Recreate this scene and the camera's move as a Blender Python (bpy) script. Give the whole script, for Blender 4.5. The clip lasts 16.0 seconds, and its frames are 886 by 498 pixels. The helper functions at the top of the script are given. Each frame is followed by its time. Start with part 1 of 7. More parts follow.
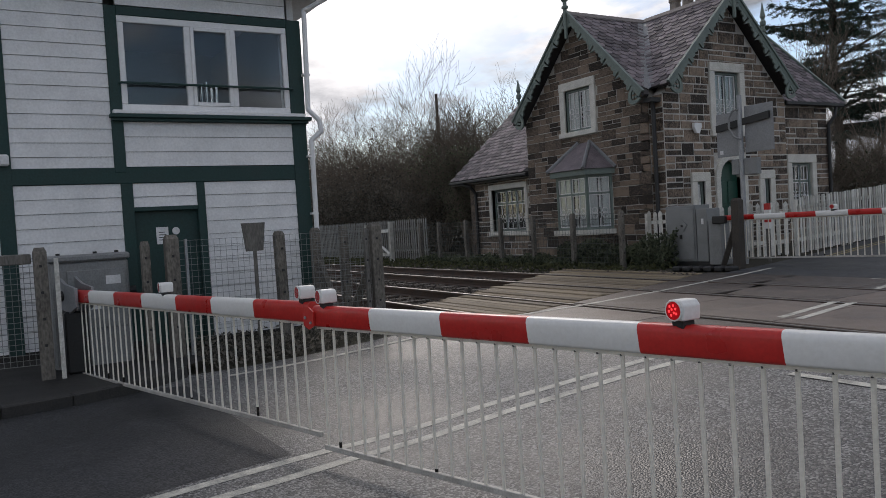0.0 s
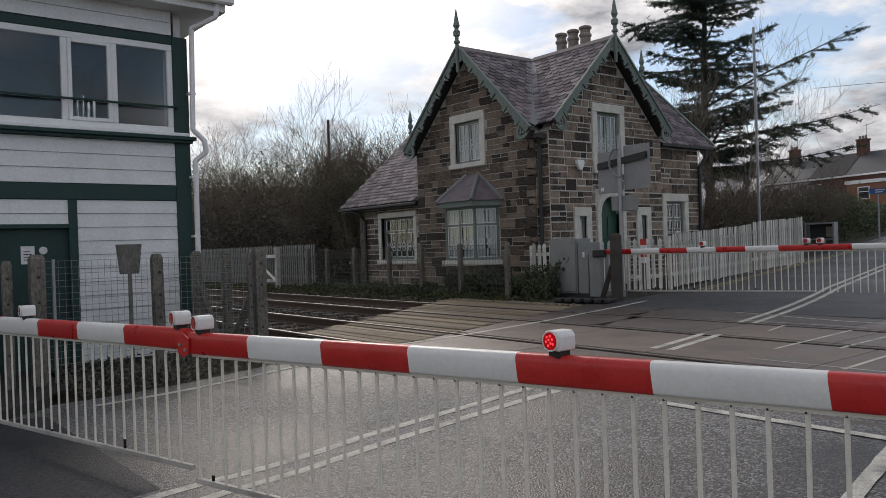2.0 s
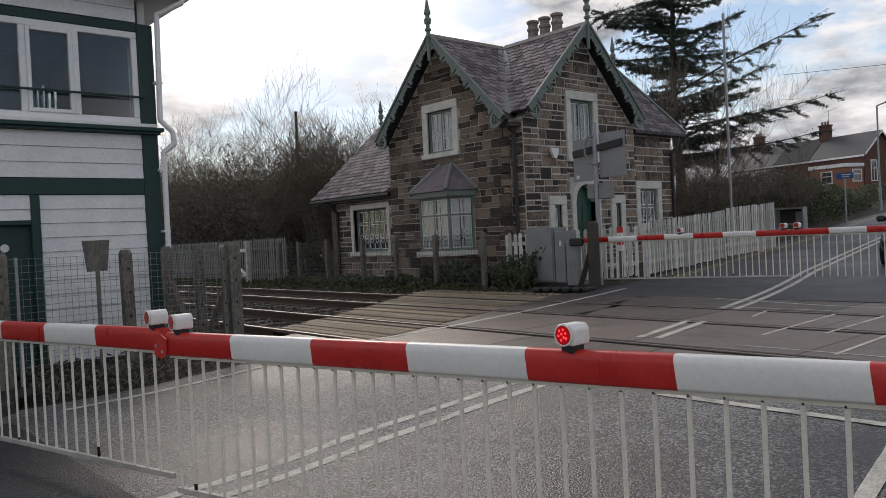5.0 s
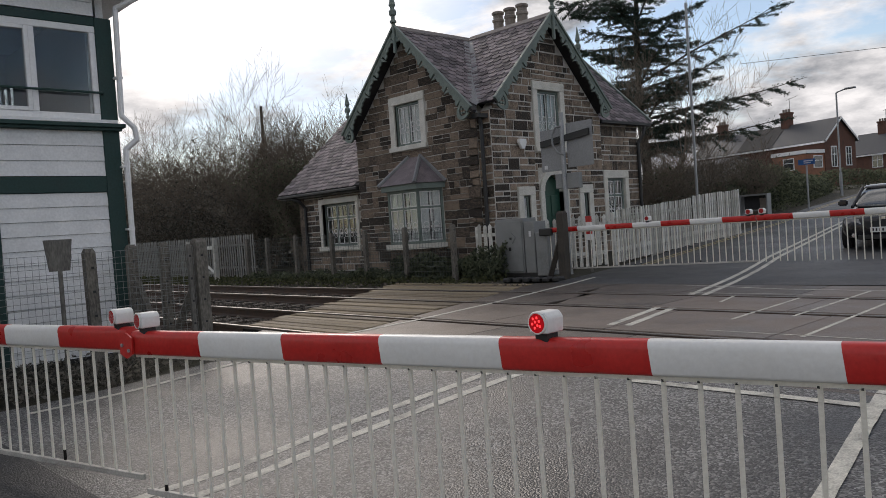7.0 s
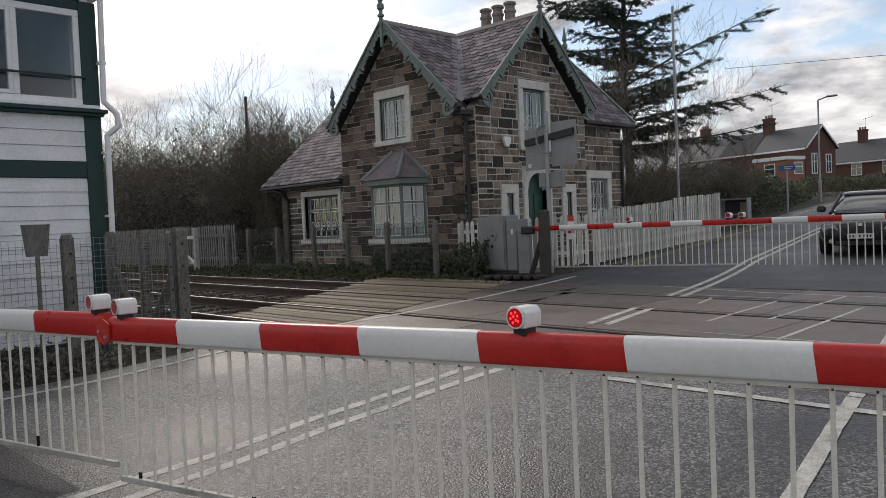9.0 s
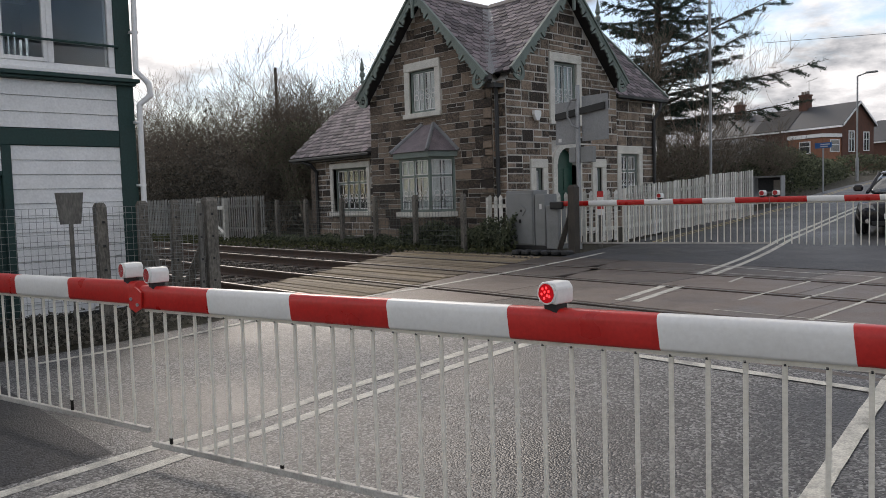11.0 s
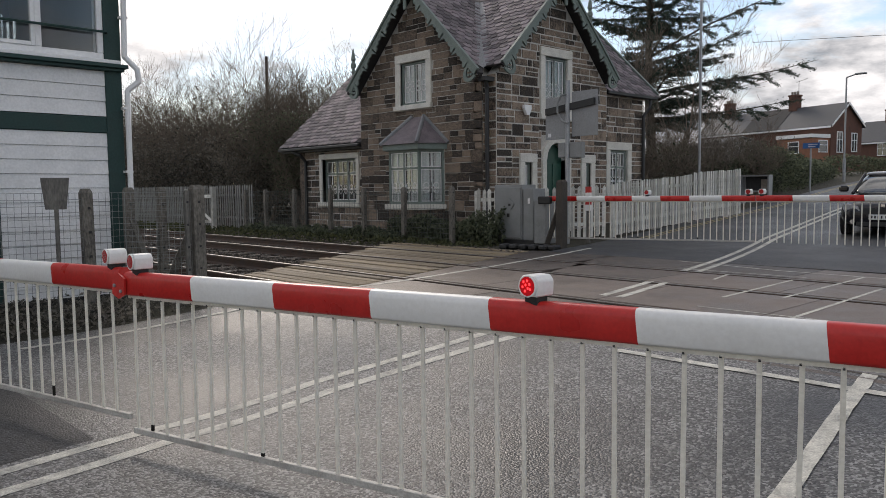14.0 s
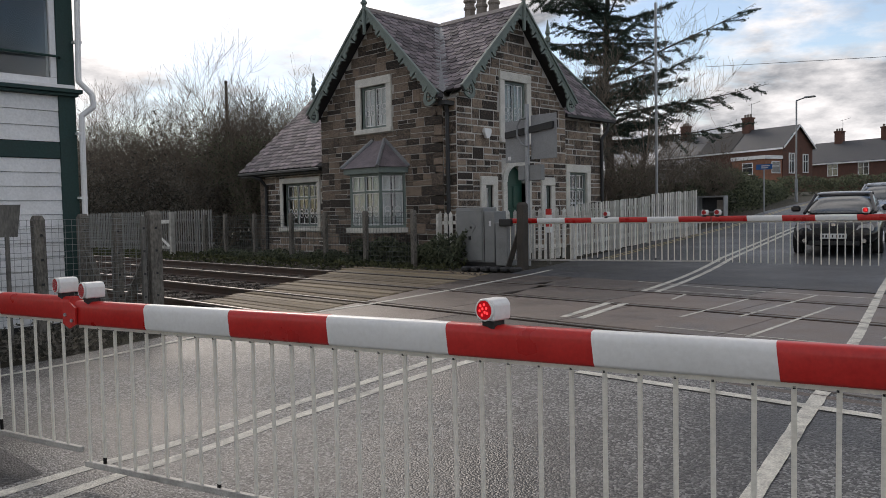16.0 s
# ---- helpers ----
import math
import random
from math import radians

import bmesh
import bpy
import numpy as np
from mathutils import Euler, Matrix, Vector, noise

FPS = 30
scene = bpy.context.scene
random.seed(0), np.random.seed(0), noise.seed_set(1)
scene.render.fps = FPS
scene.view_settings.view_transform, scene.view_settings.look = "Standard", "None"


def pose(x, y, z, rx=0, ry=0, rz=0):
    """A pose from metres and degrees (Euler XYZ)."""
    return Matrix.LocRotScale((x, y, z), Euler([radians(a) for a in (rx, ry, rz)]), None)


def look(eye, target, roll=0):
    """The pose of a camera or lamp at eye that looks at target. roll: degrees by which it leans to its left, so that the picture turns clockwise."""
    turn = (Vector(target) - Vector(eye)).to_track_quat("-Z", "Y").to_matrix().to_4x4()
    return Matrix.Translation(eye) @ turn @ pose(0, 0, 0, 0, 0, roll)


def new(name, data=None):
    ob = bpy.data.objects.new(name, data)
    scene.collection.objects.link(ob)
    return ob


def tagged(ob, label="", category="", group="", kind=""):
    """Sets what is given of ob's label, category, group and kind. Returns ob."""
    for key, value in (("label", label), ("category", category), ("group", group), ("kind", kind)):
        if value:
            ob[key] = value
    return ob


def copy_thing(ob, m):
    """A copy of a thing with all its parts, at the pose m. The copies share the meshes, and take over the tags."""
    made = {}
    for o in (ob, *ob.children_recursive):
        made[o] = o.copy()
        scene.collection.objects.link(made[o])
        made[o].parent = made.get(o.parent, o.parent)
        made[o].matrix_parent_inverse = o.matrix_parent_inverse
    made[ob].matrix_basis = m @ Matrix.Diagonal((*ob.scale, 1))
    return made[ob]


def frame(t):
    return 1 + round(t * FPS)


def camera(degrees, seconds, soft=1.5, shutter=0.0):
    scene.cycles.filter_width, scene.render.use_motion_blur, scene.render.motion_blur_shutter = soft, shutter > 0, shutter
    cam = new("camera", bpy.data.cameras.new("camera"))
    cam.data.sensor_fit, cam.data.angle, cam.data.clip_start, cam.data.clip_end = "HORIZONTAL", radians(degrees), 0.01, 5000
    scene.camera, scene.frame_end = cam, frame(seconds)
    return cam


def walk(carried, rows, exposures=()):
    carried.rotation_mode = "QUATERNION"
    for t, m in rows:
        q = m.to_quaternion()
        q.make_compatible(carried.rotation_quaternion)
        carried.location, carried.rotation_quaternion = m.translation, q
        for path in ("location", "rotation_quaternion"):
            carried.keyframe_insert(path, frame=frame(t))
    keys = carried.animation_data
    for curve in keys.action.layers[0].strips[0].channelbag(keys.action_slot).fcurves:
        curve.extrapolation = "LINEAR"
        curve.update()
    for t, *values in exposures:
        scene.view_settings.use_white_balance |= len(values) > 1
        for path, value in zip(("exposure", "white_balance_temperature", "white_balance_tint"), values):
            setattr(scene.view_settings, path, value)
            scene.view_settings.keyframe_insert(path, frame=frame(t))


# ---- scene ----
cam = camera(59.2, 16.0, soft=0.45)
PATH = [
    (0, (1.03, -0.687, 1.5), (-0.687, 0.338, 1.435), -3.4),
    (0.5, (1.037, -0.681, 1.498), (-0.647, 0.398, 1.453), -1.2),
    (1, (1.032, -0.674, 1.498), (-0.611, 0.466, 1.459), -1.4),
    (1.5, (1.03, -0.674, 1.502), (-0.57, 0.525, 1.471), -1.6),
    (2, (1.036, -0.656, 1.499), (-0.517, 0.603, 1.493), -1.9),
    (2.5, (1.034, -0.659, 1.497), (-0.471, 0.657, 1.494), -2.1),
    (3, (1.025, -0.681, 1.497), (-0.46, 0.658, 1.487), -2.0),
    (3.5, (0.984, -0.686, 1.5), (-0.515, 0.638, 1.493), -2.7),
    (4, (0.844, -0.632, 1.502), (-0.677, 0.667, 1.495), -2.6),
    (6.5, (0.736, -0.595, 1.485), (-0.72, 0.775, 1.423), -3.7),
    (7, (0.729, -0.586, 1.483), (-0.723, 0.789, 1.429), -4.0),
    (7.5, (0.729, -0.59, 1.48), (-0.738, 0.769, 1.43), -3.4),
    (8, (0.739, -0.583, 1.477), (-0.717, 0.788, 1.432), -2.2),
    (8.5, (0.759, -0.582, 1.476), (-0.665, 0.822, 1.429), -2.1),
    (9, (0.741, -0.591, 1.47), (-0.679, 0.816, 1.404), -2.5),
    (11.5, (0.708, -0.575, 1.466), (-0.764, 0.772, 1.326), -1.6),
    (12, (0.711, -0.567, 1.462), (-0.757, 0.784, 1.314), -1.5),
    (12.5, (0.721, -0.574, 1.464), (-0.743, 0.779, 1.313), -1.1),
    (13, (0.73, -0.58, 1.464), (-0.73, 0.778, 1.313), -0.8),
    (13.5, (0.734, -0.581, 1.465), (-0.72, 0.784, 1.314), -0.5),
    (14, (0.74, -0.578, 1.463), (-0.707, 0.795, 1.314), -0.6),
    (14.5, (0.754, -0.569, 1.469), (-0.677, 0.821, 1.329), -0.9),
    (15, (0.753, -0.572, 1.471), (-0.669, 0.829, 1.345), -1.6),
    (15.5, (0.746, -0.562, 1.469), (-0.666, 0.852, 1.369), -1.4),
    (16, (0.757, -0.558, 1.47), (-0.625, 0.885, 1.378), -1.1),
]
walk(cam, [(t, look(eye, target, roll)) for t, eye, target, roll in PATH], [(0.0, -0.1, 6750, 15), (3.0, -0.03, 7050, 15), (8.0, 0.04, 7050, 15), (11.5, 0.3, 7100, 15), (13.5, 0.3, 7100, 15), (16.0, 0.12, 7050, 15)])

# ---- light ----
SUN_AZ, SUN_EL = 150.0, 31.0
world = bpy.data.worlds.new("sky")
scene.world = world
world.use_nodes = True
wt = world.node_tree
for n in list(wt.nodes):
    wt.nodes.remove(n)


def wnode(kind, **values):
    n = wt.nodes.new(kind)
    for key, value in values.items():
        n.inputs[key].default_value = value
    return n


sky = wt.nodes.new("ShaderNodeTexSky")
sky.sky_type = 'NISHITA'
sky.sun_disc = False
sky.sun_elevation = radians(SUN_EL)
sky.sun_rotation = radians(90 - SUN_AZ)
sky.air_density, sky.dust_density = 1.0, 0.2
way = wt.nodes.new("ShaderNodeTexCoord")
flat = wnode("ShaderNodeMapping")
flat.inputs["Scale"].default_value = (1.0, 1.0, 2.6)
wt.links.new(way.outputs["Generated"], flat.inputs["Vector"])
puffs = wnode("ShaderNodeTexNoise", Scale=2.6, Detail=10.0, Roughness=0.58, Distortion=0.25)
wt.links.new(flat.outputs[0], puffs.inputs["Vector"])
shade = wnode("ShaderNodeTexNoise", Scale=6.5, Detail=9.0, Roughness=0.58)
wt.links.new(flat.outputs[0], shade.inputs["Vector"])
cover = wt.nodes.new("ShaderNodeValToRGB")
cover.color_ramp.elements[0].position, cover.color_ramp.elements[1].position = 0.44, 0.53
wt.links.new(puffs.outputs["Fac"], cover.inputs["Fac"])
# Clouds glow brightest towards the veiled sun.
toward = wt.nodes.new("ShaderNodeVectorMath")
toward.operation = 'DOT_PRODUCT'
toward.inputs[1].default_value = (math.cos(radians(SUN_EL)) * math.cos(radians(SUN_AZ)),
                                  math.cos(radians(SUN_EL)) * math.sin(radians(SUN_AZ)), math.sin(radians(SUN_EL)))
wt.links.new(way.outputs["Generated"], toward.inputs[0])
glow = wnode("ShaderNodeMapRange")
glow.interpolation_type = 'SMOOTHSTEP'
for key, value in (("From Min", 0.908), ("From Max", 0.99), ("To Min", 0.0), ("To Max", 1.0)):
    glow.inputs[key].default_value = value
wt.links.new(toward.outputs["Value"], glow.inputs["Value"])
greys = wt.nodes.new("ShaderNodeValToRGB")
greys.color_ramp.elements[0].position, greys.color_ramp.elements[1].position = 0.4, 0.58
greys.color_ramp.elements[0].color = (0.35, 0.39, 0.445, 1)
greys.color_ramp.elements[1].color = (1.08, 1.12, 1.17, 1)
wt.links.new(shade.outputs["Fac"], greys.inputs["Fac"])
bright = wt.nodes.new("ShaderNodeMix")
bright.data_type = 'RGBA'
bright.inputs[7].default_value = (2.2, 2.18, 2.14, 1)
wt.links.new(glow.outputs[0], bright.inputs[0])
wt.links.new(greys.outputs["Color"], bright.inputs[6])
blue = wnode("ShaderNodeBackground", Strength=0.12)
wt.links.new(sky.outputs[0], blue.inputs["Color"])
cloud = wnode("ShaderNodeBackground", Strength=0.86)
wt.links.new(bright.outputs[2], cloud.inputs["Color"])
both = wt.nodes.new("ShaderNodeMath")
both.operation = 'MAXIMUM'
wt.links.new(cover.outputs["Color"], both.inputs[0])
wt.links.new(glow.outputs[0], both.inputs[1])
mixed = wt.nodes.new("ShaderNodeMixShader")
wt.links.new(both.outputs[0], mixed.inputs[0])
wt.links.new(blue.outputs[0], mixed.inputs[1])
wt.links.new(cloud.outputs[0], mixed.inputs[2])
last = wt.nodes.new("ShaderNodeOutputWorld")
wt.links.new(mixed.outputs[0], last.inputs["Surface"])

sun = new("sun", bpy.data.lights.new("sun", 'SUN'))
sun.data.energy, sun.data.angle, sun.data.color = 0.8, radians(14), (1.0, 0.96, 0.9)
sun.matrix_world = look((0, 0, 0), (-math.cos(radians(SUN_EL)) * math.cos(radians(SUN_AZ)),
                                    -math.cos(radians(SUN_EL)) * math.sin(radians(SUN_AZ)), -math.sin(radians(SUN_EL))))

# ---- materials ----


def mat(name, dark, light, rough=0.7, scale=6.0, fine=60.0, bump=0.15, metal=0.0, stretch=(1, 1, 1), pieces="", spread=0.0, thin=0.0,
        grime=0.0, rough_var=0.12, dist=0.01, grime_color=(0.03, 0.028, 0.024)):
    """A weathered surface: two scales of noise between two colours, dirt patches and fine relief."""
    m = bpy.data.materials.new(name)
    m.use_nodes = True
    t = m.node_tree
    b = t.nodes["Principled BSDF"]
    b.inputs["Metallic"].default_value = metal
    co = t.nodes.new("ShaderNodeTexCoord")
    mp = t.nodes.new("ShaderNodeMapping")
    mp.inputs["Scale"].default_value = stretch
    t.links.new(co.outputs["Object"], mp.inputs["Vector"])
    big = t.nodes.new("ShaderNodeTexNoise")
    big.inputs["Scale"].default_value, big.inputs["Detail"].default_value = scale, 5
    small = t.nodes.new("ShaderNodeTexNoise")
    small.inputs["Scale"].default_value, small.inputs["Detail"].default_value = fine, 3
    t.links.new(mp.outputs[0], big.inputs["Vector"])
    t.links.new(mp.outputs[0], small.inputs["Vector"])
    add = t.nodes.new("ShaderNodeMath")
    add.operation = 'MULTIPLY_ADD'
    add.inputs[1].default_value = 0.55
    t.links.new(small.outputs["Fac"], add.inputs[0])
    half = t.nodes.new("ShaderNodeMath")
    half.operation = 'MULTIPLY'
    half.inputs[1].default_value = 0.55
    t.links.new(big.outputs["Fac"], half.inputs[0])
    t.links.new(half.outputs[0], add.inputs[2])
    ramp = t.nodes.new("ShaderNodeValToRGB")
    ramp.color_ramp.elements[0].position, ramp.color_ramp.elements[1].position = 0.38, 0.72
    ramp.color_ramp.elements[0].color, ramp.color_ramp.elements[1].color = (*dark, 1), (*light, 1)
    fac = add.outputs[0]
    if pieces:
        if pieces == "object":
            info = t.nodes.new("ShaderNodeObjectInfo").outputs["Random"]
        else:
            info = t.nodes.new("ShaderNodeNewGeometry").outputs["Random Per Island"]
        off = t.nodes.new("ShaderNodeMath")
        off.operation = 'MULTIPLY_ADD'
        off.inputs[1].default_value = spread
        t.links.new(info, off.inputs[0])
        t.links.new(fac, off.inputs[2])
        lower = t.nodes.new("ShaderNodeMath")
        lower.operation = 'SUBTRACT'
        lower.inputs[1].default_value = spread / 2
        t.links.new(off.outputs[0], lower.inputs[0])
        fac = lower.outputs[0]
    t.links.new(fac, ramp.inputs["Fac"])
    color = ramp.outputs["Color"]
    if grime:
        dirt = t.nodes.new("ShaderNodeTexNoise")
        dirt.inputs["Scale"].default_value, dirt.inputs["Detail"].default_value = scale * 0.37, 7
        dirt.inputs["Roughness"].default_value = 0.7
        t.links.new(mp.outputs[0], dirt.inputs["Vector"])
        where = t.nodes.new("ShaderNodeMapRange")
        for key, value in (("From Min", 0.5), ("From Max", 0.72), ("To Min", 0.0), ("To Max", grime)):
            where.inputs[key].default_value = value
        t.links.new(dirt.outputs["Fac"], where.inputs["Value"])
        over = t.nodes.new("ShaderNodeMix")
        over.data_type = 'RGBA'
        over.inputs[7].default_value = (*grime_color, 1)
        t.links.new(where.outputs[0], over.inputs[0])
        t.links.new(color, over.inputs[6])
        color = over.outputs[2]
    t.links.new(color, b.inputs["Base Color"])
    gloss = t.nodes.new("ShaderNodeMapRange")
    for key, value in (("From Min", 0.3), ("From Max", 0.7), ("To Min", max(0.03, rough - rough_var)), ("To Max", min(1, rough + rough_var))):
        gloss.inputs[key].default_value = value
    t.links.new(big.outputs["Fac"], gloss.inputs["Value"])
    t.links.new(gloss.outputs[0], b.inputs["Roughness"])
    if bump:
        bp = t.nodes.new("ShaderNodeBump")
        bp.inputs["Strength"].default_value, bp.inputs["Distance"].default_value = bump, dist
        t.links.new(small.outputs["Fac"], bp.inputs["Height"])
        t.links.new(bp.outputs["Normal"], b.inputs["Normal"])
    if thin:
        # light passes through leaves and needles
        tr = t.nodes.new("ShaderNodeBsdfTranslucent")
        t.links.new(color, tr.inputs["Color"])
        mx = t.nodes.new("ShaderNodeMixShader")
        mx.inputs[0].default_value = thin
        t.links.new(b.outputs[0], mx.inputs[1])
        t.links.new(tr.outputs[0], mx.inputs[2])
        t.links.new(mx.outputs[0], t.nodes["Material Output"].inputs["Surface"])
    return m


def aggregate(name, scale, dark, light, rough):
    """Worn road surface: single stones in dark binder, with broad damp and polished patches."""
    m = bpy.data.materials.new(name)
    m.use_nodes = True
    t = m.node_tree
    b = t.nodes["Principled BSDF"]
    co = t.nodes.new("ShaderNodeTexCoord")
    cells = t.nodes.new("ShaderNodeTexVoronoi")
    cells.inputs["Scale"].default_value = scale
    patches = t.nodes.new("ShaderNodeTexNoise")
    patches.inputs["Scale"].default_value, patches.inputs["Detail"].default_value, patches.inputs["Roughness"].default_value = 0.55, 7, 0.62
    mid = t.nodes.new("ShaderNodeTexNoise")
    mid.inputs["Scale"].default_value, mid.inputs["Detail"].default_value = 9, 5
    for n in (cells, patches, mid):
        t.links.new(co.outputs["Object"], n.inputs["Vector"])
    split = t.nodes.new("ShaderNodeSeparateColor")
    t.links.new(cells.outputs["Color"], split.inputs[0])
    sharp = t.nodes.new("ShaderNodeMath")
    sharp.operation = 'POWER'
    sharp.inputs[1].default_value = 2.7
    t.links.new(split.outputs[0], sharp.inputs[0])
    shift = t.nodes.new("ShaderNodeMath")
    shift.operation = 'MULTIPLY'
    t.links.new(sharp.outputs[0], shift.inputs[0])
    wide = t.nodes.new("ShaderNodeMapRange")
    for key, value in (("From Min", 0.34), ("From Max", 0.66), ("To Min", 0.12), ("To Max", 1.45)):
        wide.inputs[key].default_value = value
    t.links.new(patches.outputs["Fac"], wide.inputs["Value"])
    t.links.new(wide.outputs[0], shift.inputs[1])
    add = t.nodes.new("ShaderNodeMath")
    add.operation = 'MULTIPLY_ADD'
    damp = t.nodes.new("ShaderNodeMath")
    damp.operation = 'MULTIPLY'
    damp.inputs[1].default_value = 0.4
    t.links.new(wide.outputs[0], damp.inputs[0])
    t.links.new(damp.outputs[0], add.inputs[1])
    t.links.new(mid.outputs["Fac"], add.inputs[0])
    t.links.new(shift.outputs[0], add.inputs[2])
    ramp = t.nodes.new("ShaderNodeValToRGB")
    ramp.color_ramp.elements[0].position, ramp.color_ramp.elements[1].position = 0.1, 1.1 / 1.2
    ramp.color_ramp.elements[0].color, ramp.color_ramp.elements[1].color = (*dark, 1), (*light, 1)
    t.links.new(add.outputs[0], ramp.inputs["Fac"])
    t.links.new(ramp.outputs["Color"], b.inputs["Base Color"])
    gloss = t.nodes.new("ShaderNodeMapRange")
    for key, value in (("From Min", 0.35), ("From Max", 0.65), ("To Min", rough - 0.1), ("To Max", rough + 0.2)):
        gloss.inputs[key].default_value = value
    t.links.new(patches.outputs["Fac"], gloss.inputs["Value"])
    t.links.new(gloss.outputs[0], b.inputs["Roughness"])
    bp = t.nodes.new("ShaderNodeBump")
    bp.inputs["Strength"].default_value, bp.inputs["Distance"].default_value = 0.75, 0.005
    t.links.new(cells.outputs["Distance"], bp.inputs["Height"])
    bp.invert = True
    t.links.new(bp.outputs["Normal"], b.inputs["Normal"])
    return m


def glass(name, tint=(0.82, 0.87, 0.88), rough=0.02, alpha=0.0):
    m = bpy.data.materials.new(name)
    m.use_nodes = True
    t = m.node_tree
    b = t.nodes["Principled BSDF"]
    b.inputs["Base Color"].default_value = (*tint, 1)
    b.inputs["Roughness"].default_value = rough
    b.inputs["Transmission Weight"].default_value = 1.0 - alpha
    b.inputs["IOR"].default_value = 1.5
    return m


M_ASPHALT = aggregate("asphalt", 78.0, (0.018, 0.018, 0.019), (0.27, 0.27, 0.263), 0.5)
M_ASPHALT_FAR = aggregate("newer_asphalt", 80.0, (0.014, 0.016, 0.018), (0.085, 0.088, 0.094), 0.5)
M_PANEL = mat("crossing_panel", (0.06, 0.046, 0.038), (0.155, 0.118, 0.096), 0.5, 1.6, 70, 0.5, grime=0.5, pieces="object", spread=0.35)
M_PAINT_ROAD = mat("worn_road_paint", (0.34, 0.33, 0.29), (0.72, 0.7, 0.62), 0.7, 13, 90, 0.5, grime=0.8, grime_color=(0.07, 0.07, 0.068))
M_YELLOW = mat("yellow_road_paint", (0.25, 0.19, 0.06), (0.5, 0.4, 0.16), 0.6, 5, 60, 0.4, grime=0.6)
M_EARTH = mat("earth", (0.02, 0.017, 0.012), (0.065, 0.06, 0.035), 0.95, 2.2, 30, 0.9, grime=0.3, dist=0.04)
M_PATCH = aggregate("dark_patch_asphalt", 80.0, (0.01, 0.011, 0.012), (0.055, 0.057, 0.062), 0.6)
M_PAVE = mat("pavement_tarmac", (0.009, 0.009, 0.009), (0.03, 0.03, 0.028), 0.7, 2, 80, 0.7, grime=0.5)
M_KERB = mat("kerb_stone", (0.012, 0.012, 0.012), (0.045, 0.043, 0.04), 0.75, 4, 60, 0.4, grime=0.6)
M_BALLAST = mat("ballast", (0.045, 0.036, 0.03), (0.18, 0.15, 0.125), 0.95, 6, 40, 0.8, pieces="island", spread=0.5)
M_RAIL = mat("rail_rust", (0.035, 0.02, 0.014), (0.1, 0.06, 0.04), 0.75, 5, 60, 0.3)
M_RAILTOP = mat("rail_head_steel", (0.13, 0.115, 0.1), (0.24, 0.22, 0.2), 0.5, 5, 60, 0.05, metal=1.0)
M_SLEEPER = mat("sleeper_timber", (0.03, 0.026, 0.022), (0.09, 0.078, 0.065), 0.9, 3, 50, 0.6)
M_DECK = mat("deck_timber", (0.1, 0.074, 0.045), (0.275, 0.216, 0.138), 0.8, 3, 50, 0.6, stretch=(0.25, 2, 2), pieces="object", spread=0.35, grime=0.5)
STONE = dict(dark=(0.042, 0.033, 0.027), light=(0.33, 0.25, 0.19), rough=0.9, scale=5.5, fine=26, bump=1.0, dist=0.03, spread=0.45, grime=0.55)
M_STONE = mat("dark_sandstone", pieces="object", **STONE)
M_STONE_FAR = mat("dark_sandstone_courses", pieces="island", **STONE)
M_MORTAR = mat("lime_mortar", (0.42, 0.4, 0.37), (0.68, 0.65, 0.6), 0.95, 3, 50, 0.4, grime=0.45, grime_color=(0.07, 0.06, 0.05))
M_SURROUND = mat("painted_stone", (0.5, 0.48, 0.43), (0.76, 0.74, 0.68), 0.7, 3, 40, 0.15, grime=0.25, grime_color=(0.3, 0.28, 0.24))
SLATE = dict(dark=(0.07, 0.058, 0.063), light=(0.24, 0.2, 0.212), rough=0.7, scale=4, fine=50, bump=0.35, spread=0.45, grime=0.3)
M_SLATE = mat("purple_slate", pieces="object", **SLATE)
M_SLATE_FAR = mat("purple_slate_courses", pieces="island", **SLATE)
M_UNDER = mat("roof_underlay", (0.03, 0.028, 0.028), (0.06, 0.055, 0.055), 0.9, 4, 40, 0.2)
M_LEAD = mat("lead_flashing", (0.16, 0.165, 0.17), (0.3, 0.305, 0.31), 0.5, 4, 40, 0.15, metal=0.2)
M_RIDGE = mat("ridge_tile", (0.13, 0.11, 0.105), (0.26, 0.23, 0.22), 0.75, 5, 50, 0.3, grime=0.3)
M_BARGE = mat("sage_green_paint", (0.12, 0.155, 0.138), (0.2, 0.245, 0.22), 0.55, 4, 40, 0.12, grime=0.25)
M_GUTTER = mat("black_iron_paint", (0.008, 0.008, 0.009), (0.025, 0.025, 0.026), 0.45, 6, 60, 0.1)
M_WHITE = mat("white_paint", (0.66, 0.66, 0.66), (0.84, 0.84, 0.84), 0.55, 2.2, 35, 0.1, grime=0.22, grime_color=(0.42, 0.43, 0.42))
M_FENCE = mat("weathered_white_paint", (0.42, 0.41, 0.37), (0.76, 0.75, 0.7), 0.75, 6, 50, 0.25, grime=0.75, grime_color=(0.15, 0.15, 0.115), pieces="object", spread=0.45)
M_FENCE_OLD = mat("faded_fence_paint", (0.14, 0.14, 0.13), (0.34, 0.34, 0.32), 0.85, 6, 50, 0.3, grime=0.5)
M_GREEN = mat("dark_green_paint", (0.006, 0.03, 0.027), (0.014, 0.052, 0.047), 0.6, 3, 40, 0.1)
M_DOORGREEN = mat("green_door_paint", (0.01, 0.05, 0.035), (0.02, 0.085, 0.06), 0.4, 3, 40, 0.1)
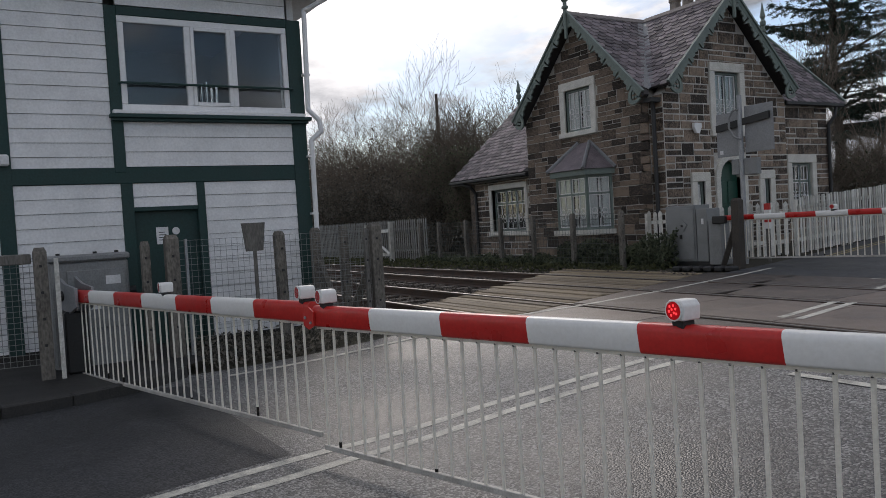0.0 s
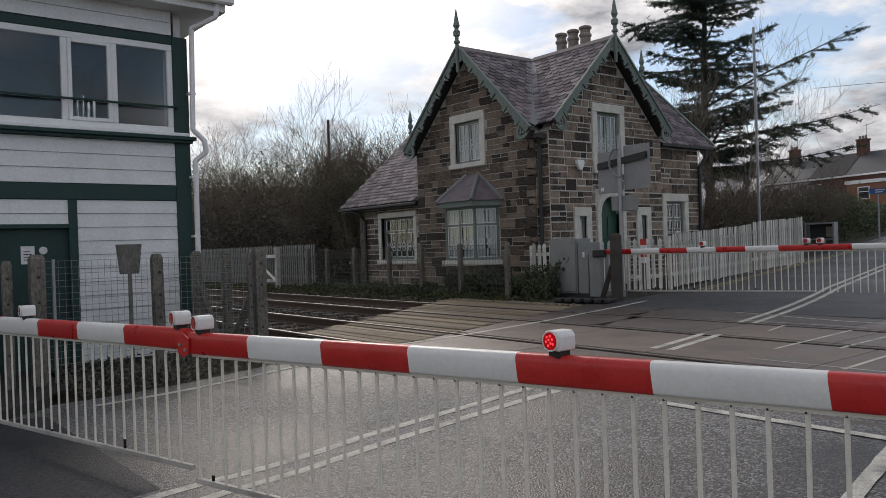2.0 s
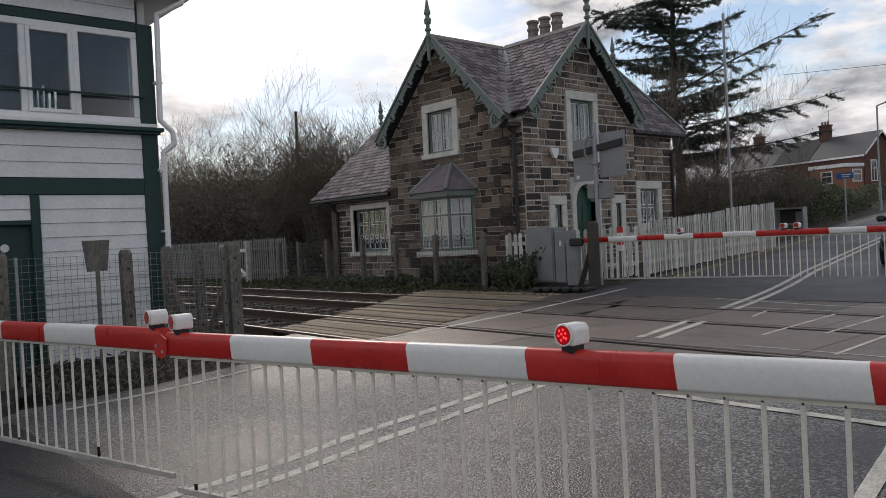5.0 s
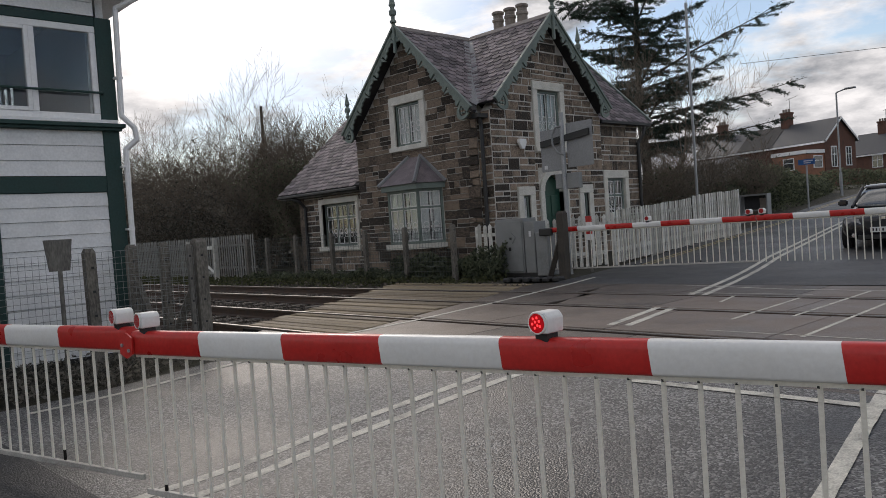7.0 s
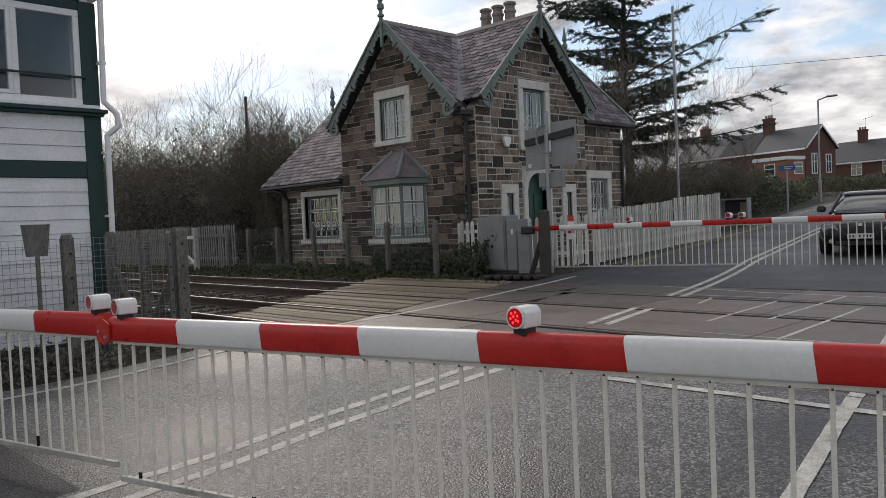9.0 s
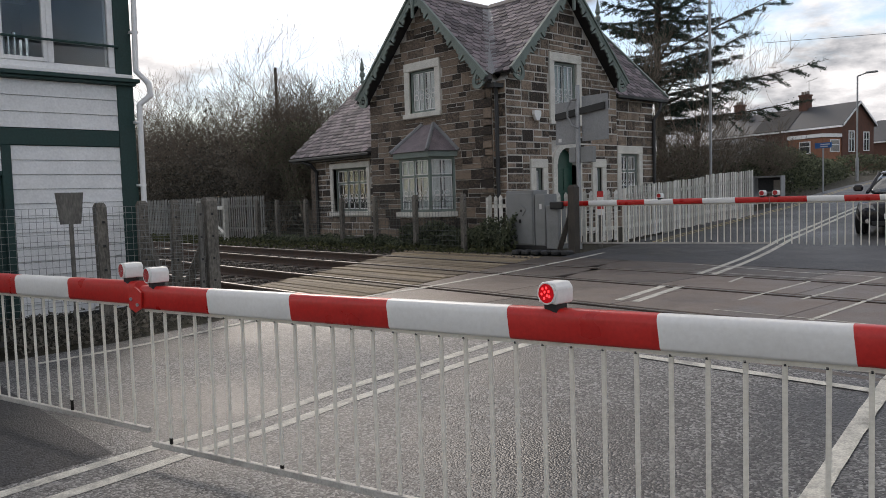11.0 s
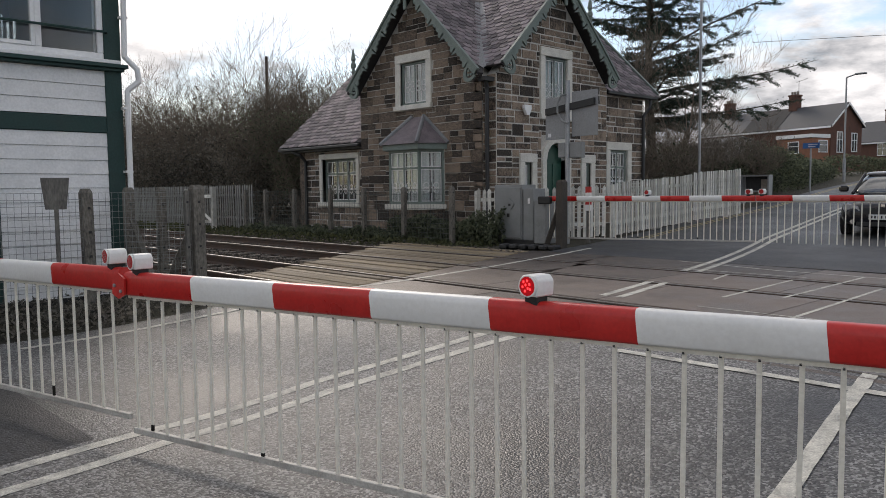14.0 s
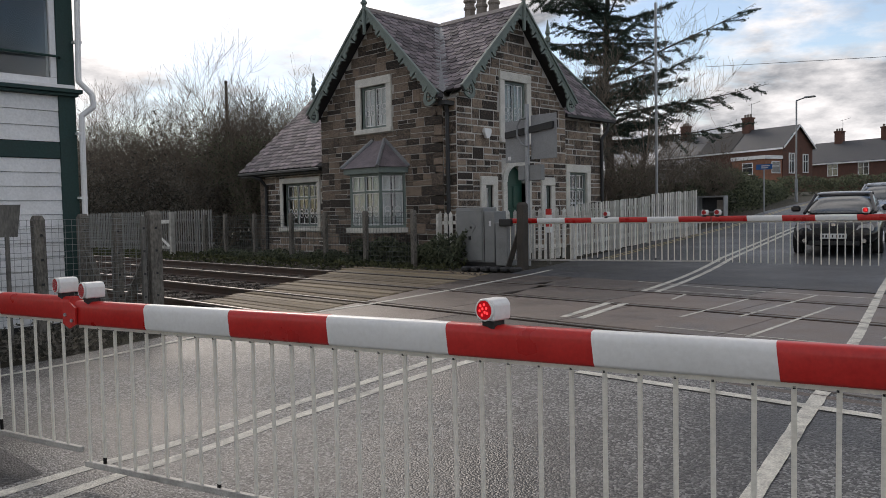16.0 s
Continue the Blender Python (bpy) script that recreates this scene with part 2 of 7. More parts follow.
M_UPVC = mat("white_upvc", (0.74, 0.74, 0.74), (0.86, 0.86, 0.86), 0.35, 2, 30, 0.03)
M_BLIND = mat("pale_curtain", (0.6, 0.61, 0.6), (0.82, 0.83, 0.81), 0.9, 3, 60, 0.2, stretch=(4, 4, 0.3))
# near-black: the shade of unlit rooms put into the colour; also the notice case panel
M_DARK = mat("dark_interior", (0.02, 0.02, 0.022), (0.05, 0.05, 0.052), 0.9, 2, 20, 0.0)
M_ROOM = mat("pale_room_wall", (0.4, 0.43, 0.46), (0.55, 0.58, 0.62), 0.9, 1, 20, 0.0)
M_GLASS = glass("window_glass")
M_RED = mat("red_reflective_paint", (0.46, 0.018, 0.015), (0.6, 0.03, 0.024), 0.35, 5, 60, 0.04, grime=0.15, grime_color=(0.25, 0.02, 0.015))
M_BOOM = mat("white_boom_paint", (0.74, 0.73, 0.7), (0.83, 0.825, 0.8), 0.4, 3, 60, 0.01, grime=0.12, grime_color=(0.5, 0.49, 0.46))
M_ALU = mat("cream_painted_metal", (0.68, 0.64, 0.55), (0.84, 0.8, 0.71), 0.5, 8, 80, 0.1, grime=0.3, grime_color=(0.2, 0.17, 0.13))
M_SKIRTRAIL = mat("dull_skirt_rail", (0.3, 0.285, 0.26), (0.56, 0.54, 0.5), 0.6, 8, 80, 0.15, grime=0.5, grime_color=(0.12, 0.1, 0.08))
M_GALV = mat("galvanised_steel", (0.26, 0.27, 0.28), (0.42, 0.43, 0.44), 0.5, 6, 60, 0.1, metal=0.6)
M_CAB = mat("grey_cabinet_paint", (0.165, 0.172, 0.172), (0.27, 0.277, 0.277), 0.5, 3, 50, 0.08, grime=0.35, grime_color=(0.1, 0.095, 0.085))
M_BLACK = mat("black_plastic", (0.008, 0.008, 0.008), (0.02, 0.02, 0.02), 0.5, 6, 60, 0.1)
M_CONC = mat("weathered_concrete_post", (0.06, 0.054, 0.046), (0.24, 0.22, 0.19), 0.95, 5, 50, 0.5, grime=0.4, stretch=(1, 1, 0.4))
M_WIRE = mat("galvanised_wire", (0.2, 0.21, 0.2), (0.34, 0.35, 0.34), 0.5, 8, 60, 0.0, metal=0.5)
M_WIRE_OLD = mat("old_fence_wire", (0.09, 0.1, 0.09), (0.16, 0.17, 0.155), 0.6, 8, 60, 0.0, metal=0.3)
M_SIGNBACK = mat("grey_sign_back", (0.2, 0.205, 0.21), (0.3, 0.305, 0.31), 0.5, 2, 40, 0.03)
M_WOODGREY = mat("grey_weathered_wood", (0.08, 0.075, 0.068), (0.2, 0.19, 0.17), 0.9, 6, 60, 0.4, stretch=(1, 1, 0.3))
M_BARK = mat("bark", (0.022, 0.017, 0.013), (0.08, 0.065, 0.05), 0.95, 8, 60, 0.6, stretch=(1, 1, 0.3))
M_TWIG = mat("bare_twig", (0.08, 0.064, 0.05), (0.22, 0.18, 0.14), 0.95, 8, 60, 0.2)
M_NEEDLE = mat("cedar_needles", (0.022, 0.04, 0.034), (0.07, 0.105, 0.08), 0.8, 1.2, 30, 0.0, thin=0.45, pieces="island", spread=0.4)
M_LEAF = mat("ivy_leaves", (0.045, 0.056, 0.033), (0.17, 0.192, 0.12), 0.6, 1.2, 30, 0.0, thin=0.5, pieces="island", spread=0.5)
M_SCRUB = mat("winter_scrub_leaves", (0.07, 0.068, 0.056), (0.24, 0.222, 0.19), 0.85, 0.6, 30, 0.0, thin=0.6, pieces="island", spread=0.5)
M_GRASS = mat("verge_grass", (0.03, 0.035, 0.014), (0.1, 0.105, 0.045), 0.85, 2, 30, 0.0, thin=0.3, pieces="island", spread=0.5)
M_BRICK = mat("red_brick", (0.085, 0.04, 0.03), (0.17, 0.085, 0.062), 0.9, 3, 30, 0.2, grime=0.3)
M_RENDER = mat("pale_render", (0.35, 0.34, 0.33), (0.5, 0.49, 0.47), 0.9, 2, 30, 0.1, grime=0.3, grime_color=(0.2, 0.2, 0.19))
M_ROOFGREY = mat("grey_slate_roof", (0.04, 0.042, 0.048), (0.09, 0.094, 0.102), 0.6, 2, 25, 0.2, stretch=(1, 1, 4))
M_BRICK_PALE = mat("orange_brick", (0.2, 0.085, 0.05), (0.36, 0.17, 0.105), 0.9, 3, 30, 0.2, grime=0.2)
M_ROOFDARK = mat("old_dark_slate", (0.02, 0.02, 0.021), (0.05, 0.048, 0.047), 0.8, 2, 25, 0.3)
M_CLAY = mat("clay_chimney_pot", (0.17, 0.145, 0.125), (0.34, 0.3, 0.265), 0.85, 4, 40, 0.2, grime=0.4)
M_CAR = mat("black_car_paint", (0.006, 0.006, 0.008), (0.012, 0.012, 0.015), 0.12, 2, 20, 0.0, rough_var=0.05)
M_CAR2 = mat("silver_car_paint", (0.28, 0.3, 0.32), (0.36, 0.38, 0.4), 0.25, 2, 20, 0.0, metal=0.5)
M_TYRE = mat("tyre_rubber", (0.01, 0.01, 0.01), (0.025, 0.025, 0.025), 0.85, 8, 60, 0.2)
M_CHROME = mat("chrome", (0.6, 0.6, 0.6), (0.75, 0.75, 0.75), 0.15, 4, 40, 0.0, metal=1.0)
M_PLATE = mat("white_number_plate", (0.6, 0.6, 0.58), (0.72, 0.72, 0.7), 0.4, 4, 40, 0.0)
M_BLUE = mat("blue_sign_face", (0.02, 0.1, 0.3), (0.04, 0.16, 0.42), 0.4, 4, 40, 0.0)
M_NOTICE = mat("white_notice_paper", (0.6, 0.6, 0.6), (0.78, 0.78, 0.78), 0.6, 5, 40, 0.0)


def lit(name, color, strength):
    m = bpy.data.materials.new(name)
    m.use_nodes = True
    b = m.node_tree.nodes["Principled BSDF"]
    b.inputs["Base Color"].default_value = (*color, 1)
    b.inputs["Roughness"].default_value = 0.2
    b.inputs["Emission Color"].default_value = (*color, 1)
    b.inputs["Emission Strength"].default_value = strength
    return m


M_REDLENS = mat("red_lens", (0.35, 0.02, 0.02), (0.5, 0.03, 0.03), 0.15, 10, 200, 0.3)
M_REDLIT = lit("lit_red_lamp", (0.42, 0.005, 0.01), 0.3)
M_LED = lit("red_lamp_elements", (1.0, 0.05, 0.06), 1.2)
M_RUBBER = mat("black_rubber", (0.01, 0.009, 0.008), (0.025, 0.022, 0.02), 0.95, 6, 60, 0.2, rough_var=0.03)
M_RUBBER.node_tree.nodes["Principled BSDF"].inputs["Specular IOR Level"].default_value = 0.1

# ---- building helpers ----


def thing(name, label, category, x=0, y=0, z=0, rz=0.0, group="", kind=""):
    ob = new(name)
    ob.empty_display_size = 0.2
    ob.matrix_world = pose(x, y, z, 0, 0, rz)
    return tagged(ob, label, category, group, kind)


def link_mesh(name, mesh, parent, label="", local=False):
    ob = new(name, mesh)
    if parent:
        ob.parent = parent
        if not local:
            up, m = parent, Matrix()
            chain = []
            while up:
                chain.append(up)
                up = up.parent
            for o in reversed(chain):
                m = m @ o.matrix_parent_inverse @ o.matrix_basis
            ob.matrix_parent_inverse = m.inverted()
    if label:
        ob["label"] = label
    return ob


def part(name, bm, material, parent=None, label="", local=False, smooth=False):
    """Links a bmesh as one mesh under a thing or part. local: its coordinates are the parent's, else the world's."""
    mesh = bpy.data.meshes.new(name)
    bm.to_mesh(mesh)
    bm.free()
    for m in material if isinstance(material, (list, tuple)) else [material]:
        mesh.materials.append(m)
    if smooth:
        mesh.shade_smooth()
    return link_mesh(name, mesh, parent, label, local)


def raw(name, verts, faces, material, parent=None, label="", local=False):
    mesh = bpy.data.meshes.new(name)
    mesh.from_pydata([tuple(v) for v in verts], [], [tuple(f) for f in faces])
    mesh.update()
    mesh.materials.append(material)
    return link_mesh(name, mesh, parent, label, local)


def single(name, bm, material, label, category, kind="", group=""):
    return tagged(part(name, bm, material), label, category, group, kind)


def box(bm, x0, x1, y0, y1, z0, z1, bevel=0.0, m=None):
    r = bmesh.ops.create_cube(bm, size=1.0)
    vs = r["verts"]
    for v in vs:
        v.co = Vector(((x0 + x1) / 2 + v.co.x * (x1 - x0), (y0 + y1) / 2 + v.co.y * (y1 - y0), (z0 + z1) / 2 + v.co.z * (z1 - z0)))
    if bevel:
        es = list({e for v in vs for e in v.link_edges})
        r = bmesh.ops.bevel(bm, geom=es, offset=bevel, segments=1, affect='EDGES', profile=0.5)
        vs = list({v for f in r["faces"] for v in f.verts} | {v for v in vs if v.is_valid})
    if m is not None:
        bmesh.ops.transform(bm, matrix=m, verts=vs)
    return vs


def boxes(*rows, bevel=0.0):
    bm = bmesh.new()
    for r in rows:
        box(bm, *r, bevel=bevel)
    return bm


def rod(bm, a, b, r, sides=8, r2=None):
    a, b = Vector(a), Vector(b)
    d = b - a
    m = Matrix.Translation((a + b) / 2) @ d.to_track_quat('Z', 'Y').to_matrix().to_4x4()
    bmesh.ops.create_cone(bm, cap_ends=True, segments=sides, radius1=r, radius2=r if r2 is None else r2, depth=d.length, matrix=m)


def rods(*rows, sides=8):
    bm = bmesh.new()
    for r in rows:
        rod(bm, *r, sides=sides)
    return bm


def pipe(points, r, sides=10):
    bm = bmesh.new()
    for a, b in zip(points, points[1:]):
        rod(bm, a, b, r, sides)
        bmesh.ops.create_icosphere(bm, subdivisions=1, radius=r * 1.03, matrix=Matrix.Translation(b))
    return bm


def turned(profile, x, y, sides=10):
    """A lathe: (radius, z) pairs round the upright line at x, y."""
    bm = bmesh.new()
    rings = [[bm.verts.new((x + r * math.cos(6.2832 * k / sides), y + r * math.sin(6.2832 * k / sides), z)) for k in range(sides)] for r, z in profile]
    for a, b in zip(rings, rings[1:]):
        for k in range(sides):
            bm.faces.new((a[k], a[(k + 1) % sides], b[(k + 1) % sides], b[k]))
    bm.faces.new(rings[-1])
    bm.faces.new(list(reversed(rings[0])))
    return bm


def slab(outline, thick, m=Matrix()):
    """A plate: the outline in the plane of x and z, thick along y, then moved by m."""
    bm = bmesh.new()
    f = bm.faces.new([bm.verts.new((x, 0, z)) for x, z in outline])
    r = bmesh.ops.extrude_face_region(bm, geom=[f])
    for v in r["geom"]:
        if isinstance(v, bmesh.types.BMVert):
            v.co.y += thick
    bmesh.ops.recalc_face_normals(bm, faces=bm.faces)
    bm.transform(m)
    return bm

# ---- ground, road and railway ----


def smooth(a, b, v):
    u = min(1.0, max(0.0, (v - a) / (b - a)))
    return u * u * (3 - 2 * u)


def road_z(y):
    z = 0.26 * smooth(1.5, 5.0, y)
    if y > 15:
        z += 0.05 * (y - 13)
    elif y > 11:
        z += 0.05 * (y - 11) ** 2 / 8
    return z if y < 60 else road_z(59.9) + 0.01 * (y - 60)


def rail_y(x, y):
    """The tracks run slightly askew."""
    return y - 0.028 * (x + 9)


def ground_z(x, y):
    z = road_z(y) - 0.03
    yy = y + 0.028 * (x + 9)
    cut = smooth(3.9, 4.5, yy) * (1 - smooth(10.4, 11.2, yy))
    return z - 0.2 * cut


def spaced(lo, hi, near_lo, near_hi, step):
    mid = list(np.arange(near_lo, near_hi + 0.01, step))
    out, v, s = [], near_hi, step
    while v < hi:
        s *= 1.35
        v += s
        out.append(v)
    left, v, s = [], near_lo, step
    while v > lo:
        s *= 1.35
        v -= s
        left.append(v)
    return list(reversed(left)) + mid + out


def ground_sheet():
    xs, ys = spaced(-1200, 1200, -34, 8, 0.35), spaced(-1200, 1500, -3, 30, 0.35)
    verts = [(x, y, ground_z(x, y) + (0.015 * noise.noise(Vector((x * 1.7, y * 1.7, 0))) if y > 10.5 and x < -9 else 0.0)) for y in ys for x in xs]
    n = len(xs)
    faces = [(j * n + i, j * n + i + 1, j * n + n + i + 1, j * n + n + i) for j in range(len(ys) - 1) for i in range(n - 1)]
    tagged(raw("ground", verts, faces, M_EARTH), "dark bare earth with thin winter grass", "ground", kind="structure")


def along(y, knots):
    """The value at y of a smooth line through knots (y, x)."""
    if y <= knots[0][0]:
        return knots[0][1] + (y - knots[0][0]) * (knots[1][1] - knots[0][1]) / (knots[1][0] - knots[0][0])
    for (a, p), (b, q) in zip(knots, knots[1:]):
        if y <= b:
            return p + (q - p) * (y - a) / (b - a)
    (a, p), (b, q) = knots[-2:]
    return q + (q - p) * (y - b) / (b - a)


CENTRE = [(-6, -4.2), (1.4, -4.1), (2.6, -4.04), (4.3, -3.95), (6.75, -4.3), (8.0, -4.56), (9.85, -5.0), (15.6, -6.4), (24, -7.9), (34, -9.6), (60, -12.5)]
LEFT = [(-6, -7.4), (1.9, -7.35), (3.8, -7.0), (6.27, -7.2), (8.36, -7.6), (12.24, -8.57), (16.3, -9.2), (25, -10.35), (34, -12.1), (60, -15.5)]
RIGHT = [(-6, -0.4), (2.84, -0.68), (3.8, -0.81), (4.7, -0.935), (7.37, -1.46), (11.95, -2.43), (25, -4.9), (34, -6.4), (60, -9)]


NEAR_LEFT = [(-6, -2.6), (0.19, -3.74), (0.69, -3.84), (1.25, -3.94), (1.81, -3.98), (2.65, -4.03), (3.7, -3.88), (5, -3.8)]
NEAR_RIGHT = [(-6, -2.3), (0.45, -3.49), (0.89, -3.56), (1.4, -3.67), (2.13, -3.73), (2.6, -3.75), (3.5, -3.65), (5, -3.48)]
PAVE = [(-40, -6.85), (-0.6, -6.9), (0.0, -7.0), (0.65, -7.2), (1.0, -7.45), (1.5, -8.0)]


def ribbon(name, left, right, y0, y1, lift, material, step=0.3, label="", category="road", across=6, kind="structure"):
    verts, faces, n = [], [], across + 1
    ys = list(np.arange(y0, y1, step)) + [y1]
    for y in ys:
        a, b = left(y), right(y)
        for k in range(n):
            verts.append((a + (b - a) * k / across, y, road_z(y) + lift))
    for j in range(len(ys) - 1):
        for k in range(across):
            faces.append((j * n + k, j * n + k + 1, j * n + n + k + 1, j * n + n + k))
    return tagged(raw(name, verts, faces, material), label, category, kind=kind)


def marking(knots, y0, y1, width, offset=0.0, material=M_PAINT_ROAD, lift=0.003):
    """A painted line beside a line of knots, with a ragged edge."""
    def side(s):
        return lambda y: along(y, knots) + offset + s * width / 2 + 0.008 * noise.noise(Vector((y * 7, s * 5, 3.1)))
    word = "yellow" if material is M_YELLOW else "white"
    return ribbon("road_marking", side(-1), side(1), y0, y1, lift, material, 0.12, f"worn {word} line painted on the asphalt road", "road marking", across=1)


ground_sheet()
ribbon("road", lambda y: along(y, LEFT) - 0.42, lambda y: along(y, RIGHT) + (3.5 if y < 4 else 0.4), -30, 4.9, 0.0, M_ASPHALT,
       label="damp worn grey asphalt road with coarse aggregate")
ribbon("road", lambda y: along(y, LEFT) - 0.5, lambda y: along(y, RIGHT) + 0.6, 11.25, 50, 0.0, M_ASPHALT_FAR,
       label="darker smooth asphalt road beyond the tracks", step=1.0)
ribbon("road_patch", lambda y: max(along(y, PAVE), -7.5) + 0.005 if y < 0.7 else -7.3 + 0.4 * (y - 0.7), lambda y: along(y, NEAR_LEFT) - 0.12, -8, 1.05, 0.0018, M_PATCH,
       label="darker smoother asphalt patch beside the kerb", step=0.15)
# road markings
marking(NEAR_LEFT, -4, 4.45, 0.1)
marking(NEAR_RIGHT, -4, 4.45, 0.1)
for off in (-0.09, 0.13):
    marking(CENTRE, 6.75, 8.3, 0.1, off + 0.02, lift=0.0055)
    marking(CENTRE, 9.7, 42, 0.1, off + 0.02, lift=0.0055)
marking(LEFT, 1.55, 12.4, 0.09, lift=0.0055)
marking(RIGHT, 2.0, 30, 0.095, lift=0.0055)
marking(LEFT, 14.5, 40, 0.06, 0.02, M_YELLOW)
marking(LEFT, 14.5, 40, 0.06, 0.18, M_YELLOW)


def seam(x):
    """Where the asphalt meets the crossing deck."""
    return 4.45


def cross_line(x0, y0, x1, y1, width, material=M_PAINT_ROAD):
    d = Vector((x1 - x0, y1 - y0, 0))
    n = Vector((-d.y, d.x, 0)).normalized() * width / 2
    verts, faces, k = [], [], max(2, int(d.length / 0.25))
    for j in range(k + 1):
        p = Vector((x0, y0, 0)) + d * j / k
        w = 1 + 0.12 * noise.noise(p * 6)
        for s in (-w, w):
            q = p + n * s
            verts.append((q.x, q.y, road_z(q.y) + 0.0055))
    faces = [(2 * j, 2 * j + 2, 2 * j + 3, 2 * j + 1) for j in range(k)]
    tagged(raw("road_marking", verts, faces, material), "worn white line across the level crossing", "road marking", kind="structure")


cross_line(-2.6, seam(-2.6) - 0.05, 3.6, seam(3.6) - 0.05, 0.08)
for a, b, c, d, w in ((-3.32, 7.5, -3.42, 9.6, 0.045), (-2.82, 7.9, -2.86, 10.5, 0.045), (-2.2, 6.6, -2.3, 9.4, 0.045), (-1.7, 5.2, -1.78, 6.3, 0.045),
                      (-1.2, 7.2, -1.3, 9.4, 0.045), (-4.2, 9.0, -4.35, 9.7, 0.045), (-5.9, 11.1, -4.05, 10.62, 0.05), (-4.05, 10.62, 1.5, 10.25, 0.05), (-5.2, 10.02, -3.4, 9.98, 0.035), (-3.2, 6.72, -0.5, 6.64, 0.03)):
    cross_line(a, b, c, d, w)

# crossing panels between the rails, each its own slab
def deck_edge(y):
    """The slanting edge where timber boards meet the road panels."""
    return -7.53 - 0.35 * (y - 6.44)


crossing = tagged(new("crossing_deck"), "worn brown-grey level crossing deck panels between rails", "crossing deck", kind="structure")
GAPS = [(3.95, 4.91), (5.17, 6.36), (6.62, 8.22), (8.48, 9.73), (9.99, 11.3)]
for y0, y1 in GAPS:
    x = -8.75 if y0 < 4 else deck_edge((y0 + y1) / 2)
    while x < 4.4:
        w = 1.8
        bm = bmesh.new()
        x1 = min(x + w, 4.6)
        box(bm, x + 0.006, x1 - 0.006, y0, y1, -0.05, 0.262, bevel=0.008)
        if y0 > 4 and x < -6.5:
            for v in bm.verts:
                if v.co.x < x + 0.1:
                    v.co.x += deck_edge(v.co.y) - deck_edge((y0 + y1) / 2)
        for v in bm.verts:
            if v.co.z > 0.1:
                v.co.z += road_z(v.co.y) - 0.26
            front = y0 < 4 and v.co.y < 4.2
            v.co.y = seam(v.co.x) if front else rail_y(v.co.x, v.co.y)
        part("panel", bm, M_PANEL, crossing)
        x = x1

# timber boards beside the road
timber = tagged(new("timber_deck"), "pale weathered timber boards beside the crossing road", "timber deck", kind="structure")
rng = random.Random(4)
for y0, y1 in ((5.17, 6.36), (6.62, 8.22), (8.48, 9.73), (9.99, 11.1)):
    n = round((y1 - y0) / 0.2)
    for k in range(n):
        b0, b1 = y0 + (y1 - y0) * k / n, y0 + (y1 - y0) * (k + 1) / n
        x0, x1 = -9.94 - 0.64 * (b0 - 5.71) + rng.uniform(-0.12, 0.12), deck_edge(b0) - 0.06 + rng.uniform(-0.06, 0.02)
        bm = boxes((x0, x1, b0 + 0.008, b1 - 0.008, 0.1, 0.262 + rng.uniform(-0.012, 0.01)), bevel=0.012)
        for v in bm.verts:
            v.co.y = rail_y(v.co.x, v.co.y)
        part("board", bm, M_DECK, timber)


def rail(y):
    ob = thing("rail", "rusty steel railway rail with polished running surface", "rail", -9, y, 0.1, group="railway rails")
    xs = (-90.0, 30.0)
    prof = [(-0.07, 0.1), (0.07, 0.1), (0.07, 0.115), (0.012, 0.14), (0.012, 0.215), (0.034, 0.225), (0.034, 0.258), (-0.034, 0.258),
            (-0.034, 0.225), (-0.012, 0.215), (-0.012, 0.14), (-0.07, 0.115)]
    verts = [(x, rail_y(x, y + p), z) for x in xs for p, z in prof]
    n = len(prof)
    faces = [(k, (k + 1) % n, n + (k + 1) % n, n + k) for k in range(n)]
    raw("rail_body", verts, faces, M_RAIL, ob)
    verts = [(x, rail_y(x, y + s), z) for x in xs for s, z in ((-0.03, 0.2585), (0.03, 0.2585), (0.026, 0.2665), (-0.026, 0.2665))]
    raw("running_surface", verts, [(0, 1, 5, 4), (1, 2, 6, 5), (2, 3, 7, 6), (3, 0, 4, 7)], M_RAILTOP, ob, "bright worn steel rail head")


for y in (5.04, 6.49, 8.35, 9.86):
    rail(y)
    for a, b in ((-0.125, -0.045), (0.06, 0.125)):
        bm = boxes((-9.8 - 0.64 * (y - 5.71), 4.6, y + a, y + b, 0.1, 0.252), bevel=0.01)
        for v in bm.verts:
            v.co.y = rail_y(v.co.x, v.co.y)
        tagged(part("flangeway_strip", bm, M_RUBBER), "black rubber strip along a rail in the crossing", "rubber strip", "crossing rubber strips", "structure")
bm = boxes((-1.28, 1.28, -0.125, 0.125, -0.1, 0.05), bevel=0.01)
me = bpy.data.meshes.new("sleeper")
bm.to_mesh(me)
bm.free()
me.materials.append(M_SLEEPER)
for yc in (5.765, 9.1):
    for k in range(95):
        x = -9.6 - 0.68 * k
        ob = tagged(new("sleeper", me), "dark timber railway sleeper in ballast", "sleeper", "railway sleepers")
        ob.matrix_world = pose(x, rail_y(x, yc), 0.06, 0, 0, 90 - 1.6)


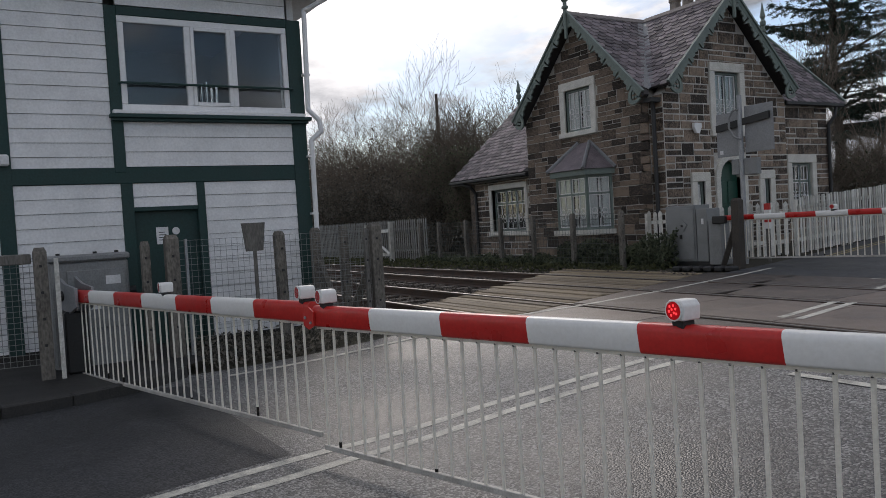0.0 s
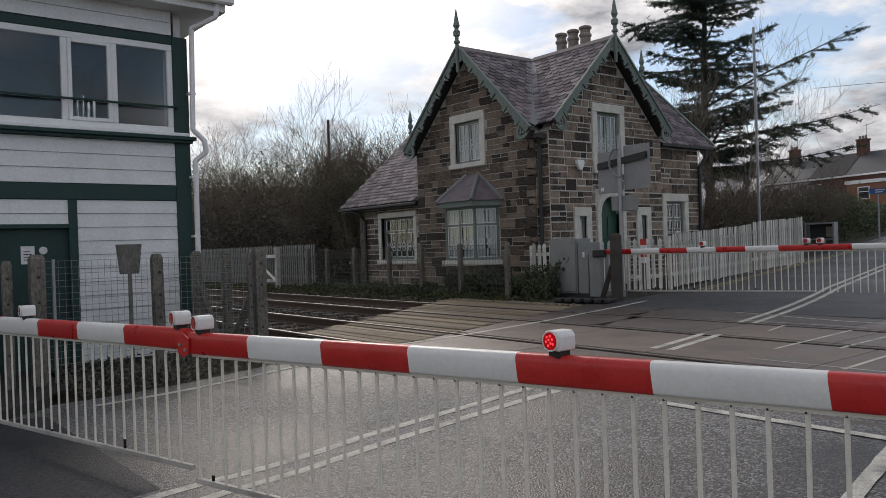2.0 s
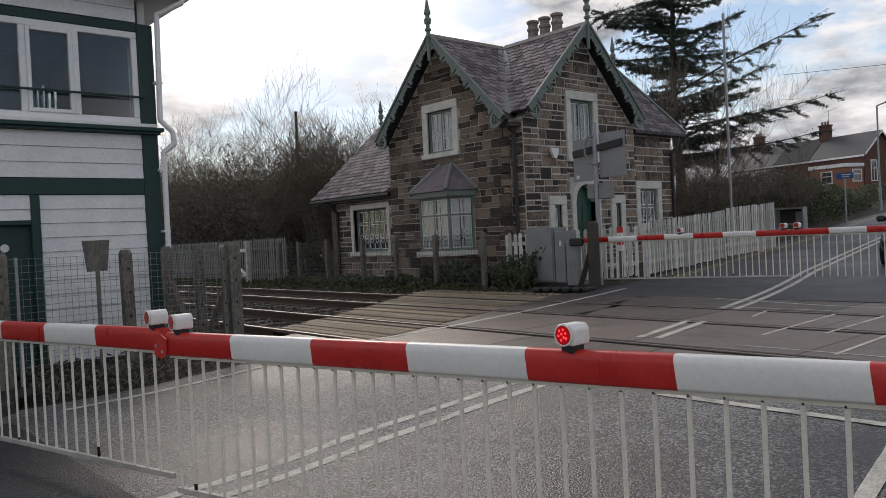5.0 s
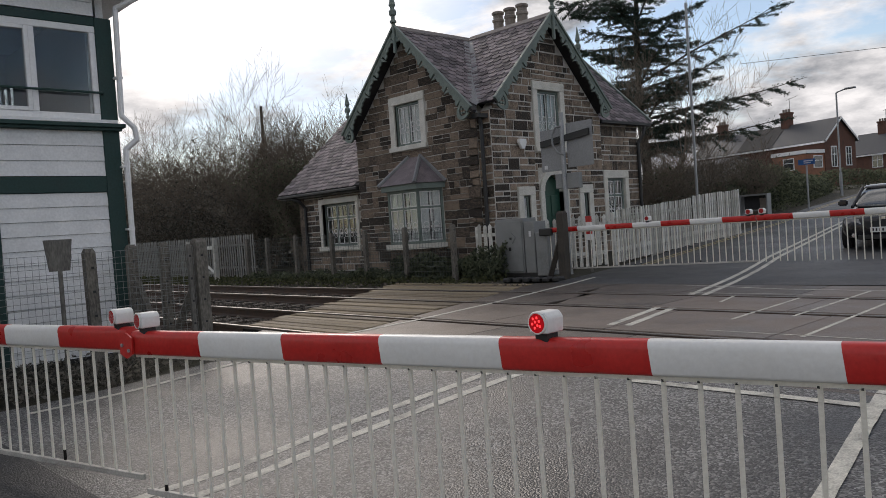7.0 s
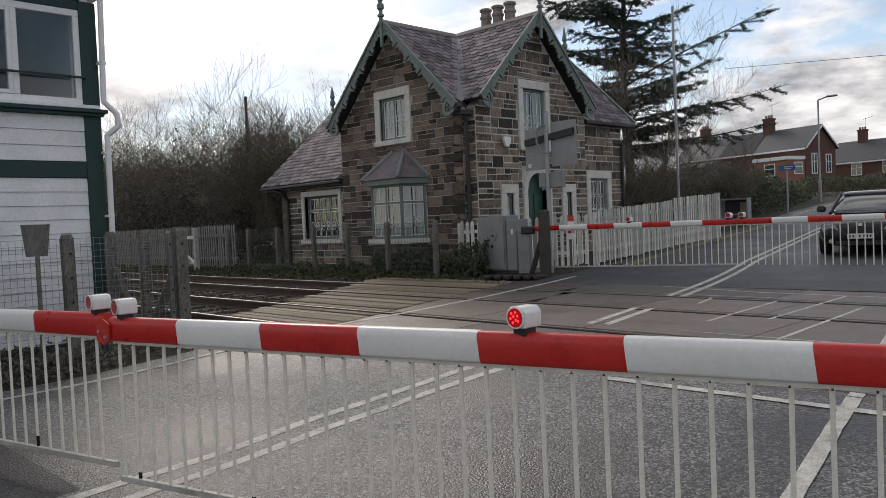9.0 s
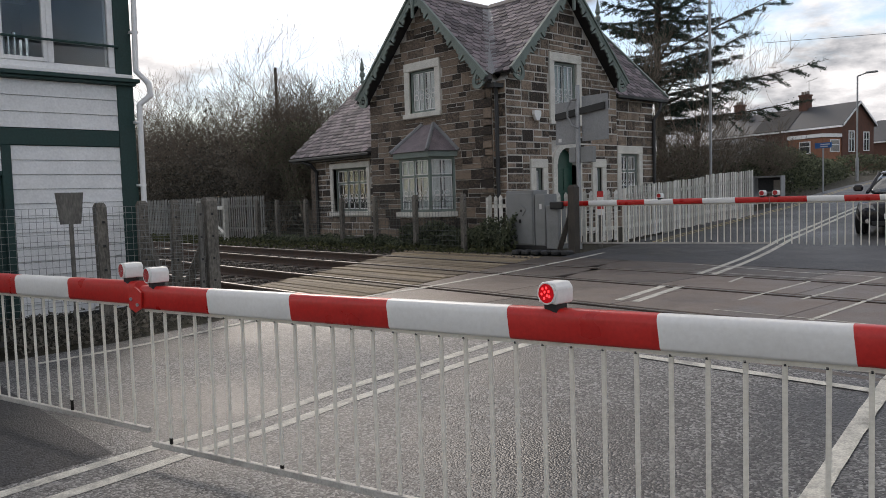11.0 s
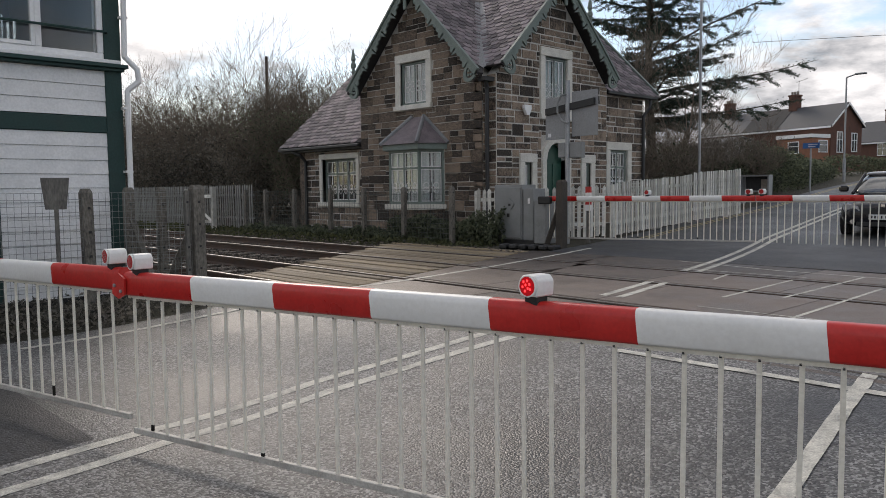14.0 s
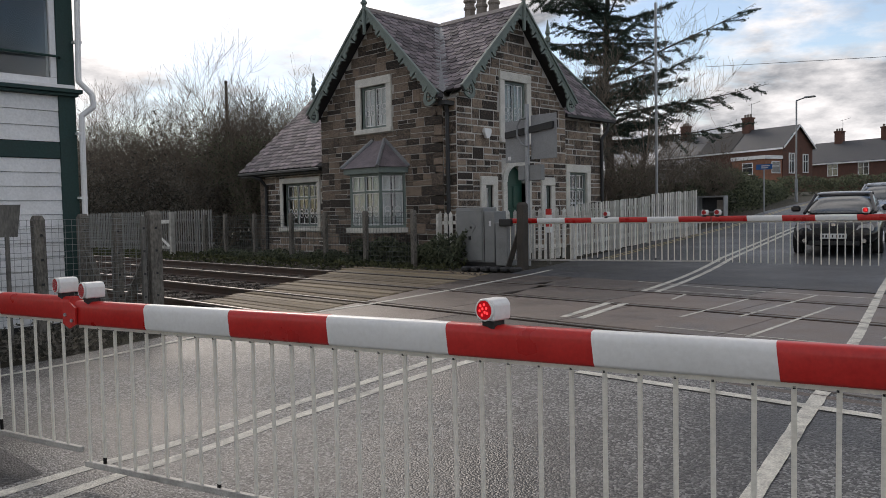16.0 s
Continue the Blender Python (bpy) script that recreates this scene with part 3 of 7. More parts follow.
def ballast():
    rg = np.random.default_rng(5)
    verts, faces = [], []
    base = np.array([(1, 0, -.3), (-.4, .9, -.2), (-.5, -.8, -.25), (.1, .1, .8), (.6, .6, .4), (-.7, .1, .3)])
    tri = [(0, 4, 3), (4, 1, 3), (1, 5, 3), (5, 2, 3), (2, 0, 3), (0, 1, 4), (1, 2, 5), (0, 2, 1)]
    for _ in range(15000):
        x = -9.2 - 26 * rg.random() ** 1.6
        y = 4.0 + 7.0 * rg.random()
        s = rg.uniform(0.022, 0.045)
        p = base * s * rg.uniform(0.7, 1.3, (6, 1))
        a = rg.uniform(0, 6.28)
        c, d = math.cos(a), math.sin(a)
        q = np.c_[p[:, 0] * c - p[:, 1] * d, p[:, 0] * d + p[:, 1] * c, p[:, 2]] + (x, rail_y(x, y), ground_z(x, rail_y(x, y)) + 0.035 + rg.uniform(0, 0.05))
        k = len(verts)
        verts.extend(q.tolist())
        faces.extend([(k + a, k + b, k + c2) for a, b, c2 in tri])
    tagged(raw("ballast", verts, faces, M_BALLAST), "brown-grey crushed stone railway ballast", "ballast", kind="stuff")


ballast()

# pavement and kerb beside the signal box
verts, faces = [], []
for j, y in enumerate(np.arange(-9, 1.55, 0.15)):
    verts += [(along(y, PAVE) - 0.13, y, 0.1), (-13.0, y, 0.1), (-13.0, y, -0.1)]
    if j:
        k = 3 * j
        faces += [(k - 3, k - 2, k + 1, k), (k - 2, k - 1, k + 2, k + 1)]
tagged(raw("pavement", verts, faces, M_PAVE), "dark patched tarmac pavement beside signal box", "pavement", kind="structure")
kerb = tagged(new("kerb"), "dark worn stone kerb along the road edge", "kerb", kind="structure")
ys = list(np.arange(-9, 1.3, 0.6))
for a, b in zip(ys, ys[1:]):
    p, q = Vector((along(a, PAVE), a, 0)), Vector((along(b, PAVE), b, 0))
    d = (q - p).normalized()
    bm = bmesh.new()
    box(bm, -0.14, 0.0, 0.004, (q - p).length - 0.004, -0.1, 0.112, bevel=0.015,
        m=Matrix.Translation(p) @ Matrix.Rotation(math.atan2(-d.x, d.y), 4, 'Z'))
    part("kerb_stone", bm, M_KERB, kerb)

# ---- crossing keeper's house ----
X0, X1, Y0, Y1 = -16.87, -12.16, 13.0, 19.9
XC = -11.85
C0, C1 = 13.15, 17.62
RIDGE, EAVE, SLOPE = 6.7, 4.2, 0.98
XR, YC = (X0 + X1) / 2, (C0 + C1) / 2
GZ = 0.2


def wall_outline(width, eave_z, ridge_z, holes, thick, m):
    """A gable wall with openings through it: strips between the openings' edges. Local x along, z up, y inwards."""
    bm = bmesh.new()
    xs = sorted({0.0, width, width / 2} | {v for h in holes for v in h[:2]})

    def top(x):
        return ridge_z - abs(x - width / 2) * (ridge_z - eave_z) / (width / 2)
    for a, b in zip(xs, xs[1:]):
        cuts = sorted([(h[2], h[3]) for h in holes if h[0] <= a + 1e-6 and h[1] >= b - 1e-6])
        z = -0.2
        spans = []
        for c0, c1 in cuts:
            spans.append((z, z, c0, c0))
            z = c1
        spans.append((z, z, top(a), top(b)))
        for za, zb, ta, tb in spans:
            p = [bm.verts.new(v) for v in ((a, 0, za), (b, 0, zb), (b, 0, tb), (a, 0, ta), (a, thick, za), (b, thick, zb), (b, thick, tb), (a, thick, ta))]
            for f in ((0, 1, 2, 3), (5, 4, 7, 6), (4, 0, 3, 7), (1, 5, 6, 2), (3, 2, 6, 7), (4, 5, 1, 0)):
                bm.faces.new([p[k] for k in f])
    bmesh.ops.remove_doubles(bm, verts=bm.verts, dist=1e-4)
    bm.transform(m)
    return bm


def course_stones(width, top, holes, seed, z0=0.0, low=0.15, high=0.32, quoin=True):
    """Squared rubble in uneven courses: rows of x0, x1, z0, z1."""
    rg, out, z = random.Random(seed), [], z0
    while True:
        h = rg.uniform(low, high)
        if z > max(top(width * k / 20) for k in range(21)) - 0.1:
            break
        x = 0.0
        first = True
        while x < width - 0.02:
            w = rg.uniform(0.2, 0.58) * (1.2 if h > 0.21 else 0.9)
            if first and quoin:
                w = rg.choice((0.32, 0.55))
            first = False
            if width - x - w < 0.2:
                w = width - x
            rows = [(x, x + w, z, z + h)]
            if h > 0.2 and rg.random() < 0.42:
                c = h * rg.uniform(0.4, 0.6)
                rows = [(x, x + w, z, z + c), (x, x + w, z + c, z + h)]
                if w > 0.42:
                    rows = [rows[0], (x, x + w * 0.55, z + c, z + h), (x + w * 0.55, x + w, z + c, z + h)]
            for a, b, c, d in rows:
                pieces = [(a, b, c, d)]
                for hx0, hx1, hz0, hz1 in holes:
                    cut = []
                    for p in pieces:
                        if p[1] <= hx0 or p[0] >= hx1 or p[3] <= hz0 or p[2] >= hz1:
                            cut.append(p)
                            continue
                        if p[0] < hx0:
                            cut.append((p[0], hx0, p[2], p[3]))
                        if p[1] > hx1:
                            cut.append((hx1, p[1], p[2], p[3]))
                        lo, hi = max(p[0], hx0), min(p[1], hx1)
                        if p[2] < hz0:
                            cut.append((lo, hi, p[2], hz0))
                        if p[3] > hz1:
                            cut.append((lo, hi, hz1, p[3]))
                    pieces = cut
                for p in pieces:
                    lid = p[3] - 0.07
                    if min(top(p[0]), top(p[1])) < lid:
                        xs = [p[0] + (p[1] - p[0]) * i / 12 for i in range(13)]
                        ok = [v for v in xs if top(v) >= lid]
                        if not ok:
                            continue
                        p = (min(ok), max(ok), p[2], p[3])
                    if p[1] - p[0] > 0.07 and p[3] - p[2] > 0.05 :
                        out.append((p[0] + 0.008, p[1] - 0.008, p[2] + 0.008, p[3] - 0.008))
            x += w
        z += h
    return out


def stone_meshes(count=6):
    out = []
    for k in range(count):
        rg = random.Random(k)
        bm = boxes((-0.5, 0.5, -0.5, 0.5, -0.5, 0.5))
        bmesh.ops.bevel(bm, geom=[e for e in bm.edges if all(v.co.y < 0 for v in e.verts)], offset=0.09, segments=1, affect='EDGES')
        for v in bm.verts:
            v.co += Vector((rg.uniform(-.025, .025), rg.uniform(-.1, .1), rg.uniform(-.035, .035)))
        me = bpy.data.meshes.new("stone")
        bm.to_mesh(me)
        bm.free()
        me.materials.append(M_STONE)
        out.append(me)
    return out


STONES = stone_meshes()


def lay_stones(rows, m, parent, singly, seed):
    """Stones on a wall face at m; singly: each an object, else joined into one part."""
    rg = random.Random(seed)
    if singly:
        for a, b, c, d in rows:
            ob = new("stone", rg.choice(STONES))
            ob.parent = parent
            up, w = parent, Matrix()
            while up:
                w = up.matrix_parent_inverse @ up.matrix_basis @ w
                up = up.parent
            ob.matrix_parent_inverse = w.inverted()
            proud = rg.uniform(0.008, 0.024)
            ob.matrix_basis = m @ Matrix.Translation(((a + b) / 2, 0.03 - proud, (c + d) / 2)) @ Matrix.Diagonal((b - a, 0.06, d - c, 1))
        return
    verts, faces = [], []
    for a, b, c, d in rows:
        e, p = min(0.014, (d - c) * 0.1), rg.uniform(0.006, 0.024)
        j = [rg.uniform(-0.006, 0.006) for _ in range(8)]
        k = len(verts)
        for x, y, z in ((a, 0.02, c), (b, 0.02, c), (b, 0.02, d), (a, 0.02, d), (a + e + j[0], -p, c + e + j[1]), (b - e + j[2], -p + j[3], c + e + j[4]),
                        (b - e + j[5], -p, d - e + j[6]), (a + e + j[7], -p - j[3], d - e + j[0])):
            verts.append(m @ Vector((x, y, z)))
        faces += [(k + 4, k + 5, k + 6, k + 7), (k, k + 1, k + 5, k + 4), (k + 1, k + 2, k + 6, k + 5), (k + 2, k + 3, k + 7, k + 6), (k + 3, k, k + 4, k + 7)]
    ob = raw("stonework", verts, faces, M_STONE_FAR, parent)
    ob["kind"] = "stuff"


def slate_rows(p0, along_v, up_v, inside, w=0.27, step=0.17, seed=0):
    """Rounded slates in rows on a roof plane: lists of corner points. inside(u, v) tells where the plane is covered."""
    rg, out = random.Random(seed), []
    n = along_v.cross(up_v).normalized()
    v, row = 0.0, 0
    while v < 6:
        u = -0.5 * w * (row % 2)
        while u < 12:
            if inside(u + w / 2, v + step / 2):
                t = 0.012 + rg.uniform(0, 0.007)
                g = 0.006
                j = rg.uniform(-0.008, 0.008)
                low = p0 + up_v * (v - 0.035 + j) + along_v * u + n * (t + 0.012)
                face = [low + along_v * (g + 0.05), low + along_v * (w - g - 0.05), low + along_v * (w - g) + up_v * 0.075,
                        low + along_v * (w - g) + up_v * (step + 0.045) - n * 0.016, low + along_v * g + up_v * (step + 0.045) - n * 0.016,
                        low + along_v * g + up_v * 0.075]
                out.append((face, n))
            u += w
        v += step
        row += 1
    return out


def lay_slates(rows, parent, singly):
    if singly:
        for face, n in rows:
            raw("slate", face + [p - n * 0.012 for p in face], [tuple(range(6))] + [(6 + k, 6 + (k + 1) % 6, (k + 1) % 6, k) for k in range(6)], M_SLATE, parent)
        return
    verts, faces = [], []
    for face, n in rows:
        k = len(verts)
        verts += face + [p - n * 0.012 for p in face]
        faces += [tuple(range(k, k + 6))] + [(k + 6 + i, k + 6 + (i + 1) % 6, k + (i + 1) % 6, k + i) for i in range(6)]
    ob = raw("slating", verts, faces, M_SLATE_FAR, parent)
    ob["kind"] = "stuff"


def roof_slab(name, pts, thick, material, parent):
    n = (pts[1] - pts[0]).cross(pts[2] - pts[0]).normalized()
    if n.z < 0:
        n = -n
    k = len(pts)
    low = [p - n * thick for p in pts]
    return raw(name, pts + low, [tuple(range(k)), tuple(reversed(range(k, 2 * k)))] + [(i, (i + 1) % k, k + (i + 1) % k, k + i) for i in range(k)], material, parent)


def barge(parent, m, half, drop, flip):
    """A scalloped bargeboard from the apex (0, 0) down to one side in local x and z, 40 mm thick, with pierced lobes."""
    s = -1 if flip else 1
    bm = bmesh.new()
    L = math.hypot(half, drop)
    ax, az = half / L, -drop / L
    nx, nz = -drop / L, -half / L

    def P(u, v):
        return (s * (ax * u + nx * v), az * u + nz * v)

    def plate(poly, y0=0.0, t=0.05):
        f = [bm.verts.new((x, y0, z)) for x, z in poly]
        b = [bm.verts.new((x, y0 + t, z)) for x, z in poly]
        bm.faces.new(f)
        bm.faces.new(list(reversed(b)))
        for k in range(len(f)):
            bm.faces.new((f[k], f[(k + 1) % len(f)], b[(k + 1) % len(b)], b[k]))
    plate([P(-0.02, 0), P(L, 0), P(L, 0.085), P(0.06, 0.085)])
    plate([P(-0.03, -0.05), P(L + 0.03, -0.05), P(L + 0.03, -0.001), P(-0.03, -0.001)], -0.035, 0.085)
    pitch = (L - 0.62) / 5
    for k in range(5):
        # each length ends in a hanging spur; a slot is pierced beside it and the edge between is cusped
        u0, edge = 0.3 + pitch * k, []
        for i in range(25):
            w = i / 24
            if w < 0.1:
                depth = 0.29 - 1.45 * w
            else:
                q = (w - 0.1) / 0.9
                depth = 0.125 + 0.045 * abs(math.sin(3 * math.pi * q)) + 0.12 * q ** 3
            edge.append(P(u0 + 0.05 + (pitch - 0.05) * w - 0.05 * max(0.0, depth - 0.13) / 0.13, depth))
        plate([P(u0 + 0.02, 0.086), P(u0 + pitch - 0.04, 0.086), *reversed(edge)], 0.004, 0.042)
    plate([P(0.09, 0.086), P(0.29, 0.086), P(0.3, 0.25), P(0.2, 0.17), P(0.12, 0.22)], 0.004, 0.042)
    plate([P(L - 0.34, 0.086), P(L, 0.086), P(L, 0.15), P(L - 0.34, 0.15)], 0.004, 0.046)
    # the foot: a ring with a trefoil in it
    c, v0, R, r = L - 0.13, 0.15, 0.2, 0.125
    outer = [(c + R * math.cos(w), v0 + R * 1.45 * math.sin(w)) for w in np.linspace(0, math.pi, 13)]
    inner = [(c + r * math.cos(w), v0 + r * 1.5 * math.sin(w)) for w in np.linspace(0, math.pi, 13)]
    for k in range(12):
        plate([P(*outer[k]), P(*outer[k + 1]), P(*inner[k + 1]), P(*inner[k])], 0.004, 0.046)
    for du, dv in ((-0.06, 0.05), (0.06, 0.05), (0.0, 0.12)):
        plate([P(c + du + 0.035 * math.cos(w), v0 + dv + 0.035 * math.sin(w)) for w in np.linspace(0, 5.5, 7)], 0.006, 0.04)
    bmesh.ops.recalc_face_normals(bm, faces=bm.faces)
    bm.transform(m)
    return part("bargeboard", bm, M_BARGE, parent, "carved sage green wooden bargeboard")


def finial(parent, x, y, z, tall=0.75, name="finial"):
    bm = turned([(0.045, z - 0.75), (0.05, z), (0.085, z + 0.02), (0.085, z + 0.07), (0.05, z + 0.1), (0.05, z + 0.18), (0.09, z + 0.22), (0.095, z + 0.32),
                 (0.05, z + 0.38), (0.06, z + 0.42), (0.09, z + 0.47), (0.06, z + 0.6), (0.012, z + tall + 0.15)], x, y, 8)
    return part(name, bm, M_BARGE, parent, "turned wooden roof finial")


def lattice_window(parent, m, w, h, cols, curtain=True, split=0.66):
    """A dark casement of cols lights with pale lattice bars: local x along, z up, y inwards from the wall face."""
    win = part("window", boxes((0, 0.06, 0.1, 0.17, 0, h), (w - 0.06, w, 0.1, 0.17, 0, h), (0.06, w - 0.06, 0.1, 0.17, 0, 0.06), (0.06, w - 0.06, 0.1, 0.17, h - 0.06, h)),
               M_BARGE, parent, local=False)
    win.matrix_basis = m
    cw = (w - 0.12) / cols
    rows = [(0.06 + cw * k - 0.02, 0.06 + cw * k + 0.02, 0.105, 0.165, 0.06, h - 0.06) for k in range(1, cols)]
    if split:
        rows.append((0.06, w - 0.06, 0.107, 0.163, h * split - 0.02, h * split + 0.02))
    if rows:
        part("mullion", boxes(*rows), M_BARGE, win, local=True)
    part("pane", boxes((0.05, w - 0.05, 0.14, 0.146, 0.05, h - 0.05)), M_GLASS, win, local=True).visible_shadow = False
    bm = bmesh.new()
    for k in range(cols):
        a = 0.06 + cw * k + 0.02
        b = a + cw - 0.04
        c = (a + b) / 2
        spans = [(0.07, h * split - 0.03), (h * split + 0.03, h - 0.07)] if split else [(0.07, h - 0.07)]
        for z0, z1 in spans:
            tall = z1 - z0
            for x in (a + 0.012, b - 0.012):
                box(bm, x - 0.009, x + 0.009, 0.118, 0.138, z0, z1)
            for z in (z0 + 0.01, z1 - 0.01):
                box(bm, a, b, 0.118, 0.138, z - 0.009, z + 0.009)
            eyes = 2 if tall > 0.6 else 0
            zm = [z0 + tall * 0.36, z0 + tall * 0.5] if eyes else []
            lo = z0
            for zc in zm:
                r = min(0.075, (b - a) / 4.2)
                for xc in ((a + c) / 2, (c + b) / 2):
                    for i in range(8):
                        w0, w1 = i * math.pi / 4, (i + 1) * math.pi / 4
                        rod(bm, (xc + r * math.cos(w0), 0.128, zc + r * math.sin(w0)), (xc + r * math.cos(w1), 0.128, zc + r * math.sin(w1)), 0.01, 4)
                box(bm, c - 0.009, c + 0.009, 0.12, 0.137, lo, zc - r)
                lo = zc + r
            box(bm, c - 0.009, c + 0.009, 0.12, 0.137, lo, z1)
    part("lattice", bm, M_UPVC, win, "pale lattice glazing bars", local=True)
    if curtain:
        bm = bmesh.new()
        n = 40
        for a, b in ((0.05, w * 0.46), (w * 0.54, w - 0.05)):
            vs = []
            for k in range(n + 1):
                x = a + (b - a) * k / n
                y = 0.185 + 0.014 * math.sin(k * 1.3)
                vs.append((bm.verts.new((x, y, 0.03)), bm.verts.new((x, y, h - 0.03))))
            for p, q in zip(vs, vs[1:]):
                bm.faces.new((p[0], q[0], q[1], p[1]))
        part("curtain", bm, M_BLIND, win, "pale net curtain", local=True)
    # a dark sheet added behind the glass in place of the room's own shade
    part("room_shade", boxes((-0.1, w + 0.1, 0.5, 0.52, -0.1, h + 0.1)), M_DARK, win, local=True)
    return win


def surround(parent, m, w, h, band=0.14, sill=0.13, head=0.16):
    """Painted stone round an opening w by h at the local origin."""
    for name, row in (("lintel", (-band, w + band, -0.055, 0.12, h, h + head)), ("jamb", (-band, 0, -0.05, 0.12, 0, h)), ("jamb", (w, w + band, -0.05, 0.12, 0, h)),
                      ("window_sill", (-band - 0.03, w + band + 0.03, -0.1, 0.12, -sill, 0))):
        part(name, boxes(row, bevel=0.012), M_SURROUND, parent).matrix_basis = m


def house():
    ob = thing("station_house", "dark sandstone railway house with slate roofs and carved green bargeboards", "house", XR, YC, GZ)
    W, D = X1 - X0, C1 - C0
    F = Matrix.Translation((X0, Y0, 0))                                     # face towards the tracks
    R = Matrix.Translation((XC, C0, 0)) @ Matrix.Rotation(radians(90), 4, 'Z')  # face towards the road
    S = Matrix.Translation((X1, Y0, 0)) @ Matrix.Rotation(radians(90), 4, 'Z')  # main range beside it
    uw = (1.76, 2.76, 3.7, 4.8)
    bayhole = (1.55, 3.1, 1.15, 2.52)
    fh = [uw, bayhole]
    wall = part("wall", wall_outline(W, EAVE, RIDGE - 0.15, fh, 0.35, F), M_MORTAR, ob)
    uw2 = (1.78, 2.69, 3.35, 4.8)
    door = (1.82, 2.67, 0.28, 2.65)
    s1, s2 = (1.0, 1.27, 1.35, 2.14), (3.48, 3.72, 1.35, 2.16)
    rh = [uw2, door, s1, s2]
    wall2 = part("wall", wall_outline(D, EAVE, RIDGE - 0.15, rh, 0.3, R), M_MORTAR, ob)
    lw = (5.22, 6.1, 1.35, 2.57)
    Lm = Y1 - Y0
    bm = bmesh.new()
    for row in ((0, lw[0], 0, 0.3, -0.2, EAVE), (lw[1], Lm, 0, 0.3, -0.2, EAVE), (lw[0], lw[1], 0, 0.3, -0.2, lw[2]), (lw[0], lw[1], 0, 0.3, lw[3], EAVE)):
        box(bm, *row)
    bmesh.ops.remove_doubles(bm, verts=bm.verts, dist=1e-4)
    bm.transform(S)
    wall3 = part("wall", bm, M_MORTAR, ob)
    part("wall", boxes((X1 + 0.001, XC - 0.301, C0, C0 + 0.3, -0.2, EAVE), (X0, X0 + 0.3, Y0 + 0.36, Y1, -0.2, EAVE), (X0 + 0.3, X1 - 0.31, Y1 - 0.3, Y1, -0.2, EAVE)), M_STONE_FAR, ob)
    part("wall", slab([(0, EAVE), (W, EAVE), (W / 2, RIDGE - 0.15)], 0.3, Matrix.Translation((X0, Y1 - 0.3, 0))), M_STONE_FAR, ob)

    def gable(width):
        return lambda x: RIDGE - 0.2 - abs(x - width / 2) * (RIDGE - 0.2 - EAVE) / (width / 2)
    rim = [(h[0] - 0.2, h[1] + 0.2, h[2] - 0.14, h[3] + 0.22) for h in fh[:1]]
    rows = course_stones(W, gable(W), rim + [(1.5, 3.4, 0.2, 2.64)], 3, z0=0.25)
    lay_stones(rows, F, wall, True, 1)
    rim2 = [(h[0] - 0.19, h[1] + 0.19, h[2] - 0.13, h[3] + 0.21) for h in (uw2, s1, s2)] + [(door[0] - 0.16, door[1] + 0.16, 0.2, 2.82)]
    lay_stones(course_stones(D, gable(D), rim2, 8, z0=0.25), R, wall2, False, 2)
    lay_stones([r for r in course_stones(Lm, lambda x: EAVE, [(lw[0] - 0.19, lw[1] + 0.19, lw[2] - 0.13, lw[3] + 0.21), (0.3, 4.55, 0, 9)], 5, z0=0.25)], S, wall3, False, 3)
    lay_stones(course_stones(0.31, lambda x: EAVE, [], 31, z0=0.25), Matrix.Translation((X1, C0, 0)), wall2, False, 6)
    # windows and door
    for base, hole, cols, split, c in ((F, uw, 2, 0, True), (R, uw2, 2, 0, True), (R, s1, 1, 0, True), (R, s2, 1, 0, False), (S, lw, 2, 0.6, False)):
        at = base @ Matrix.Translation((hole[0], 0, hole[2]))
        surround(ob, at, hole[1] - hole[0], hole[3] - hole[2], 0.2 if base is F else 0.19, head=0.22)
        lattice_window(ob, at @ Matrix.Translation((0, -0.06, 0)), hole[1] - hole[0], hole[3] - hole[2], cols, c, split)
    # arched door
    dw = door[1] - door[0]
    at = R @ Matrix.Translation((door[0], 0, door[2]))
    for x0, x1 in ((-0.16, 0.0), (dw, dw + 0.16)):
        part("jamb", boxes((x0, x1, -0.06, 0.2, 0, 1.95), bevel=0.012), M_SURROUND, ob).matrix_basis = at
    bm = bmesh.new()
    for k in range(10):
        w0, w1 = math.pi * k / 10, math.pi * (k + 1) / 10
        ring = [(dw / 2 + r * math.cos(w), 1.95 + r * math.sin(w) * 1.0) for w, r in ((w0, dw / 2), (w0, dw / 2 + 0.16), (w1, dw / 2 + 0.16), (w1, dw / 2))]
        vs = [bm.verts.new((x, y, z)) for y in (-0.06, 0.2) for x, z in ring]
        for f in ((0, 1, 2, 3), (7, 6, 5, 4), (0, 3, 7, 4), (1, 5, 6, 2)):
            bm.faces.new([vs[i] for i in f])
    bmesh.ops.recalc_face_normals(bm, faces=bm.faces)
    part("door_arch", bm, M_SURROUND, ob).matrix_basis = at
    arch = [(dw / 2 + dw / 2 * math.cos(w), 1.95 + dw / 2 * math.sin(w)) for w in np.linspace(0, math.pi, 13)]
    # stone infill above the arch, either side
    bm = bmesh.new()
    for k in range(12):
        p, q = arch[k], arch[k + 1]
        vs = [bm.verts.new((x, y, z)) for y in (0.02, 0.2) for x, z in (p, q, (q[0], 2.5), (p[0], 2.5))]
        for f in ((0, 1, 2, 3), (7, 6, 5, 4), (0, 4, 5, 1)):
            bm.faces.new([vs[i] for i in f])
    bmesh.ops.recalc_face_normals(bm, faces=bm.faces)
    part("arch_infill", bm, M_STONE_FAR, ob).matrix_basis = at
    leaf = part("door", boxes((0, dw, 0.16, 0.2, 0, 2.42)), M_DOORGREEN, ob, "green panelled wooden door")
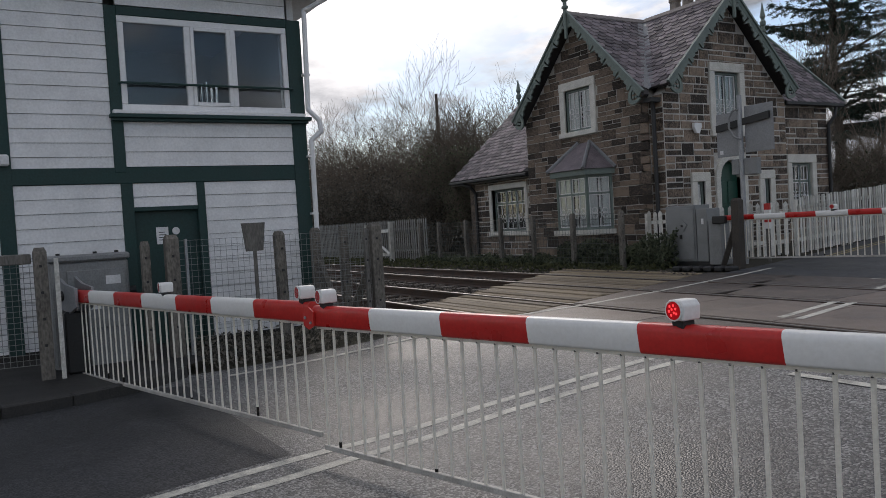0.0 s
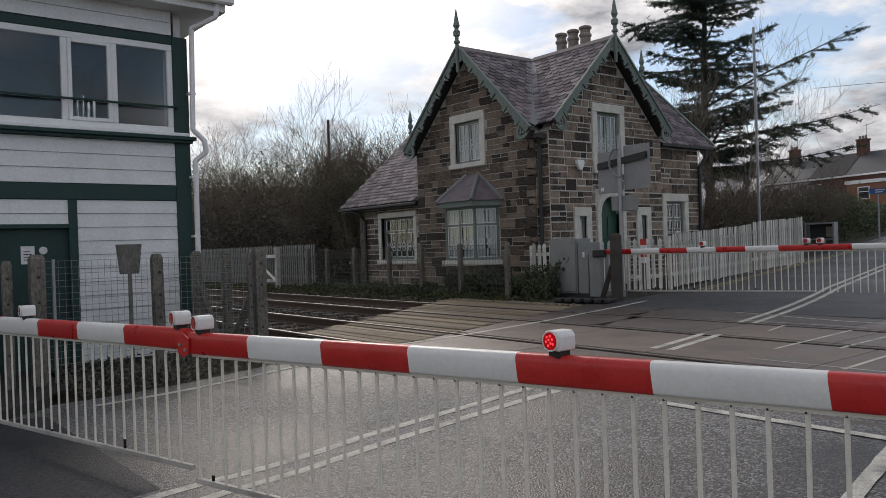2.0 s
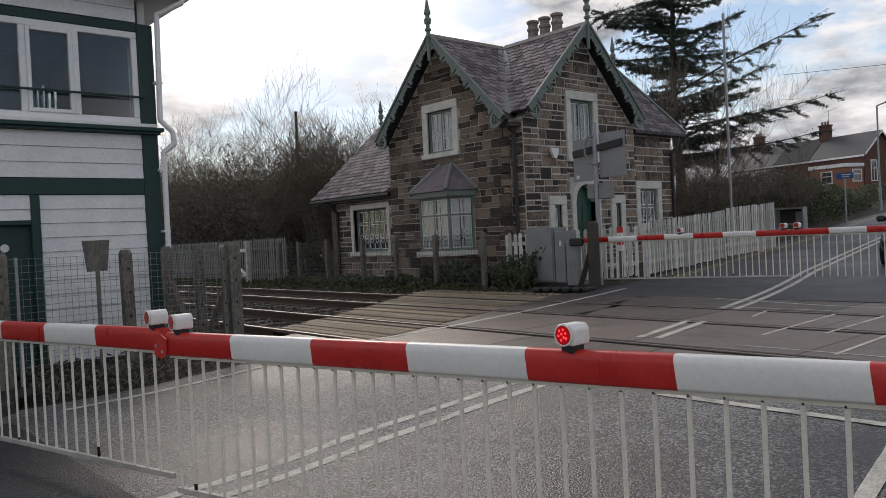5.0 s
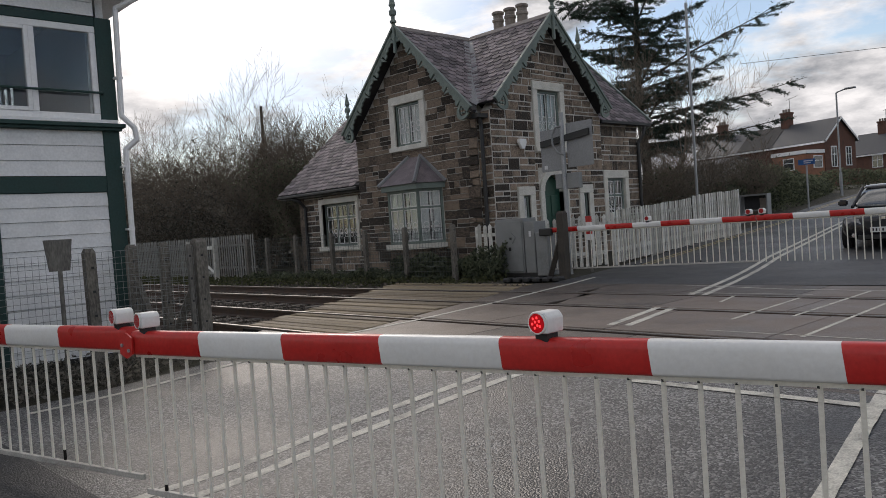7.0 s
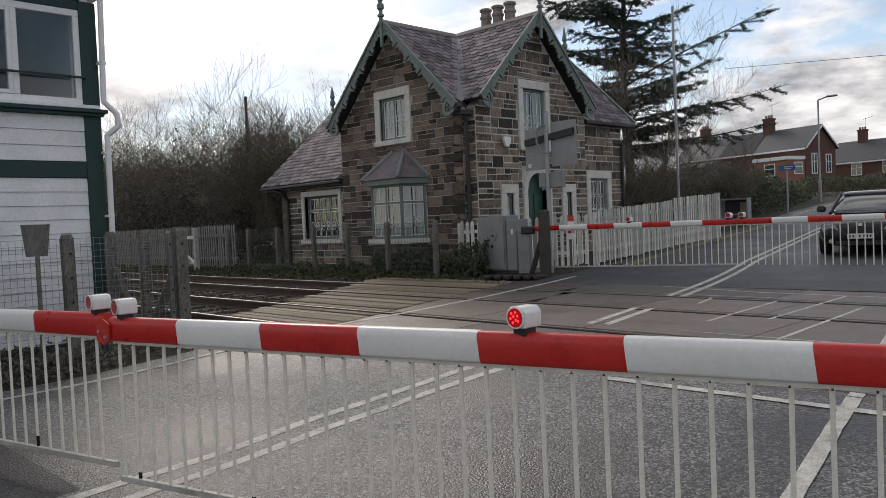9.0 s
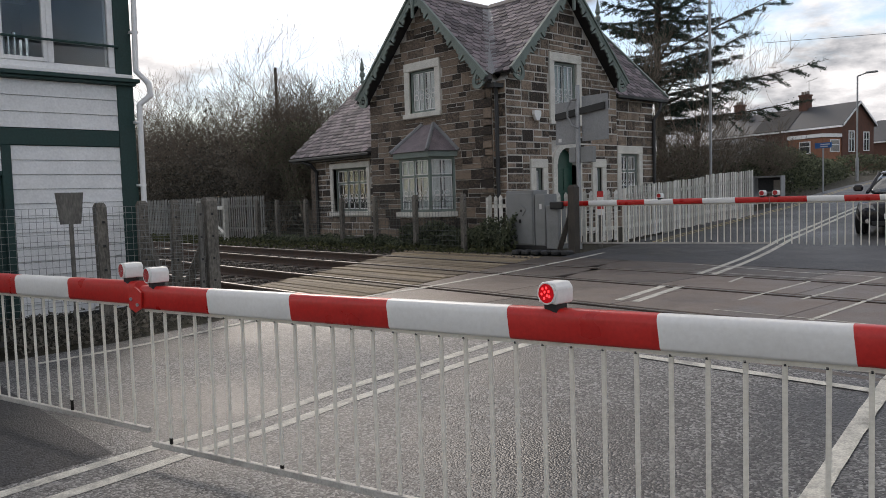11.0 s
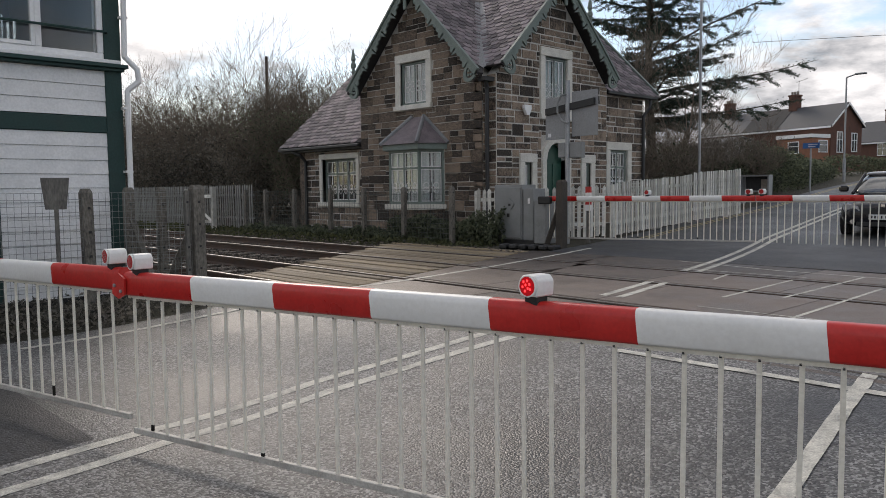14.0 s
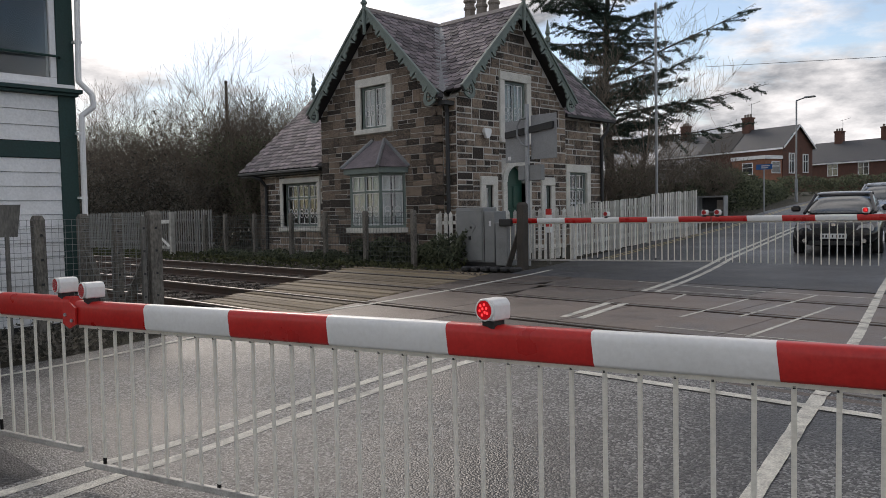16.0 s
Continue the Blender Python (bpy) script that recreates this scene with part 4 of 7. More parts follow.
    leaf.matrix_basis = at
    part("door_panel", boxes(*[(x0, x1, 0.135, 0.159, z0, z1) for x0, x1 in ((0.09, 0.38), (0.47, 0.76)) for z0, z1 in ((0.15, 0.75), (0.85, 1.25), (1.3, 1.85))], bevel=0.008), M_DOORGREEN, leaf, local=True)
    # roofs
    o = 0.2
    ex, ez = W / 2 + o, RIDGE - SLOPE * (W / 2 + o)
    ya, yb = Y0 - 0.32, Y1 + 0.6
    cx = XC + 0.3
    half = D / 2 + 0.12
    cz = RIDGE - SLOPE * half
    V = Vector
    apex, foot = V((XR, YC, RIDGE)), V((XR + half + 0.0, YC - half, cz))
    sl = math.sqrt(1 + SLOPE * SLOPE)
    down_e = V((1, 0, -SLOPE)) / sl
    down_s = V((0, -1, -SLOPE)) / sl
    roof_slab("roof", [V((XR, ya, RIDGE)), V((XR - ex, ya, ez)), V((XR - ex, yb, ez)), V((XR, yb, RIDGE))], 0.06, M_UNDER, ob)
    near = roof_slab("roof", [V((XR, ya, RIDGE)), V((XR, YC, RIDGE)), V((XR + ex, YC - ex, ez)), V((XR + ex, ya, ez))], 0.06, M_UNDER, ob)
    far = roof_slab("roof", [V((XR, YC, RIDGE)), V((XR, yb, RIDGE)), V((XR + ex, yb, ez)), V((XR + ex, YC + ex, ez))], 0.06, M_UNDER, ob)
    side = roof_slab("roof", [V((XR, YC, RIDGE)), V((XR + half, YC - half, cz)), V((cx, YC - half, cz)), V((cx, YC, RIDGE))], 0.06, M_UNDER, ob)
    roof_slab("roof", [V((XR, YC, RIDGE)), V((cx, YC, RIDGE)), V((cx, YC + half, cz)), V((XR + half, YC + half, cz))], 0.06, M_UNDER, ob)
    lay_slates(slate_rows(V((XR + ex, ya, ez)), V((0, 1, 0)), -down_e, lambda u, v: 0.02 < u and v < ex * sl - 0.08 and ya + u < YC - 0.08 - (ex - v / sl), seed=1), near, False)
    lay_slates(slate_rows(V((XR + ex, YC, ez)), V((0, 1, 0)), -down_e, lambda u, v: YC + u < yb - 0.02 and v < ex * sl - 0.08 and u > (ex - v / sl) - 0.3, seed=2), far, False)
    p0 = V((XR, YC - half, cz))
    lay_slates(slate_rows(p0, V((1, 0, 0)), -down_s, lambda u, v: XR + u < cx - 0.02 and v < half * sl - 0.08 and u > half - v / sl + 0.08, seed=3), side, True)
    # lead valley
    d = (foot - apex).normalized()
    sidev = V((1, 1, 0)).normalized()
    bm = bmesh.new()
    rows = []
    for k in (0.0, 1.0):
        c = apex + d * (0.06 + k * ((foot - apex).length + 0.1)) + V((0, 0, 0.035))
        rows.append([bm.verts.new(c - sidev * 0.13 + V((0, 0, 0.085))), bm.verts.new(c), bm.verts.new(c + sidev * 0.13 + V((0, 0, 0.085)))])
    for i in range(2):
        bm.faces.new((rows[0][i], rows[1][i], rows[1][i + 1], rows[0][i + 1]))
    part("valley_flashing", bm, M_LEAD, ob, "pale lead valley flashing")
    # ridge tiles
    for a, b in ((V((XR, ya, RIDGE)), V((XR, yb, RIDGE))), (V((XR + 0.1, YC, RIDGE)), V((cx, YC, RIDGE)))):
        n = int((b - a).length / 0.45)
        for k in range(n):
            p, q = a + (b - a) * k / n, a + (b - a) * (k + 0.985) / n
            s = V((0, 0, 1)).cross((b - a).normalized()) * 0.13
            u = V((0, 0, -0.115))
            t = V((0, 0, 0.055))
            vs = [p + s + u + t, p + t * 1.1, p - s + u + t, q + s + u + t, q + t * 1.1, q - s + u + t]
            vs += [v - t * 0.5 for v in vs]
            raw("ridge_tile", vs, [(0, 1, 4, 3), (1, 2, 5, 4), (0, 6, 7, 1), (1, 7, 8, 2), (3, 4, 10, 9), (4, 5, 11, 10), (0, 3, 9, 6), (2, 8, 11, 5)], M_RIDGE, ob)
    # bargeboards and finials
    for flip in (False, True):
        barge(ob, Matrix.Translation((XR, ya - 0.02, RIDGE + 0.02)), W / 2 + 0.14, SLOPE * (W / 2 + 0.14), flip)
        barge(ob, Matrix.Translation((cx + 0.02, YC, RIDGE + 0.02)) @ Matrix.Rotation(radians(90), 4, 'Z'), D / 2 + 0.1, SLOPE * (D / 2 + 0.1), flip)
        barge(ob, Matrix.Translation((XR, yb, RIDGE + 0.02)), W / 2 + 0.14, SLOPE * (W / 2 + 0.14), flip)
    finial(ob, XR, ya - 0.03, RIDGE + 0.1)
    finial(ob, cx + 0.03, YC, RIDGE + 0.1)
    finial(ob, XR, yb + 0.03, RIDGE + 0.1)
    # eaves gutters and downpipes
    part("gutter", boxes((X1 + 0.1, X1 + 0.24, YC + ex - 0.1, yb - 0.1, ez - 0.1, ez + 0.0), bevel=0.02), M_GUTTER, ob)
    part("soffit", boxes((X1 + 0.01, X1 + 0.1, YC + D / 2, yb - 0.12, ez - 0.08, ez - 0.02)), M_GUTTER, ob)
    part("soffit", boxes((X1 + 0.05, X1 + 0.28, Y0 - 0.2, C0 + 0.05, 4.02, 4.12)), M_GUTTER, ob)
    part("downpipe", pipe([(X1 + 0.17, Y1 + 0.2, ez - 0.08), (X1 + 0.17, Y1 + 0.1, ez - 0.35), (X1 + 0.08, Y1 - 0.06, ez - 0.6), (X1 + 0.08, Y1 - 0.06, 0.2)], 0.05), M_GUTTER, ob)
    part("downpipe", pipe([(X1 + 0.16, C0 - 0.2, 4.1), (X1 + 0.14, C0 - 0.14, 3.85), (X1 + 0.14, C0 - 0.14, 0.2)], 0.05), M_GUTTER, ob)
    # alarm box
    part("alarm_box", slab([(-0.12, 0.11), (0.12, 0.11), (0.13, 0.02), (0.05, -0.13), (-0.05, -0.13), (-0.13, 0.02)], 0.08, R @ Matrix.Translation((1.02, -0.12, 3.42))), M_UPVC, ob, "small white alarm box")
    # chimney
    chim = part("chimney", boxes((XR - 0.3, XR + 1.6, YC + 0.8, YC + 1.4, 5.0, 6.7), (XR - 0.35, XR + 1.65, YC + 0.75, YC + 1.45, 6.7, 6.82)), M_STONE_FAR, ob)
    for k in range(3):
        x = XR + 0.2 + 0.45 * k
        part("chimney_pot", turned([(0.17, 6.82), (0.165, 7.05), (0.15, 7.1), (0.145, 7.26), (0.175, 7.29), (0.175, 7.35), (0.14, 7.38), (0.14, 7.47), (0.18, 7.5), (0.18, 7.56), (0.1, 7.59)], x, YC + 1.1, 8), M_CLAY, chim, "banded clay chimney pot")

    # bay window
    by = Y0 - 0.62
    poly = [(X0 + 1.5, Y0 - 0.003), (X0 + 1.93, by), (X0 + 3.1, by), (X0 + 3.4, Y0 - 0.003)]

    def prism(pts, z0, z1, grow=0.0):
        c = V((sum(p[0] for p in pts) / 4, Y0, 0))
        bm = bmesh.new()
        lo, hi = [], []
        for x, y in pts:
            gx = x + (grow if x > c.x else -grow)
            gy = y - (grow if y < Y0 - 0.1 else 0)
            lo.append(bm.verts.new((gx, gy, z0)))
            hi.append(bm.verts.new((gx, gy, z1)))
        bm.faces.new(hi)
        bm.faces.new(list(reversed(lo)))
        for k in range(4):
            bm.faces.new((lo[k], lo[(k + 1) % 4], hi[(k + 1) % 4], hi[k]))
        bmesh.ops.recalc_face_normals(bm, faces=bm.faces)
        return bm
    bay = part("bay_window", prism(poly, 0.1, 1.0), M_STONE_FAR, ob, "canted bay window with green frames and lattice")
    part("window_sill", prism(poly, 1.0, 1.13, 0.08), M_SURROUND, bay)
    part("bay_cornice", prism(poly, 2.5, 2.64, 0.1), M_BARGE, bay)
    for a, b in zip(poly, poly[1:]):
        a, b = V((*a, 1.13)), V((*b, 1.13))
        dd = b - a
        mm = Matrix.Translation(a) @ Matrix.Rotation(math.atan2(dd.y, dd.x), 4, 'Z') @ Matrix.Translation((0, -0.08, 0))
        lattice_window(ob, mm, dd.length, 1.37, 2 if dd.length > 0.7 else 1, True, 0.66)
    top = [V((XR - 0.15, Y0 - 0.01, 3.38)), V((XR + 0.3, Y0 - 0.01, 3.38))]
    low = [V((poly[0][0] - 0.16, Y0 - 0.01, 2.645)), V((poly[1][0] - 0.12, by - 0.16, 2.645)), V((poly[2][0] + 0.12, by - 0.16, 2.645)), V((poly[3][0] + 0.16, Y0 - 0.01, 2.645))]
    hood = raw("bay_roof", [*low, *top], [(0, 1, 4), (1, 2, 5, 4), (2, 3, 5), (3, 2, 1, 0), (0, 4, 5, 3)], M_SLATE_FAR, bay, "small hipped slate bay roof")
    for a, b in ((low[0], top[0]), (low[1], top[0]), (low[2], top[1]), (low[3], top[1])):
        bm = bmesh.new()
        rod(bm, a + V((0, -0.012, 0.012)), b + V((0, -0.012, 0.012)), 0.05, 6)
        part("lead_roll", bm, M_LEAD, bay)
    # low wing
    wy, wx0 = Y0 + 0.3, -20.15
    Wm = Matrix.Translation((wx0, wy, 0))
    ww = (0.95, 2.66, 1.15, 2.44)
    wlen = X0 - wx0
    bm = boxes((0, ww[0], 0, 0.3, -0.2, 2.85), (ww[1], wlen - 0.004, 0, 0.3, -0.2, 2.85), (ww[0], ww[1], 0, 0.3, -0.2, ww[2]), (ww[0], ww[1], 0, 0.3, ww[3], 2.85))
    bmesh.ops.remove_doubles(bm, verts=bm.verts, dist=1e-4)
    bm.transform(Wm)
    wall4 = part("wall", bm, M_MORTAR, ob)
    lay_stones(course_stones(wlen, lambda x: 2.9, [(ww[0] - 0.14, ww[1] + 0.14, ww[2] - 0.13, ww[3] + 0.16)], 12, z0=0.25, low=0.13, high=0.22), Wm, wall4, False, 4)
    at = Wm @ Matrix.Translation((ww[0], 0, ww[2]))
    surround(ob, at, ww[1] - ww[0], ww[3] - ww[2], 0.14)
    lattice_window(ob, at, ww[1] - ww[0], ww[3] - ww[2], 3, False, 0.66)
    part("wall", slab([(0, -0.2), (5.4, -0.2), (5.4, 2.85), (2.7, 5.2), (0, 2.85)], 0.3, Matrix.Translation((wx0, wy, 0)) @ Matrix.Rotation(radians(90), 4, 'Z')), M_STONE_FAR, ob)
    ry, rz = wy + 2.7, 5.5
    e0 = V((wx0 - 1.0, wy - 0.3, 2.87))
    ss = (rz - 2.87) / (ry - e0.y)
    sl2 = math.sqrt(1 + ss * ss)
    roof2 = roof_slab("roof", [e0, V((X0 - 0.003, e0.y, 2.87)), V((X0 - 0.003, ry, rz)), V((wx0 - 1.0, ry, rz))], 0.06, M_UNDER, ob)
    roof_slab("roof", [V((wx0 - 1.0, ry, rz)), V((X0 - 0.003, ry, rz)), V((X0 - 0.003, 2 * ry - e0.y, 2.87)), V((wx0 - 1.0, 2 * ry - e0.y, 2.87))], 0.06, M_UNDER, ob)
    lay_slates(slate_rows(e0, V((1, 0, 0)), V((0, 1, ss)) / sl2, lambda u, v: 0.1 < u < X0 - e0.x - 0.1 and v < (ry - e0.y) * sl2 - 0.05, seed=9), roof2, False)
    part("gutter", boxes((e0.x + 0.05, X0 - 0.05, e0.y - 0.1, e0.y + 0.04, 2.74, 2.83), bevel=0.02), M_GUTTER, ob)
    part("soffit", boxes((e0.x + 0.05, X0 - 0.004, e0.y + 0.04, wy - 0.004, 2.7, 2.76)), M_GUTTER, ob)
    part("downpipe", pipe([(wx0 - 0.2, wy - 0.33, 2.72), (wx0 + 0.1, wy - 0.25, 2.62), (wx0 + 0.14, wy - 0.08, 2.4), (wx0 + 0.14, wy - 0.08, 0.2)], 0.05), M_GUTTER, ob)
    finial(ob, wx0 - 0.97, ry, rz + 0.02, 0.7)
    return ob


house()

# ---- signal box ----


def signal_box():
    BX = -10.0
    ob = thing("signal_box", "white weatherboarded signal box with dark green timber framing", "signal box", -12, 0, 0)
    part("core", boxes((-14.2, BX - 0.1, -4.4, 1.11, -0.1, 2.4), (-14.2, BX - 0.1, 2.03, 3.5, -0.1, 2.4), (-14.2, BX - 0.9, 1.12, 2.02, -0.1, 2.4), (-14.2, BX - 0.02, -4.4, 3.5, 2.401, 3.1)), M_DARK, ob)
    part("room_wall", boxes((-14.2, -14.1, -4.4, 3.5, 3.1, 5.0), (-14.1, BX - 0.05, -4.4, -4.3, 3.1, 5.0), (-14.1, BX - 0.02, -4.3, 0.93, 4.9, 5.0), (-14.1, BX - 0.05, 0.5, 0.6, 3.1, 4.9), (-14.1, BX - 0.3, 3.4, 3.49, 3.1, 4.9)), M_ROOM, ob)
    # green frame
    G = BX + 0.03
    rows = [(BX - 0.12, G, 3.42, 3.64, 0.0, 4.62), (BX - 0.12, G, 0.94, 1.09, 2.42, 4.62), (BX - 0.12, G - 0.004, -4.4, 3.42, 2.28, 2.49),
            (BX - 0.12, G, -0.43, -0.25, 0.0, 5.0), (BX - 0.12, G, 1.0, 1.15, 0.0, 2.28), (BX - 0.12, G, 1.98, 2.09, 0.0, 2.28), (BX - 0.12, G - 0.002, 1.15, 1.98, 1.9, 1.96),
            (BX - 0.12, G - 0.002, 1.09, 3.42, 4.5, 4.62), (BX - 0.12, G - 0.002, -2.4, -2.22, 0.0, 5.0)]
    for r in rows:
        part("frame_post", boxes(r, bevel=0.008), M_GREEN, ob, "dark green framing timber")
    part("window_ledge", boxes((BX - 0.1, BX + 0.13, 0.92, 3.7, 3.14, 3.19), (BX - 0.1, BX + 0.09, 0.94, 3.66, 3.1, 3.14), bevel=0.006), M_GREEN, ob)
    part("window_sill", boxes((BX - 0.08, BX + 0.12, 0.96, 3.6, 3.191, 3.239), bevel=0.006), M_UPVC, ob, "white plastic window sill")

    def boarding(y0, y1, z0, z1, pitch=0.182):
        z = z1
        while z > z0 + 0.02:
            lo = max(z0, z - pitch)
            bm = bmesh.new()
            vs = [bm.verts.new(v) for v in ((BX + 0.016, y0, lo), (BX + 0.016, y1, lo), (BX + 0.002, y1, z - 0.004), (BX + 0.002, y0, z - 0.004),
                                            (BX - 0.05, y0, lo), (BX - 0.05, y1, lo), (BX - 0.05, y1, z - 0.004), (BX - 0.05, y0, z - 0.004))]
            for f in ((0, 1, 2, 3), (5, 4, 7, 6), (4, 5, 1, 0), (3, 2, 6, 7), (4, 0, 3, 7), (1, 5, 6, 2)):
                bm.faces.new([vs[i] for i in f])
            part("weatherboard", bm, M_WHITE, ob)
            z -= pitch
    boarding(-0.25, 0.94, 2.49, 5.0)
    boarding(-2.22, -0.43, 2.49, 5.0)
    boarding(1.09, 3.42, 2.49, 3.1, 0.2)
    boarding(1.09, 3.42, 4.62, 5.0)
    boarding(-0.25, 1.0, 0.2, 2.28)
    boarding(-2.22, -0.43, 0.2, 2.28)
    boarding(1.15, 1.98, 1.96, 2.28)
    boarding(2.09, 3.42, 0.12, 2.28)
    part("side_wall", boxes((-14.2, BX - 0.12, 3.5, 3.6, 0.0, 3.05), (-14.2, BX - 0.12, 3.5, 3.6, 4.5, 5.0)), M_WHITE, ob)
    # upper window in three lights
    fz0, fz1 = 3.24, 4.5
    win = part("window", boxes((BX - 0.06, BX + 0.02, 1.09, 3.42, fz0, fz0 + 0.09), bevel=0.008), M_UPVC, ob, "white plastic window frame in three lights")
    part("head", boxes((BX - 0.06, BX + 0.02, 1.09, 3.42, fz1 - 0.09, fz1), bevel=0.008), M_UPVC, win)
    for y0 in (1.09, 1.95, 2.58, 3.34):
        part("mullion", boxes((BX - 0.06, BX + 0.02, y0, y0 + 0.08, fz0 + 0.09, fz1 - 0.09), bevel=0.008), M_UPVC, win)
    part("sash", boxes((BX - 0.05, BX + 0.035, 2.03, 2.08, fz0 + 0.09, fz1 - 0.09), (BX - 0.05, BX + 0.035, 2.53, 2.58, fz0 + 0.09, fz1 - 0.09), (BX - 0.05, BX + 0.035, 2.08, 2.53, fz0 + 0.09, fz0 + 0.14),
                       (BX - 0.05, BX + 0.035, 2.08, 2.53, fz1 - 0.14, fz1 - 0.09), bevel=0.006), M_UPVC, win)
    for y0, y1 in ((1.17, 1.95), (2.08, 2.53), (2.66, 3.34)):
        part("pane", boxes((BX - 0.02, BX - 0.012, y0 - 0.01, y1 + 0.01, fz0 + 0.08, fz1 - 0.08)), M_GLASS, win).visible_shadow = False
    part("guard_rail", rods(((BX + 0.09, 1.09, 3.6), (BX + 0.09, 3.44, 3.6), 0.016), ((BX + 0.0, 1.07, 3.6), (BX + 0.09, 1.09, 3.6), 0.016), ((BX + 0.0, 3.46, 3.6), (BX + 0.09, 3.44, 3.6), 0.016)), M_GREEN, ob)
    # window on the track side
    for row in ((-13.9, BX - 0.12, 3.5, 3.6, 3.05, 3.12), (-13.9, BX - 0.12, 3.5, 3.6, 4.4, 4.5), *[(x, x + 0.07, 3.5, 3.6, 3.12, 4.4) for x in (-13.9, -12.95, -12.0, -11.05, -10.2)]):
        part("window_bar", boxes(row), M_UPVC, ob)
    # door
    leaf = part("door", boxes((BX - 0.1, BX - 0.06, 1.15, 1.98, 0.02, 1.9)), M_GREEN, ob, "dark green boarded door")
    part("notice", boxes((BX - 0.058, BX - 0.054, 1.42, 1.58, 1.45, 1.68)), M_NOTICE, leaf, "white paper notice")
    part("notice_line", boxes(*[(BX - 0.053, BX - 0.051, 1.45, 1.55 - 0.02 * (k % 2), 1.5 + 0.035 * k, 1.51 + 0.035 * k) for k in range(4)]), M_BLACK, leaf)
    bm = bmesh.new()
    bmesh.ops.create_cone(bm, cap_ends=True, segments=16, radius1=0.05, radius2=0.05, depth=0.02, matrix=Matrix.Translation((BX - 0.05, 1.68, 1.62)) @ Matrix.Rotation(radians(90), 4, 'Y'))
    part("round_sign", bm, M_NOTICE, leaf)
    # brick plinth
    part("plinth", boxes((BX - 0.3, BX + 0.06, -4.4, 1.12, -0.05, 0.18), (BX - 0.3, BX + 0.06, 2.02, 3.66, -0.05, 0.12), bevel=0.01), M_KERB, ob)
    # eaves, fascia and roof
    part("fascia", boxes((-14.4, BX + 0.36, -5.2, 4.1, 4.98, 5.06), (BX + 0.3, BX + 0.36, -5.2, 4.1, 5.06, 5.2), (-14.4, BX + 0.3, 4.04, 4.1, 5.06, 5.2), bevel=0.006), M_WHITE, ob)
    part("gutter", boxes((BX + 0.365, BX + 0.47, -5.2, 4.2, 5.08, 5.19), bevel=0.025), M_UPVC, ob, "white plastic eaves gutter")
    raw("roof", [(-14.6, -5.3, 5.2), (BX + 0.42, -5.3, 5.2), (BX + 0.42, 4.2, 5.2), (-14.6, 4.2, 5.2), (-12.2, -3.2, 6.6), (-12.2, 2.0, 6.6)], [(0, 1, 4), (1, 2, 5, 4), (2, 3, 5), (3, 0, 4, 5), (3, 2, 1, 0)], M_ROOFGREY, ob)
    part("downpipe", pipe([(BX + 0.36, 3.98, 5.08), (BX + 0.34, 3.95, 4.9), (BX + 0.12, 3.68, 4.75), (BX + 0.12, 3.65, 3.3), (BX + 0.16, 3.8, 3.14), (BX + 0.16, 3.82, 2.98), (BX + 0.1, 3.68, 2.85), (BX + 0.1, 3.67, 0.3)], 0.038), M_UPVC, ob, "pale plastic rainwater downpipe")
    for z in (0.8, 1.75, 2.6, 3.8):
        part("downpipe_bracket", boxes((BX + 0.03, BX + 0.13, 3.61, 3.71, z, z + 0.03)), M_UPVC, ob)
    # things in the room
    for k, h in enumerate((0.3, 0.38, 0.42, 0.32, 0.36)):
        part("lever", rods(((BX - 0.5, 2.18 + 0.075 * k, 3.1), (BX - 0.47, 2.18 + 0.075 * k, 3.38 + h * 0.9), 0.022)), M_CHROME, ob, "polished signal lever")
    # small lamp on the wall
    part("bulkhead_lamp", boxes((BX + 0.03, BX + 0.13, -0.38, -0.27, 2.52, 2.66), bevel=0.02), M_NOTICE, ob)
    return ob


signal_box()

# ---- barriers ----


def boom_mesh(bm, x0, x1, h, d):
    c = 0.32 * d
    prof = [(-d / 2 + 0.008, -h / 2), (-d / 2, -h / 2 + 0.012)]
    prof += [(-d / 2 + c - c * math.cos(w), h / 2 - c * 1.25 + c * 1.25 * math.sin(w)) for w in np.linspace(0, math.pi / 2, 6)]
    prof += [(d / 2 - c + c * math.sin(w), h / 2 - c * 1.25 + c * 1.25 * math.cos(w)) for w in np.linspace(0, math.pi / 2, 6)]
    prof += [(d / 2, -h / 2 + 0.012), (d / 2 - 0.008, -h / 2)]
    rings = [[bm.verts.new((x, y, z)) for y, z in prof] for x in (x0, x1)]
    n = len(prof)
    for k in range(n):
        bm.faces.new((rings[0][k], rings[0][(k + 1) % n], rings[1][(k + 1) % n], rings[1][k]))
    for ring in rings:
        bm.faces.new([bm.verts.new(v.co) for v in ring])
    bmesh.ops.recalc_face_normals(bm, faces=bm.faces)


